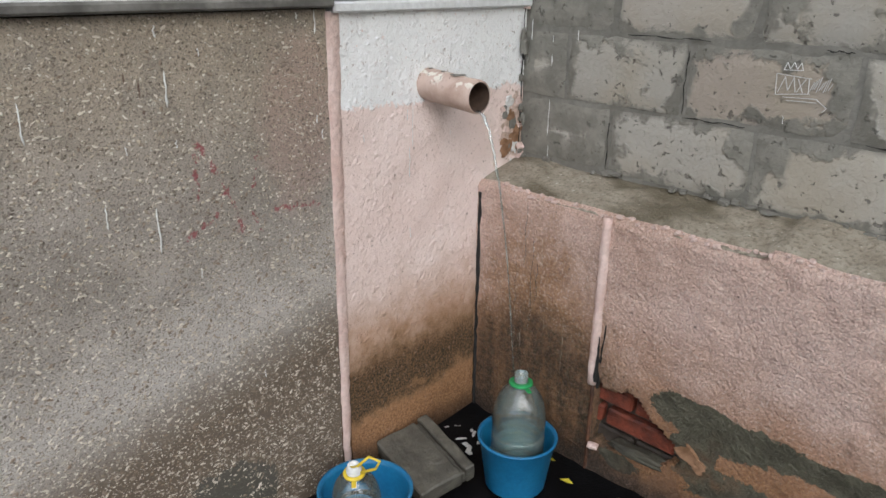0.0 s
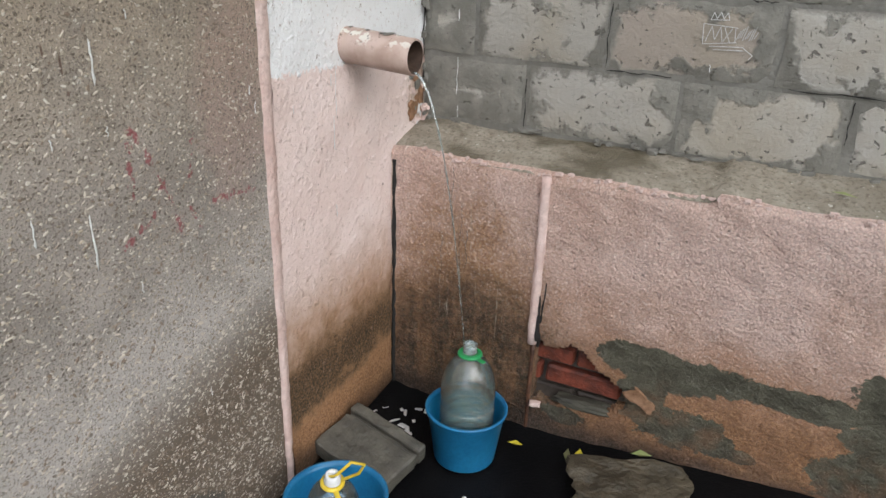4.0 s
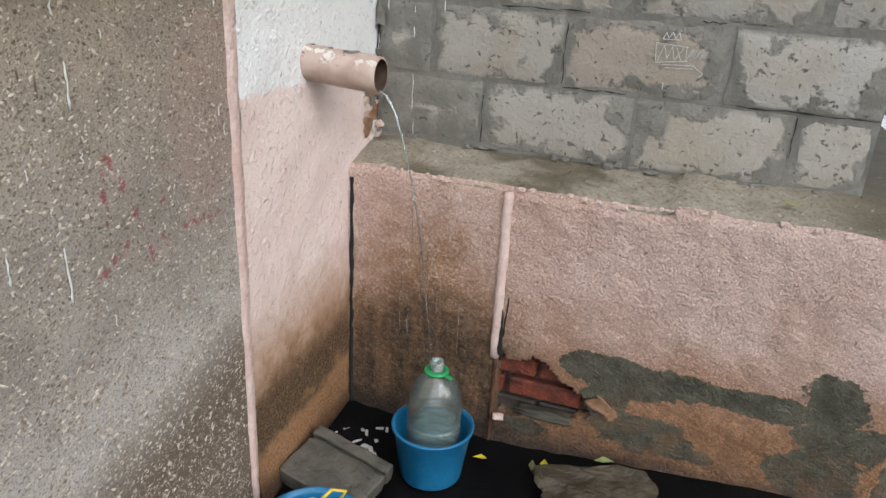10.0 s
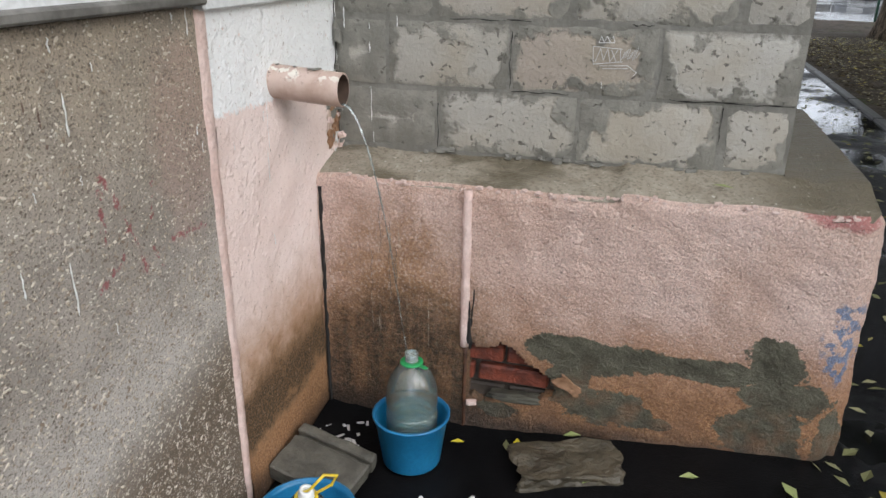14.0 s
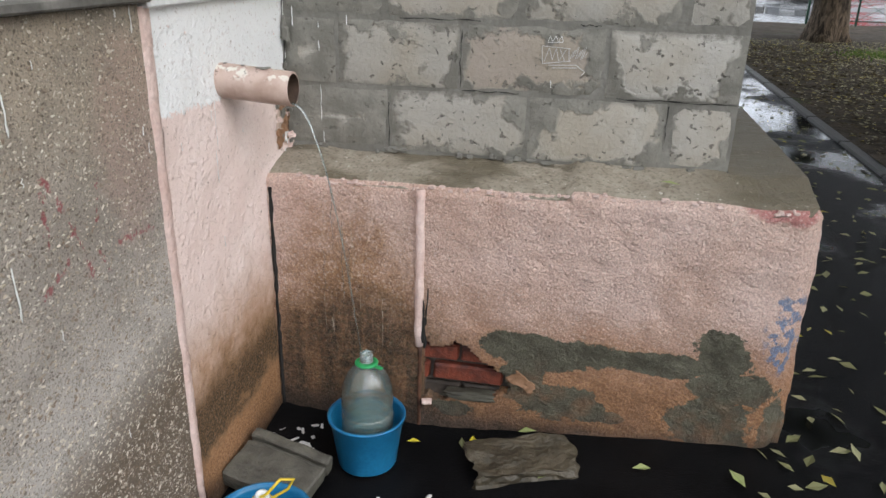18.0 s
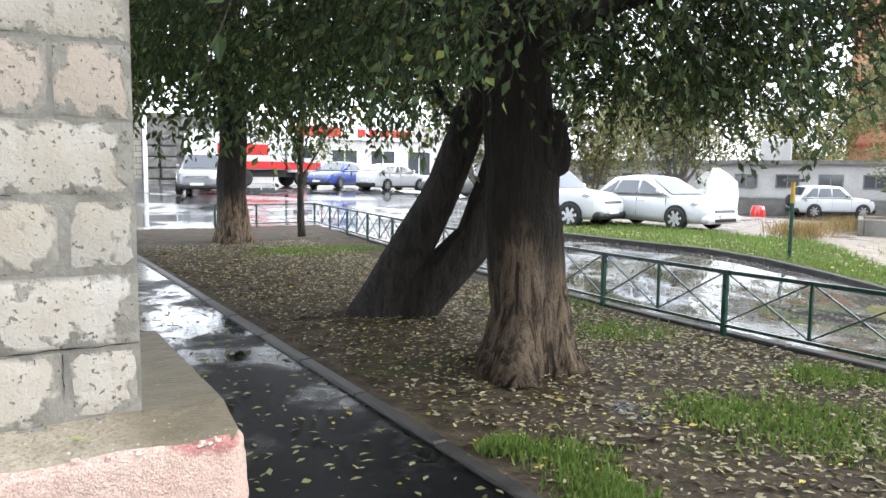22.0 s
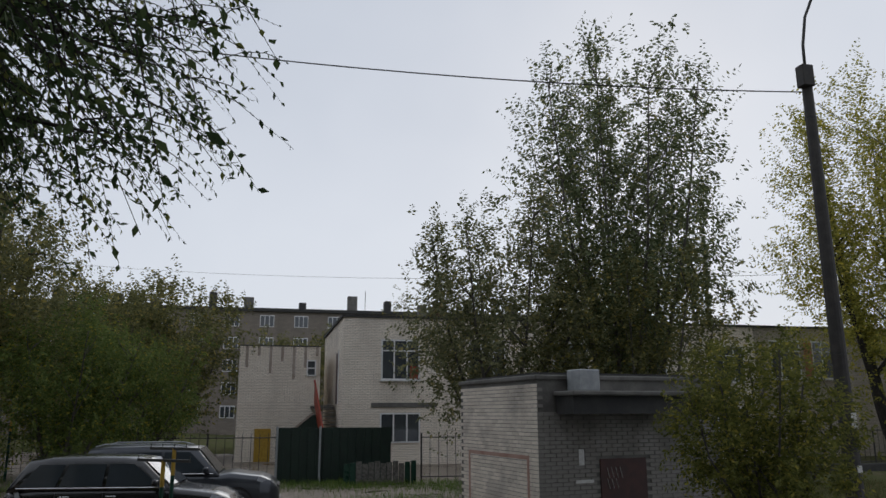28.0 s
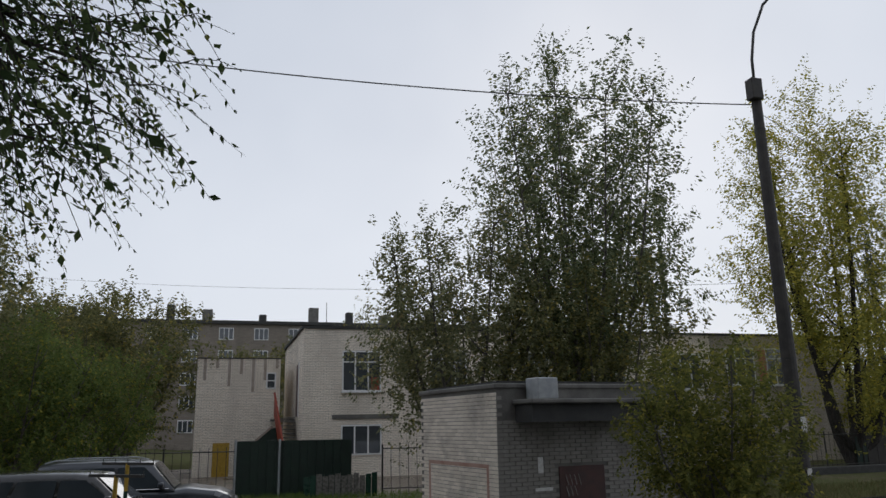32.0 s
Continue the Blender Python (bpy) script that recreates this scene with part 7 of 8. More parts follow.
            part("tyre", lathe([(wheel_r * 0.66, -0.1), (wheel_r * 0.95, -0.1), (wheel_r, -0.06), (wheel_r, 0.07), (wheel_r * 0.95, 0.112), (wheel_r * 0.68, 0.116)], 28, cap=False), TYRE, wh, "", True)
            part("rim", lathe([(wheel_r * 0.70, 0.114), (wheel_r * 0.64, 0.112), (wheel_r * 0.60, 0.102), (0.04, 0.102), (0.001, 0.104)], 28, cap=False), BLACK_TRIM, wh, "", True)
            sp = bmesh.new()
            star = [(wheel_r * (0.67 if i % 4 < 2 else 0.34), 2 * math.pi * (i + (0.25 if i % 2 else -0.25) * (1 if i % 4 < 2 else 0)) / 28) for i in range(28)]
            ring_loft(sp, [[(r * math.cos(q), r * math.sin(q), z) for r, q in star] for z in (0.10, 0.118)])
            part("wheel_disc", sp, RIM, wh, "silver alloy spokes")
    part("front_bumper", boxed((f - 0.30, -w * 0.86, g + 0.0), (f + 0.015, w * 0.86, g + 0.24), bevel=0.11, seg=4), BLACK_TRIM if trim else material, th, "", True)
    part("lower_intake", boxed((f - 0.1, -w * 0.55, g + 0.05), (f + 0.022, w * 0.55, g + 0.15), bevel=0.02), BLACK_TRIM, th)
    part("grille", boxed((f - 0.16, -w * 0.5, hood - 0.36), (f + 0.004, w * 0.5, hood - 0.27), bevel=0.03), BLACK_TRIM, th)
    part("grille_bar", boxed((f - 0.1, -w * 0.48, hood - 0.325), (f + 0.010, w * 0.48, hood - 0.31), bevel=0.004), CHROME, th)
    part("rear_bumper", boxed((-f - 0.03, -w * 0.84, g + 0.04), (-f + 0.2, w * 0.84, g + 0.27), bevel=0.08, seg=3), BLACK_TRIM if trim else material, th, "", True)
    part("number_plate", boxed((f + 0.016, -0.26, g + 0.16), (f + 0.026, 0.26, g + 0.26)), PLATE, th, "blank white plate")
    part("number_plate", boxed((-f - 0.042, -0.26, g + 0.3), (-f - 0.03, 0.26, g + 0.41)), PLATE, th, "blank white plate")
    if spare:
        sw = lathe([(0.3, 0), (0.32, 0.03), (0.32, 0.15), (0.29, 0.18), (0.001, 0.18)], 24)
        bmesh.ops.transform(sw, matrix=pose(-f - 0.0, 0, 0.85, 0, -90, 0), verts=sw.verts)
        part("spare_wheel", sw, TYRE, th, "spare wheel on the tailgate", True)
    return th


def heading(x, y):
    return math.degrees(math.atan2(y, x))


hd = heading(-0.31, -2.62)
car("black station car with tinted windows parked on mud", at(16.25, 1.88, hd), BLACK_CAR, 4.36, 1.80, 1.60, 2.55, 1.02, 0.95, 1.28, 0.95, 0.32, -1.75, -2.2, 1.03, 0.345)
car("dark grey off-road car parked behind the black one", at(18.55, 1.15, hd + 4), GREY_CAR, 4.5, 1.81, 1.70, 2.64, 1.08, 1.06, 1.35, 0.92, 0.4, -1.9, -2.1, 1.10, 0.37, True, True)
car("white sedan parked on the grass bank", at(15.58, 14.63, heading(0.09, -1)), WHITE_CAR, 4.45, 1.75, 1.46, 2.6, 0.93, 0.84, 1.35, 1.1, 0.25, -0.95, -1.55, 0.98, 0.32, False, False, False)
car("white off-road car beside the sedan", at(13.19, 16.55, heading(0.3, -0.95)), WHITE_CAR, 4.3, 1.76, 1.66, 2.6, 1.05, 1.02, 1.3, 0.9, 0.3, -1.65, -1.95, 1.06, 0.35, True)
car("small white off-roader with spare wheel by the low building", at(36.2, 22.0, heading(0.85, -0.52)), WHITE_CAR, 4.0, 1.7, 1.64, 2.45, 1.02, 1.0, 1.2, 0.75, 0.2, -1.5, -1.8, 1.04, 0.34, False, True)
car("silver off-road car at the end of the lane", at(7.1, 31.9, heading(-0.35, -0.94)), SILVER_CAR, 4.5, 1.8, 1.72, 2.65, 1.08, 1.05, 1.35, 0.92, 0.35, -1.75, -2.05, 1.08, 0.36, True)
car("blue saloon in the lane", at(15.2, 36.6, heading(-0.8, -0.6)), BLUE_CAR, 4.2, 1.68, 1.42, 2.45, 0.95, 0.9, 1.3, 0.95, 0.25, -0.9, -1.4, 0.98, 0.31)
car("white hatchback in the lane", at(17.6, 34.9, heading(0.9, 0.3)), WHITE_CAR, 4.1, 1.66, 1.42, 2.45, 0.95, 0.9, 1.3, 0.95, 0.25, -1.2, -1.75, 0.98, 0.31)
car("silver saloon in the lane", at(20.6, 33.0, heading(0.9, 0.2)), SILVER_CAR, 4.3, 1.7, 1.45, 2.5, 0.96, 0.91, 1.3, 0.95, 0.25, -0.95, -1.45, 1.0, 0.32)

truck = thing("fire_truck", "red and white fire truck standing in the lane", "truck", at(12.2, 41.5, heading(1, 0.1)))
part("body", boxed((-3.6, -1.2, 0.95), (1.3, 1.2, 2.9), bevel=0.06), WHITE_CAR, truck)
part("red_band", boxed((-3.62, -1.215, 1.0), (1.32, 1.215, 1.42), bevel=0.02), RED_TRUCK, truck, "red band")
part("red_panel", boxed((-2.6, -1.218, 1.75), (0.3, 1.218, 2.35), bevel=0.02), RED_TRUCK, truck, "red panel")
part("cab", boxed((1.45, -1.2, 0.8), (3.5, 1.2, 2.75), bevel=0.14, seg=2), WHITE_CAR, truck)
part("cab_band", boxed((1.44, -1.212, 0.95), (3.52, 1.212, 1.4), bevel=0.02), RED_TRUCK, truck)
part("side_window", boxed((1.8, -1.222, 1.65), (3.0, 1.222, 2.35)), CAR_GLASS, truck)
part("windscreen", boxed((3.48, -1.0, 1.6), (3.53, 1.0, 2.4)), CAR_GLASS, truck)
part("chassis", boxed((-3.5, -0.9, 0.55), (3.3, 0.9, 0.95)), BLACK_TRIM, truck)
part("ladder", boxed((-3.4, -0.5, 2.95), (1.8, 0.5, 3.12), bevel=0.02), RIM, truck)
for xw in (-2.4, -1.1, 2.4):
    for s in (-1, 1):
        wh = lathe([(0.001, -0.14), (0.4, -0.14), (0.5, -0.08), (0.5, 0.08), (0.4, 0.14), (0.26, 0.1), (0.001, 0.12)], 24)
        bmesh.ops.transform(wh, matrix=pose(xw, s * 1.05, 0.5, -90 * s, 0, 0), verts=wh.verts)
        part("wheel", wh, TYRE, truck, "", True)


# ---- buildings ----
def make_brick(name, a, b, joint, sx=1.0, dirt=0.3, rot=False):
    """Courses of brick for walls that stay far off."""
    k = Nodes(name, 0.85)
    sep = k.n.new("ShaderNodeSeparateXYZ")
    k.l.new(k.co, sep.inputs[0])
    comb = k.n.new("ShaderNodeCombineXYZ")
    k.l.new(k.math("ADD", sep.outputs[0], sep.outputs[1]), comb.inputs[0])
    k.l.new(sep.outputs[2], comb.inputs[1])
    t = k.n.new("ShaderNodeTexBrick")
    k.l.new(comb.outputs[0], t.inputs["Vector"])
    for key, v in (("Scale", 1.0), ("Brick Width", 0.26 * sx), ("Row Height", 0.078 * sx), ("Mortar Size", 0.008 * sx), ("Mortar Smooth", 0.2), ("Bias", 0.0)):
        t.inputs[key].default_value = v
    for key, v in (("Color1", a), ("Color2", b), ("Mortar", joint)):
        t.inputs[key].default_value = (*v, 1)
    stain = k.noise(0.5, 6, 0.6, stretch=(1, 1, 0.35))
    col = k.mix(k.ramp(stain, 0.42, 0.7, 0, dirt), t.outputs["Color"], tuple(v * 0.45 for v in a))
    k.bump(t.outputs["Fac"], 0.6, -0.01)
    return k.done(col)


WHITE_BRICK = make_brick("white_silicate_brick", (0.78, 0.69, 0.58), (0.86, 0.78, 0.675), (0.27, 0.24, 0.20), 1.0, 0.4)
TOWER_BRICK = make_brick("orange_red_brick", (0.33, 0.12, 0.07), (0.40, 0.16, 0.095), (0.26, 0.16, 0.11), 1.0, 0.45)
FLATS = make_brick("brown_grey_brick", (0.2, 0.17, 0.14), (0.25, 0.215, 0.18), (0.16, 0.14, 0.12), 2.0, 0.4)
END_BRICK = make_brick("darker_pale_brick", (0.40, 0.35, 0.29), (0.48, 0.425, 0.36), (0.17, 0.15, 0.125), 1.0, 0.6)
BEIGE = plain("beige_render", (0.58, 0.50, 0.38), (0.68, 0.60, 0.48), 0.6, 0.85, 0.2, 12)
PALE_RENDER = plain("dirty_white_render", (0.36, 0.35, 0.335), (0.48, 0.47, 0.45), 0.5, 0.85, 0.3, 10)
STONE = make_brick("beige_stone_blocks", (0.26, 0.235, 0.195), (0.31, 0.285, 0.24), (0.15, 0.135, 0.11), 3.2, 0.3)
TAR = plain("tar_roof", (0.03, 0.03, 0.03), (0.06, 0.058, 0.055), 3, 0.8, 0.4, 30)
CONCRETE = plain("dark_damp_concrete", (0.11, 0.105, 0.095), (0.19, 0.18, 0.165), 2.5, 0.8, 0.5, 30)
PANE = glazing("window_pane", (0.035, 0.04, 0.045))
RUST_STREAK = plain("rust_streak", (0.30, 0.235, 0.19), (0.42, 0.36, 0.31), 3, 0.85, 0.2, 20)
WFRAME = plain("white_window_frame", (0.7, 0.7, 0.69), (0.78, 0.78, 0.77), 6, 0.5, 0.05)
RED_RAIL = plain("red_rail", (0.27, 0.035, 0.02), (0.36, 0.065, 0.03), 6, 0.5, 0.2)
DOOR_BROWN = plain("dark_red_door", (0.05, 0.022, 0.018), (0.085, 0.035, 0.03), 5, 0.6, 0.3)


def window(parent, m, w, h, cols=2, bar_at=0.72, frame_mat=None, sill=True, curtain=None):
    """A framed window on a wall whose outside is -x."""
    th = thing("window", "", "")
    th.parent = parent
    th.matrix_local = m
    fm = frame_mat or WFRAME
    bm = bmesh.new()
    t = 0.07
    for lo, hi in (((-0.03, -w / 2, 0), (0.05, -w / 2 + t, h)), ((-0.03, w / 2 - t, 0), (0.05, w / 2, h)), ((-0.03, -w / 2 + t, 0), (0.05, w / 2 - t, t)), ((-0.03, -w / 2 + t, h - t), (0.05, w / 2 - t, h))):
        box(bm, lo, hi)
    part("window_frame", bm, fm, th)
    for i in range(1, cols):
        part("mullion", boxed((-0.028, -w / 2 + w * i / cols - 0.035, t), (0.04, -w / 2 + w * i / cols + 0.035, h - t)), fm, th)
    if bar_at:
        part("transom", boxed((-0.027, -w / 2 + t, h * bar_at - 0.03), (0.04, w / 2 - t, h * bar_at + 0.03)), fm, th)
    for i in range(cols):
        part("pane", boxed((0.0, -w / 2 + w * i / cols + 0.03, t), (0.012, -w / 2 + w * (i + 1) / cols - 0.03, h - t)), PANE, th)
    if curtain:
        part("curtain", boxed((-0.008, -w / 2 + 0.1, t), (-0.003, -w / 2 + 0.1 + w * 0.2, h * 0.34)), curtain, th, "red thing on the sill inside")
    if sill:
        part("sill", boxed((-0.12, -w / 2 - 0.05, -0.06), (0.02, w / 2 + 0.05, 0.0)), fm, th)
    return th


nursery = thing("nursery_building", "two-storey white brick nursery with flat roof", "building")
gn = -0.9
part("wall", boxed((35.3, -26.9, gn), (46, -4.3, 6.1)), WHITE_BRICK, nursery)
part("end_wall", boxed((35.3, -36, gn), (46, -26.9, 6.1)), END_BRICK, nursery, "darker pale brick end of the building")
part("roof", boxed((35.22, -36.08, 6.1), (46.1, -4.2, 6.22)), TAR, nursery, "dark roof edge")
for yc, z, h, col in ((-7.1, 3.1, 1.95, RED_RAIL), (-7.1, 0.15, 1.4, None), (-11.5, 3.1, 1.95, None), (-11.5, 0.15, 1.4, None), (-16.0, 3.1, 1.95, None), (-20.5, 3.1, 1.95, None), (-25.2, 3.1, 1.95, None), (-28.8, 3.3, 2.1, None), (-31.5, 3.3, 2.1, None), (-16.0, 0.25, 1.5, None), (-25.2, 0.25, 1.5, None)):
    window(nursery, pose(35.27, yc, z), 1.95 if z < 1 else 1.9, h, 3, 0.72 if z > 1 else 0, None, z > 1, col)
part("lintel", boxed((35.24, -8.9, 1.82), (35.32, -5.7, 2.02)), CONCRETE, nursery, "concrete lintel")
part("side_door", boxed((37.2, -4.32, 2.0), (38.3, -4.27, 4.55)), DOOR_BROWN, nursery, "dark narrow side door")
part("door_frame", boxed((37.1, -4.305, 2.0), (37.2, -4.255, 4.65)), WFRAME, nursery)
part("wall_panel", boxed((35.26, -30.6, 3.35), (35.31, -30.05, 5.3)), TOWER_BRICK, nursery, "red-brown panel between the windows")
for i, (yy, hh) in enumerate(((-9.0, 0.9), (-9.9, 1.1), (-11.2, 0.6), (-15.5, 0.7), (-20.2, 0.9))):
    part("chimney", boxed((38, yy, 6.3), (38.5, yy + 0.45, 6.3 + hh), bevel=0.03), RUST if i % 2 else CONCRETE, nursery, "stubby roof vent")
annex = thing("nursery_annex", "lower windowless white brick wing with rust streaks", "building")
part("wall", boxed((39.6, -3.57, gn), (46, 0.6, 5.0)), WHITE_BRICK, annex)
part("roof", boxed((39.57, -3.59, 5.0), (46.1, 0.63, 5.05)), TAR, annex)
for i in range(7):
    part("rust_streak", boxed((39.585, -3.45 + i * 0.6, 5.0 - 0.5 - 0.3 * (i * 2 % 5)), (39.594, -3.31 + i * 0.6, 4.99)), RUST_STREAK, annex, "rust streak below the roof")
stairs = thing("fire_stair", "outside steel stair with red handrail", "stair")
for i in range(14):
    part("tread", boxed((36.2 + i * 0.16, -4.24, gn + 0.35 + i * 0.19), (36.45 + i * 0.16, -3.66 + i * 0.025, gn + 0.40 + i * 0.19), bevel=0.01), CONCRETE, stairs)
rail_panel = bmesh.new()
ring_loft(rail_panel, [[Vector((x, yc + dy, z + d)) for dy, d in ((-0.03, 0.0), (0.03, 0.0), (0.03, 0.95), (-0.03, 0.95))] for x, yc, z in ((36.2, -3.59, gn + 0.35), (38.4, -3.24, gn + 3.0))])
part("rail_panel", rail_panel, RED_RAIL, stairs, "solid red sheet under the handrail")
handrail = bmesh.new()
square_bar(handrail, (36.1, -3.59, gn + 1.3), (38.5, -3.22, gn + 4.1), 0.09, 0.07)
part("handrail", handrail, RED_RAIL, stairs)
part("newel", bar((36.15, -3.59, gn), (36.15, -3.59, gn + 1.45), 0.04, 8), RED_RAIL, stairs)
wall_rail = bmesh.new()
square_bar(wall_rail, (35.2, -5.6, gn + 1.6), (35.9, -4.4, gn + 2.2), 0.03, 0.03)
part("wall_rail", wall_rail, RUST, stairs, "rusty pipe rail")
part("landing", boxed((38.3, -4.25, gn + 2.7), (39.5, -3.1, gn + 2.8)), CONCRETE, stairs)
shed = thing("stair_porch", "low dark gabled porch by the annex", "porch")
bm = bmesh.new()
ring_loft(bm, [[Vector((x, -3.5, gn)), Vector((x, -1.9, gn)), Vector((x, -1.9, gn + 1.35)), Vector((x, -3.1, gn + 2.35)), Vector((x, -3.5, gn + 2.4))] for x in (38.0, 39.4)])
part("porch_hood", bm, DARK_GREEN, shed)
edge_board = bmesh.new()
square_bar(edge_board, (37.96, -1.7, gn + 1.25), (37.96, -3.15, gn + 2.45), 0.06, 0.1)
part("edge_board", edge_board, RUST_STREAK, shed, "pale board along the sloping roof")
board = thing("yellow_board", "faded yellow board leaning on the annex wall", "board")
part("board_face", boxed((39.5, -1.15, gn), (39.56, -0.34, 0.78), bevel=0.01), YELLOW_PAINT, board)
window(annex, pose(39.57, -3.1, 3.45), 0.5, 0.85, 1, 0.5, None, False)

FADED_RED = plain("faded_red_paint", (0.36, 0.20, 0.15), (0.48, 0.31, 0.25), 5, 0.85, 0.3, 40)
hut = thing("brick_hut", "small white brick hut with concrete canopy, graffiti door", "building")
hut.matrix_world = Matrix.Translation((0.02, -0.22, 0)) @ Matrix.Translation((13.15, -5.5, 0)) @ Matrix.Rotation(radians(9), 4, "Z") @ Matrix.Translation((-13.15, 5.5, 0))
hx0, hx1, hy0, hy1, hz = 13.15, 16.75, -9.9, -5.5, 2.27
part("wall", boxed((hx0 + 0.012, hy0, gn - 0.1), (hx1, hy1 - 0.012, hz - 0.1)), CONCRETE, hut, "mortar core")
part("parapet", boxed((hx0 - 0.03, hy0, hz - 0.1), (hx1 + 0.05, hy1 + 0.04, hz), bevel=0.02), CONCRETE, hut, "tarred roof edge")
part("roof_skin", boxed((hx0 + 0.1, hy0 + 0.1, hz), (hx1 - 0.1, hy1 - 0.1, hz + 0.05)), TAR, hut)
part("canopy", boxed((hx0 - 0.75, hy0 + 0.2, 1.86), (hx0 - 0.005, hy1 - 0.35, 1.95), bevel=0.02), CONCRETE, hut, "projecting concrete canopy")
part("canopy_beam", boxed((hx0 - 0.62, hy0 + 0.25, 1.52), (hx0 - 0.004, hy1 - 0.42, 1.86)), TAR, hut, "dark canopy edge")
part("vent_box", boxed((hx0 - 0.5, -6.62, 1.95), (hx0 - 0.05, -6.15, 2.36), bevel=0.02), GALV, hut, "grey metal box on the canopy")
door = part("door", boxed((hx0 - 0.03, -7.95, gn), (hx0 - 0.004, -6.85, 0.66), bevel=0.01), DOOR_BROWN, hut, "dark red metal door with pale scrawl")
for i in range(7):
    tag_bm = bmesh.new()
    square_bar(tag_bm, (hx0 - 0.034, -7.0 - 0.1 * (i % 4), 0.5 - 0.22 * (i // 4)), (hx0 - 0.034, -7.05 - 0.1 * (i % 4), 0.3 - 0.2 * (i // 4)), 0.02, 0.004)
    part("scrawl_stroke", tag_bm, DEBRIS, door)
for z, x0, x1 in ((0.66, hx0 + 0.35, hx1 - 0.45), (-0.72, hx0 + 0.35, hx1 - 0.45)):
    part("red_course", boxed((x0, hy1 - 0.005, z), (x1, hy1 + 0.016, z + 0.075)), FADED_RED, hut, "painted red brick frame")
for x0 in (hx0 + 0.35, hx1 - 0.54):
    part("red_course", boxed((x0, hy1 - 0.005, -0.645), (x0 + 0.09, hy1 + 0.016, 0.66)), FADED_RED, hut)
for yy, zz, w, h in ((-6.5, 0.55, 0.12, 0.3), (-6.7, 0.22, 0.4, 0.06), (-6.2, -0.3, 0.25, 0.05)):
    part("paint_daub", boxed((hx0 - 0.017, yy, zz), (hx0 - 0.003, yy + w, zz + h)), DEBRIS, hut, "white paint daub")
HUT_BRICK = Nodes("hut_brick", 0.85)
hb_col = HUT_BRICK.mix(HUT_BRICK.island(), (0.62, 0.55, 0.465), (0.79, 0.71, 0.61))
hb_col = HUT_BRICK.mix(HUT_BRICK.ramp(HUT_BRICK.noise(1.2, 6), 0.45, 0.7, 0, 0.5), hb_col, (0.22, 0.2, 0.175))
HUT_BRICK.bump(HUT_BRICK.noise(60, 3), 0.3, 0.004)
HUT_BRICK = HUT_BRICK.done(hb_col)
brick_one = boxed((0, -0.012, 0), (0.245, 0.012, 0.067), bevel=0.004)
hut_mesh = bpy.data.meshes.new("brick")
brick_one.to_mesh(hut_mesh)
shaded_mesh = hut_mesh.copy()
# front-face bricks: dirt, and the face's shade put into the colour
SHADED_BRICK = plain("shaded_grey_brick", (0.22, 0.205, 0.185), (0.36, 0.34, 0.31), 1.4, 0.9, 0.4, 60)
bv, bf = np.array([v.co[:] for v in brick_one.verts]), [[v.index for v in f.verts] for f in brick_one.faces]
brick_one.free()
spots = []
for r in range(int((hz - 0.1 - gn) / 0.077)):
    z = gn + r * 0.077
    o = 0.128 * (r % 2)
    spots += [(hx0 + o + i * 0.256, hy1 - 0.0, z, 0) for i in range(14) if hx0 + o + i * 0.256 + 0.25 < hx1]
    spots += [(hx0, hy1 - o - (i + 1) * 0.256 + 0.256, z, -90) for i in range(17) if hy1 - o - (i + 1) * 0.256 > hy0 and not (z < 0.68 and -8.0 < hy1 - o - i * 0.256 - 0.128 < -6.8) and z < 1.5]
for r in range(1, int((hz - 0.1 - gn) / 0.077), 2):
    z = gn + r * 0.077
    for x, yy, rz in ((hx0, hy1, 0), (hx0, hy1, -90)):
        b = link("brick", shaded_mesh if rz else hut_mesh, SHADED_BRICK if rz else HUT_BRICK, hut)
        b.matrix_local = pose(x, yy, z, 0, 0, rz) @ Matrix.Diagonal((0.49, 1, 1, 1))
spots.sort(key=lambda q: q[3])
for x, yy, z, rz in spots[:260]:
    b = link("brick", shaded_mesh if rz else hut_mesh, SHADED_BRICK if rz else HUT_BRICK, hut)
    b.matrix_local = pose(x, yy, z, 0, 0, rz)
for turn, mat, words in ((0, HUT_BRICK, "white brick courses"), (-90, SHADED_BRICK, "grey brick courses with shade and dirt in the colour")):
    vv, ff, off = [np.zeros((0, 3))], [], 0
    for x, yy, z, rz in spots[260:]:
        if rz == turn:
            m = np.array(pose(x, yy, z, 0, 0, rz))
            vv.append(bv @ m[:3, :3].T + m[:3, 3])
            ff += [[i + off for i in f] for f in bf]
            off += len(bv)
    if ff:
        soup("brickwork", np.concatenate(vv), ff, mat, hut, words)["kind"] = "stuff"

sheet_fence = thing("sheet_fence", "dark green corrugated metal fence by the nursery", "fence")
for i in range(14):
    t0, t1 = i / 14, (i + 1) / 14
    a, b = Vector((27.2, -1.2, 0)), Vector((26.35, -5.1, 0))
    p, q = a.lerp(b, t0), a.lerp(b, t1)
    bm = bmesh.new()
    square_bar(bm, p.lerp(q, 0.5) + Vector((0.02 * (i % 2), 0, gn)), p.lerp(q, 0.5) + Vector((0.02 * (i % 2), 0, gn + 1.95)), 0.04, 0.37)
    part("sheet", bm, DARK_GREEN, sheet_fence)
for t in (0.0, 0.38):
    p = Vector((27.2, -1.2, 0)).lerp(Vector((26.35, -5.1, 0)), t)
    part("post", bar(p + Vector((-0.08, 0, gn)), p + Vector((-0.08, 0, gn + 2.0)), 0.04, 8), GALV, sheet_fence)
low_fence = thing("slat_fence", "short weathered grey-green slat fence", "fence")
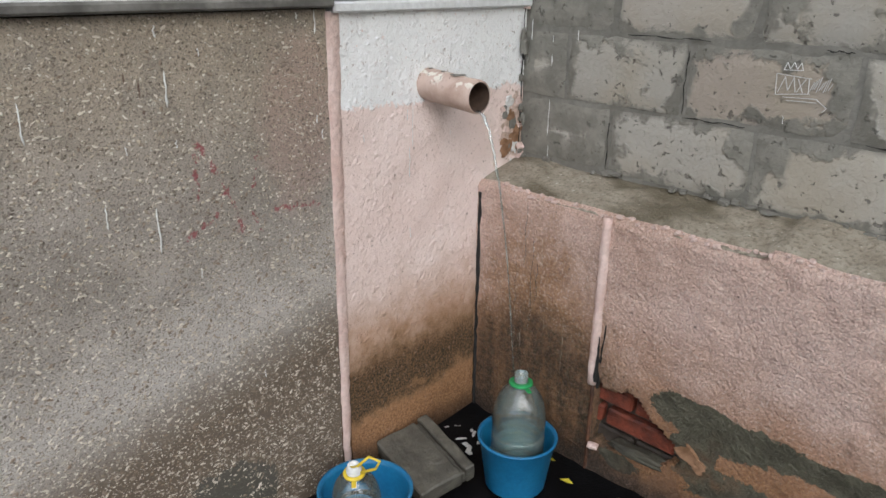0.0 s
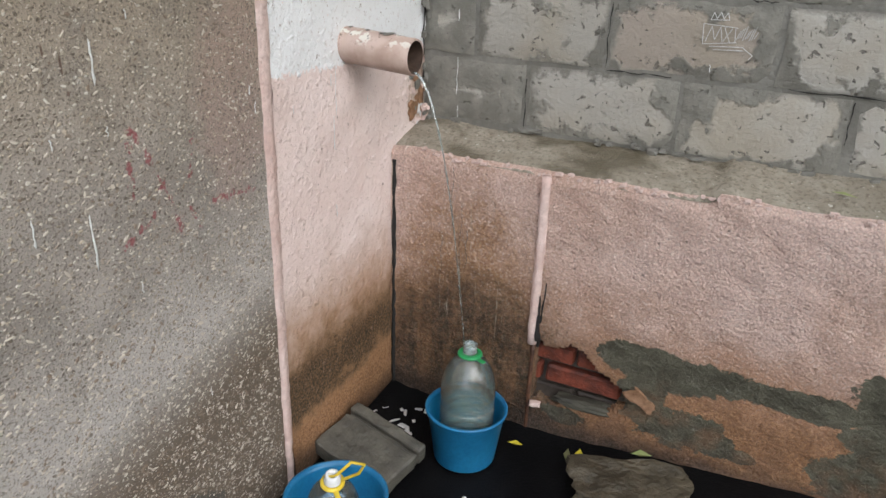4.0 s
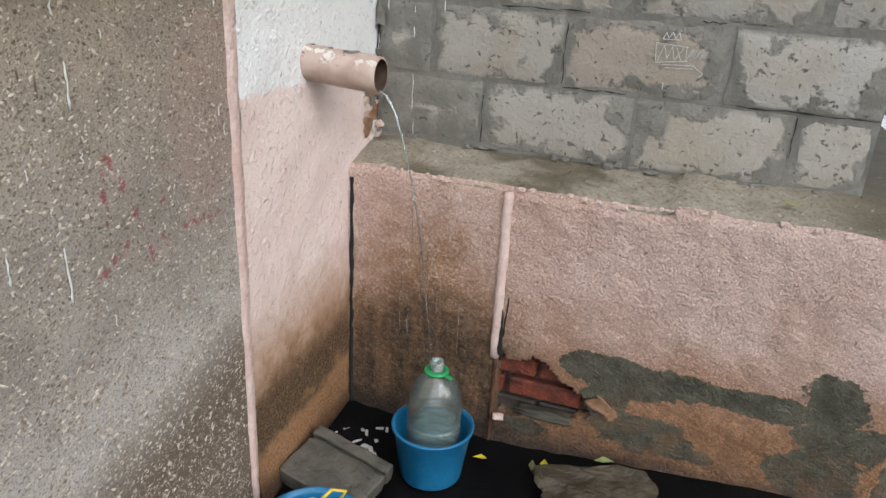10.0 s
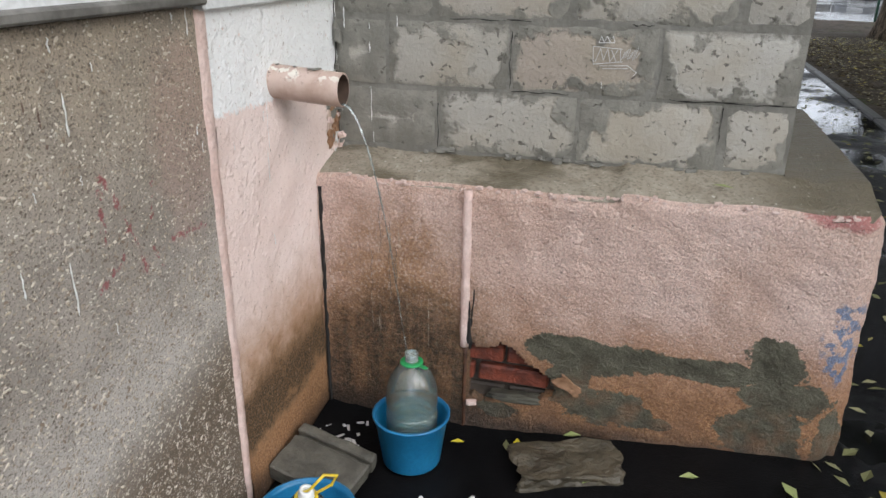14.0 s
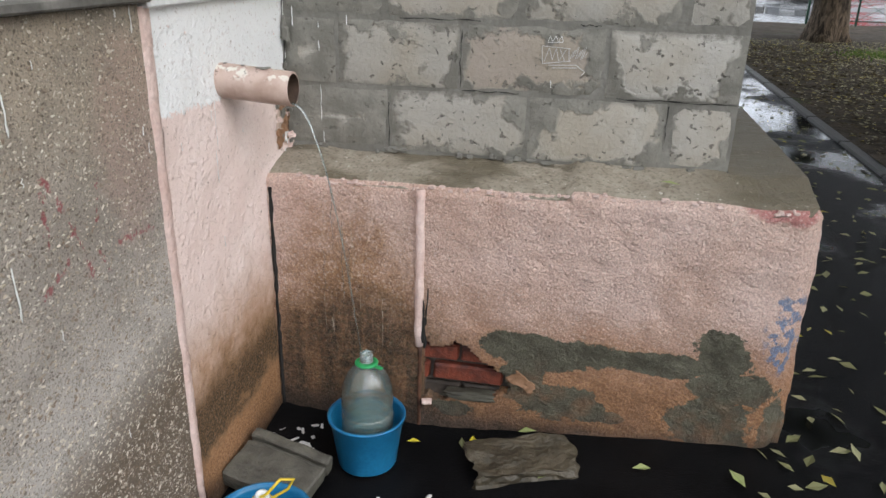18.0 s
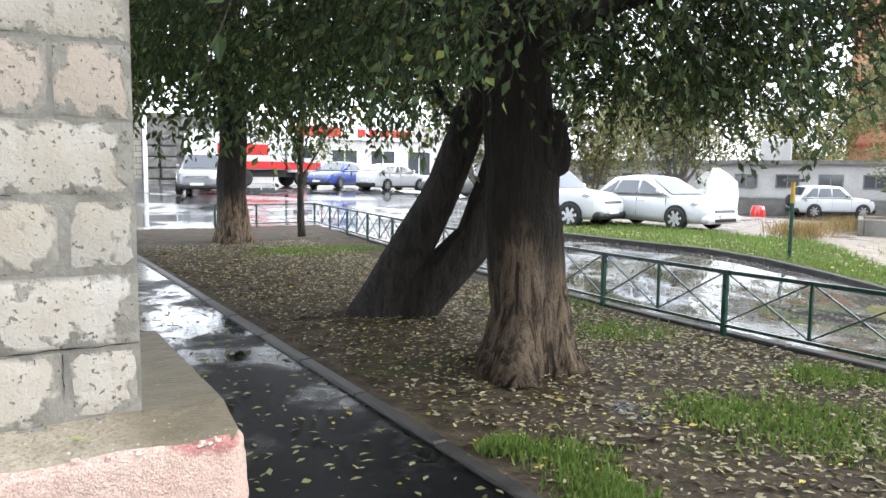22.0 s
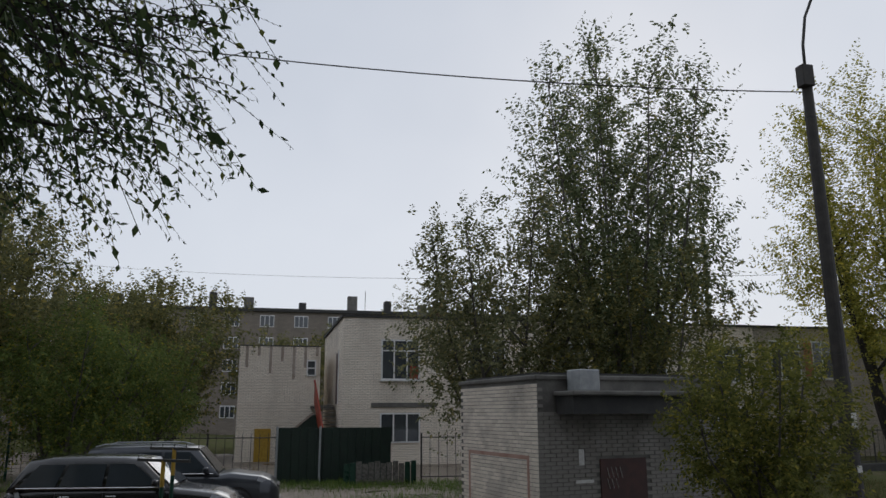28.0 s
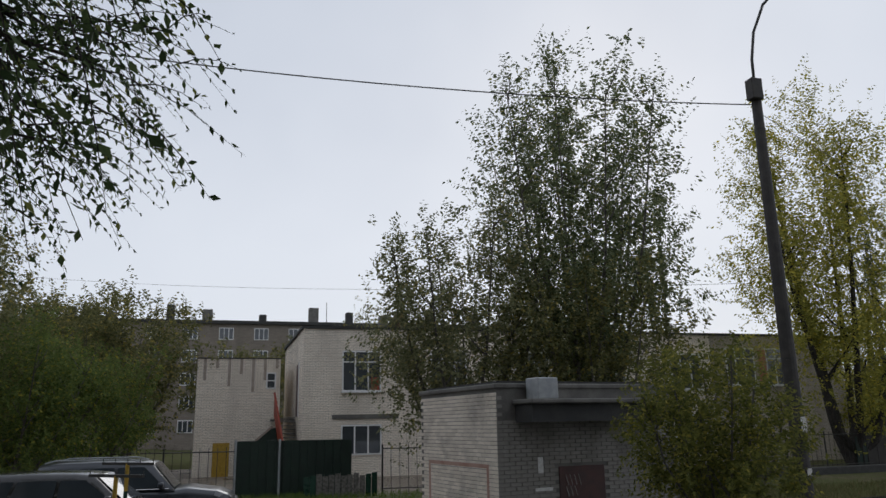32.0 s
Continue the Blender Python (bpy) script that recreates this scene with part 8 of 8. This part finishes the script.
for i in range(12):
    part("slat", boxed((25.6, -3.6 - i * 0.21, gn), (25.63, -3.41 - i * 0.21, gn + 0.76 + 0.04 * (i % 3)), bevel=0.004), SILL if 1 < i < 10 else GREEN_PAINT, low_fence)
picket = thing("bar_fence", "tall thin dark bar fence round the nursery", "fence")
runs = [((27.4, -1.2), (29.5, 9.0)), ((26.1, -6.2), (25.6, -13.0)), ((27.0, -15.5), (29.0, -34.0))]
for a, b in runs:
    n = int(math.dist(a, b) / 0.3)
    for i in range(n + 1):
        x, yy = a[0] + (b[0] - a[0]) * i / n, a[1] + (b[1] - a[1]) * i / n
        part("bar", bar((x, yy, gn), (x, yy, gn + 1.75), 0.011 if i % 8 else 0.035, 5), DARK_IRON, picket)
    for z in (0.25, 1.6):
        part("rail", bar((*a, gn + z), (*b, gn + z), 0.02, 5), DARK_IRON, picket)
low_wall = thing("low_wall", "low dark concrete wall beyond the road", "wall")
part("wall_body", boxed((26.5, -46, gn - 0.1), (26.9, -16, gn + 0.3), bevel=0.03), KERB_DARK, low_wall)

board_fence = thing("board_fence", "dark weathered board fence beyond the low wall", "fence")
for i in range(26):
    yy = -29.5 - i * 0.62
    part("board", boxed((28.6, yy - 0.6, gn - 0.2), (28.64, yy, 0.55 + 0.05 * (i * 7 % 3)), bevel=0.006), OLD_POLE if i % 5 else DARK_GREEN, board_fence)
goal = thing("goal_frame", "low yellow tubular goal frame on the grass", "goal frame")
for yy in (-21.7, -24.2):
    part("post", bar((15.6, yy, gn - 0.1), (15.6, yy, 0.5), 0.045, 10), YELLOW_PAINT, goal)
part("crossbar", bar((15.6, -21.7, 0.47), (15.6, -24.2, 0.47), 0.045, 10), YELLOW_PAINT, goal)

flats = thing("apartment_block", "long five-storey brown-grey brick flats far behind", "building")
part("wall", boxed((92, -48, gn), (104, 38, 13.7)), FLATS, flats)
part("roof", boxed((91.6, -48.4, 13.7), (104.4, 38.4, 14.1)), TAR, flats)
for r in range(5):
    for i in range(20):
        wn_ = thing("window", "", "")
        wn_.parent = flats
        wn_.location = (91.95, -46 + i * 4.1, 1.0 + r * 2.7)
        part("window_frame", boxed((-0.04, -0.85, 0), (0.04, 0.85, 1.45)), WFRAME, wn_)
        for s in (-1, 0, 1):
            part("pane", boxed((-0.07, s * 0.54 - 0.22, 0.1), (-0.05, s * 0.54 + 0.22, 1.35)), PANE, wn_)
for i in range(14):
    yy = -40 + i * 5.6 + (i * 37 % 5) * 0.4
    part("chimney", boxed((93, yy, 14.1), (94, yy + 0.9 + 0.3 * (i % 2), 15.1 + 0.5 * (i % 3)), bevel=0.06), CONCRETE if i % 2 else TAR, flats)
for i in range(5):
    part("aerial", bar((93, -30 + i * 17, 14.1), (93, -30 + i * 17, 16.8), 0.04, 5), DARK_IRON, flats)

boiler = thing("low_workshop", "long low dirty-white workshop with small windows", "building")
D = Vector((40.1, 19.3, 0)) - Vector((34.1, 28.5, 0))
u = D.normalized()
wm = Matrix.Translation((34.1, 28.5, -0.6)) @ Matrix.Rotation(math.atan2(u.y, u.x), 4, "Z")
boiler.matrix_world = wm
part("wall", boxed((-14, 0, 0), (14, 8, 2.75)), PALE_RENDER, boiler)
part("roof", boxed((-14.2, -0.25, 2.75), (14.2, 8.2, 2.95)), CONCRETE, boiler)
part("ledge_wall", boxed((-14, -1.6, 0), (16, -0.05, 0.95), bevel=0.03), CONCRETE, boiler, "grey ledge along the wall")
for i in range(9):
    wd = window(boiler, Matrix.Translation((-6 + i * 2.1, -0.01, 1.45)) @ Matrix.Rotation(radians(90), 4, "Z"), 1.2, 0.75, 2, 0, CONCRETE, False)
for xx in (-3.5, 3.0):
    part("roof_hatch", boxed((xx, 2, 2.95), (xx + 1.6, 3.4, 4.2), bevel=0.05), PALE_RENDER, boiler)
sack = lathe([(0.9, 0), (0.98, 0.25), (0.95, 0.7), (0.88, 1.2), (0.5, 1.5), (0.12, 1.68)], 9)
for v in sack.verts:
    v.co += Vector((wobble(v.co, 1.7, 0.09), wobble(v.co + Vector((4, 0, 0)), 1.7, 0.09), 0))
sk = part("builders_sack", sack, WHITE_CAP, None)
sk.matrix_world = pose(29.1, 23.5, gz(29.1, 23.5) - 0.03) @ Matrix.Diagonal((1.15, 1.15, 1.4, 1))
tagged(sk, "large bulging white builder's sack", "sack")
cone = thing("red_barrel", "small red plastic barrel by the sack", "barrel", at(29.0, 21.0))
part("barrel_body", lathe([(0.3, 0), (0.34, 0.1), (0.32, 0.4), (0.26, 0.6), (0.001, 0.62)], 16), RED_TRUCK, cone, "", True)
planter = thing("concrete_planter", "old square concrete planter with dry weeds", "planter", at(19.0, 10.2, 30))
for lo, hi in (((-1.1, -0.5, -0.1), (1.1, -0.38, 0.42)), ((-1.1, 0.38, -0.1), (1.1, 0.5, 0.42)), ((-1.1, -0.37, -0.1), (-0.98, 0.37, 0.42)), ((0.98, -0.37, -0.1), (1.1, 0.37, 0.42))):
    part("side", boxed(lo, hi, bevel=0.02), CONCRETE, planter)
part("earth", boxed((-0.97, -0.37, -0.1), (0.97, 0.37, 0.34)), SOIL, planter)

tower = thing("brick_stair_tower", "tall orange-red brick stair tower of the flats", "building")
tm = Matrix.Translation((51.2, 30.2, -0.6)) @ Matrix.Rotation(math.atan2(-0.86, 0.5), 4, "Z")
tower.matrix_world = tm
part("wall", boxed((0, 0, 0), (3.1, 3, 16.2)), TOWER_BRICK, tower)
for z in (4.2, 8.0, 11.8, 15.6):
    part("string_course", boxed((-0.06, -0.06, z), (3.16, 0.0, z + 0.18)), RED_RAIL, tower)
part("roof", boxed((-0.2, -0.2, 16.2), (3.3, 3.2, 16.45)), TAR, tower)
beige = thing("apartment_block", "beige rendered flats with balconies beside the tower", "building")
beige.matrix_world = tm
part("wall", boxed((3.15, 1.5, 0), (10.5, 14, 14.4)), BEIGE, beige)
part("roof", boxed((3.1, 1.3, 14.4), (10.7, 14.2, 14.8)), TAR, beige)
for r in range(4):
    for xx in (5.0, 9.3):
        window(beige, Matrix.Translation((xx, 1.49, 1.6 + r * 3.0)) @ Matrix.Rotation(radians(90), 4, "Z"), 1.4, 1.5, 2, 0, None, True)
    for xx in (6.4,):
        bl = part("balcony", boxed((xx, 0.5, 1.1 + r * 3.0), (xx + 1.6, 1.5, 2.1 + r * 3.0), bevel=0.03), PALE_RENDER, beige)

stone_house = thing("stone_house", "beige stone-faced house at the end of the path", "building")
part("wall", boxed((-9, 33.6, 0), (4.9, 46, 13)), STONE, stone_house)
part("plinth_band", boxed((-9, 33.52, 0), (4.95, 33.6, 1.1)), CONCRETE, stone_house)
part("downpipe", bar((5.02, 33.45, 0.4), (5.02, 33.45, 13), 0.09, 10), WHITE_CAP, stone_house, "white downpipe")
for r in range(4):
    for xx in (-6.5, -3.0, 0.5, 3.2):
        window(stone_house, Matrix.Translation((xx, 33.59, 2.2 + r * 3.0)) @ Matrix.Rotation(radians(90), 4, "Z"), 1.2, 1.6, 2, 0)
shop = thing("shop_building", "grey shop across the lane with red sign", "building")
part("wall", boxed((8, 58, 0), (46, 70, 5.6)), PALE_RENDER, shop)
part("fascia", boxed((9, 57.8, 4.2), (32, 57.99, 5.5)), WHITE_CAP, shop)
for i in range(5):
    part("sign_bar", boxed((26.0 + i * 1.1, 57.7, 4.5), (26.7 + i * 1.1, 57.8, 5.1), bevel=0.02), RED_TRUCK, shop, "red sign block")
part("sign_panel", boxed((20.5, 57.7, 4.4), (24.5, 57.8, 5.2), bevel=0.02), RED_TRUCK, shop)
for i in range(9):
    window(shop, Matrix.Translation((10.5 + i * 3.6, 57.99, 1.2)) @ Matrix.Rotation(radians(90), 4, "Z"), 2.4, 2.2, 2, 0)
GRANITE = plain("rough_grey_stone", (0.07, 0.068, 0.065), (0.15, 0.147, 0.14), 2.5, 0.9, 0.8, 14)
pier = part("stone_pier", boxed((7.1, 56.7, 0), (14.9, 58, 5.6)), GRANITE, shop, "rusticated grey stone entrance pier")
for r in range(5):
    for c in range(3):
        x0 = 7.15 + c * 1.3 + 0.04 * (r * 5 % 3)
        part("stone", boxed((x0, 56.35 + 0.05 * ((r + c) % 3), 0.05 + r * 0.8), (x0 + 1.2, 56.72, 0.8 + r * 0.8), bevel=0.12, seg=2), GRANITE, pier)
part("cornice", boxed((11.2, 56.3, 2.5), (14.9, 56.7, 2.85), bevel=0.05), DARK_IRON, pier, "dark ledge")
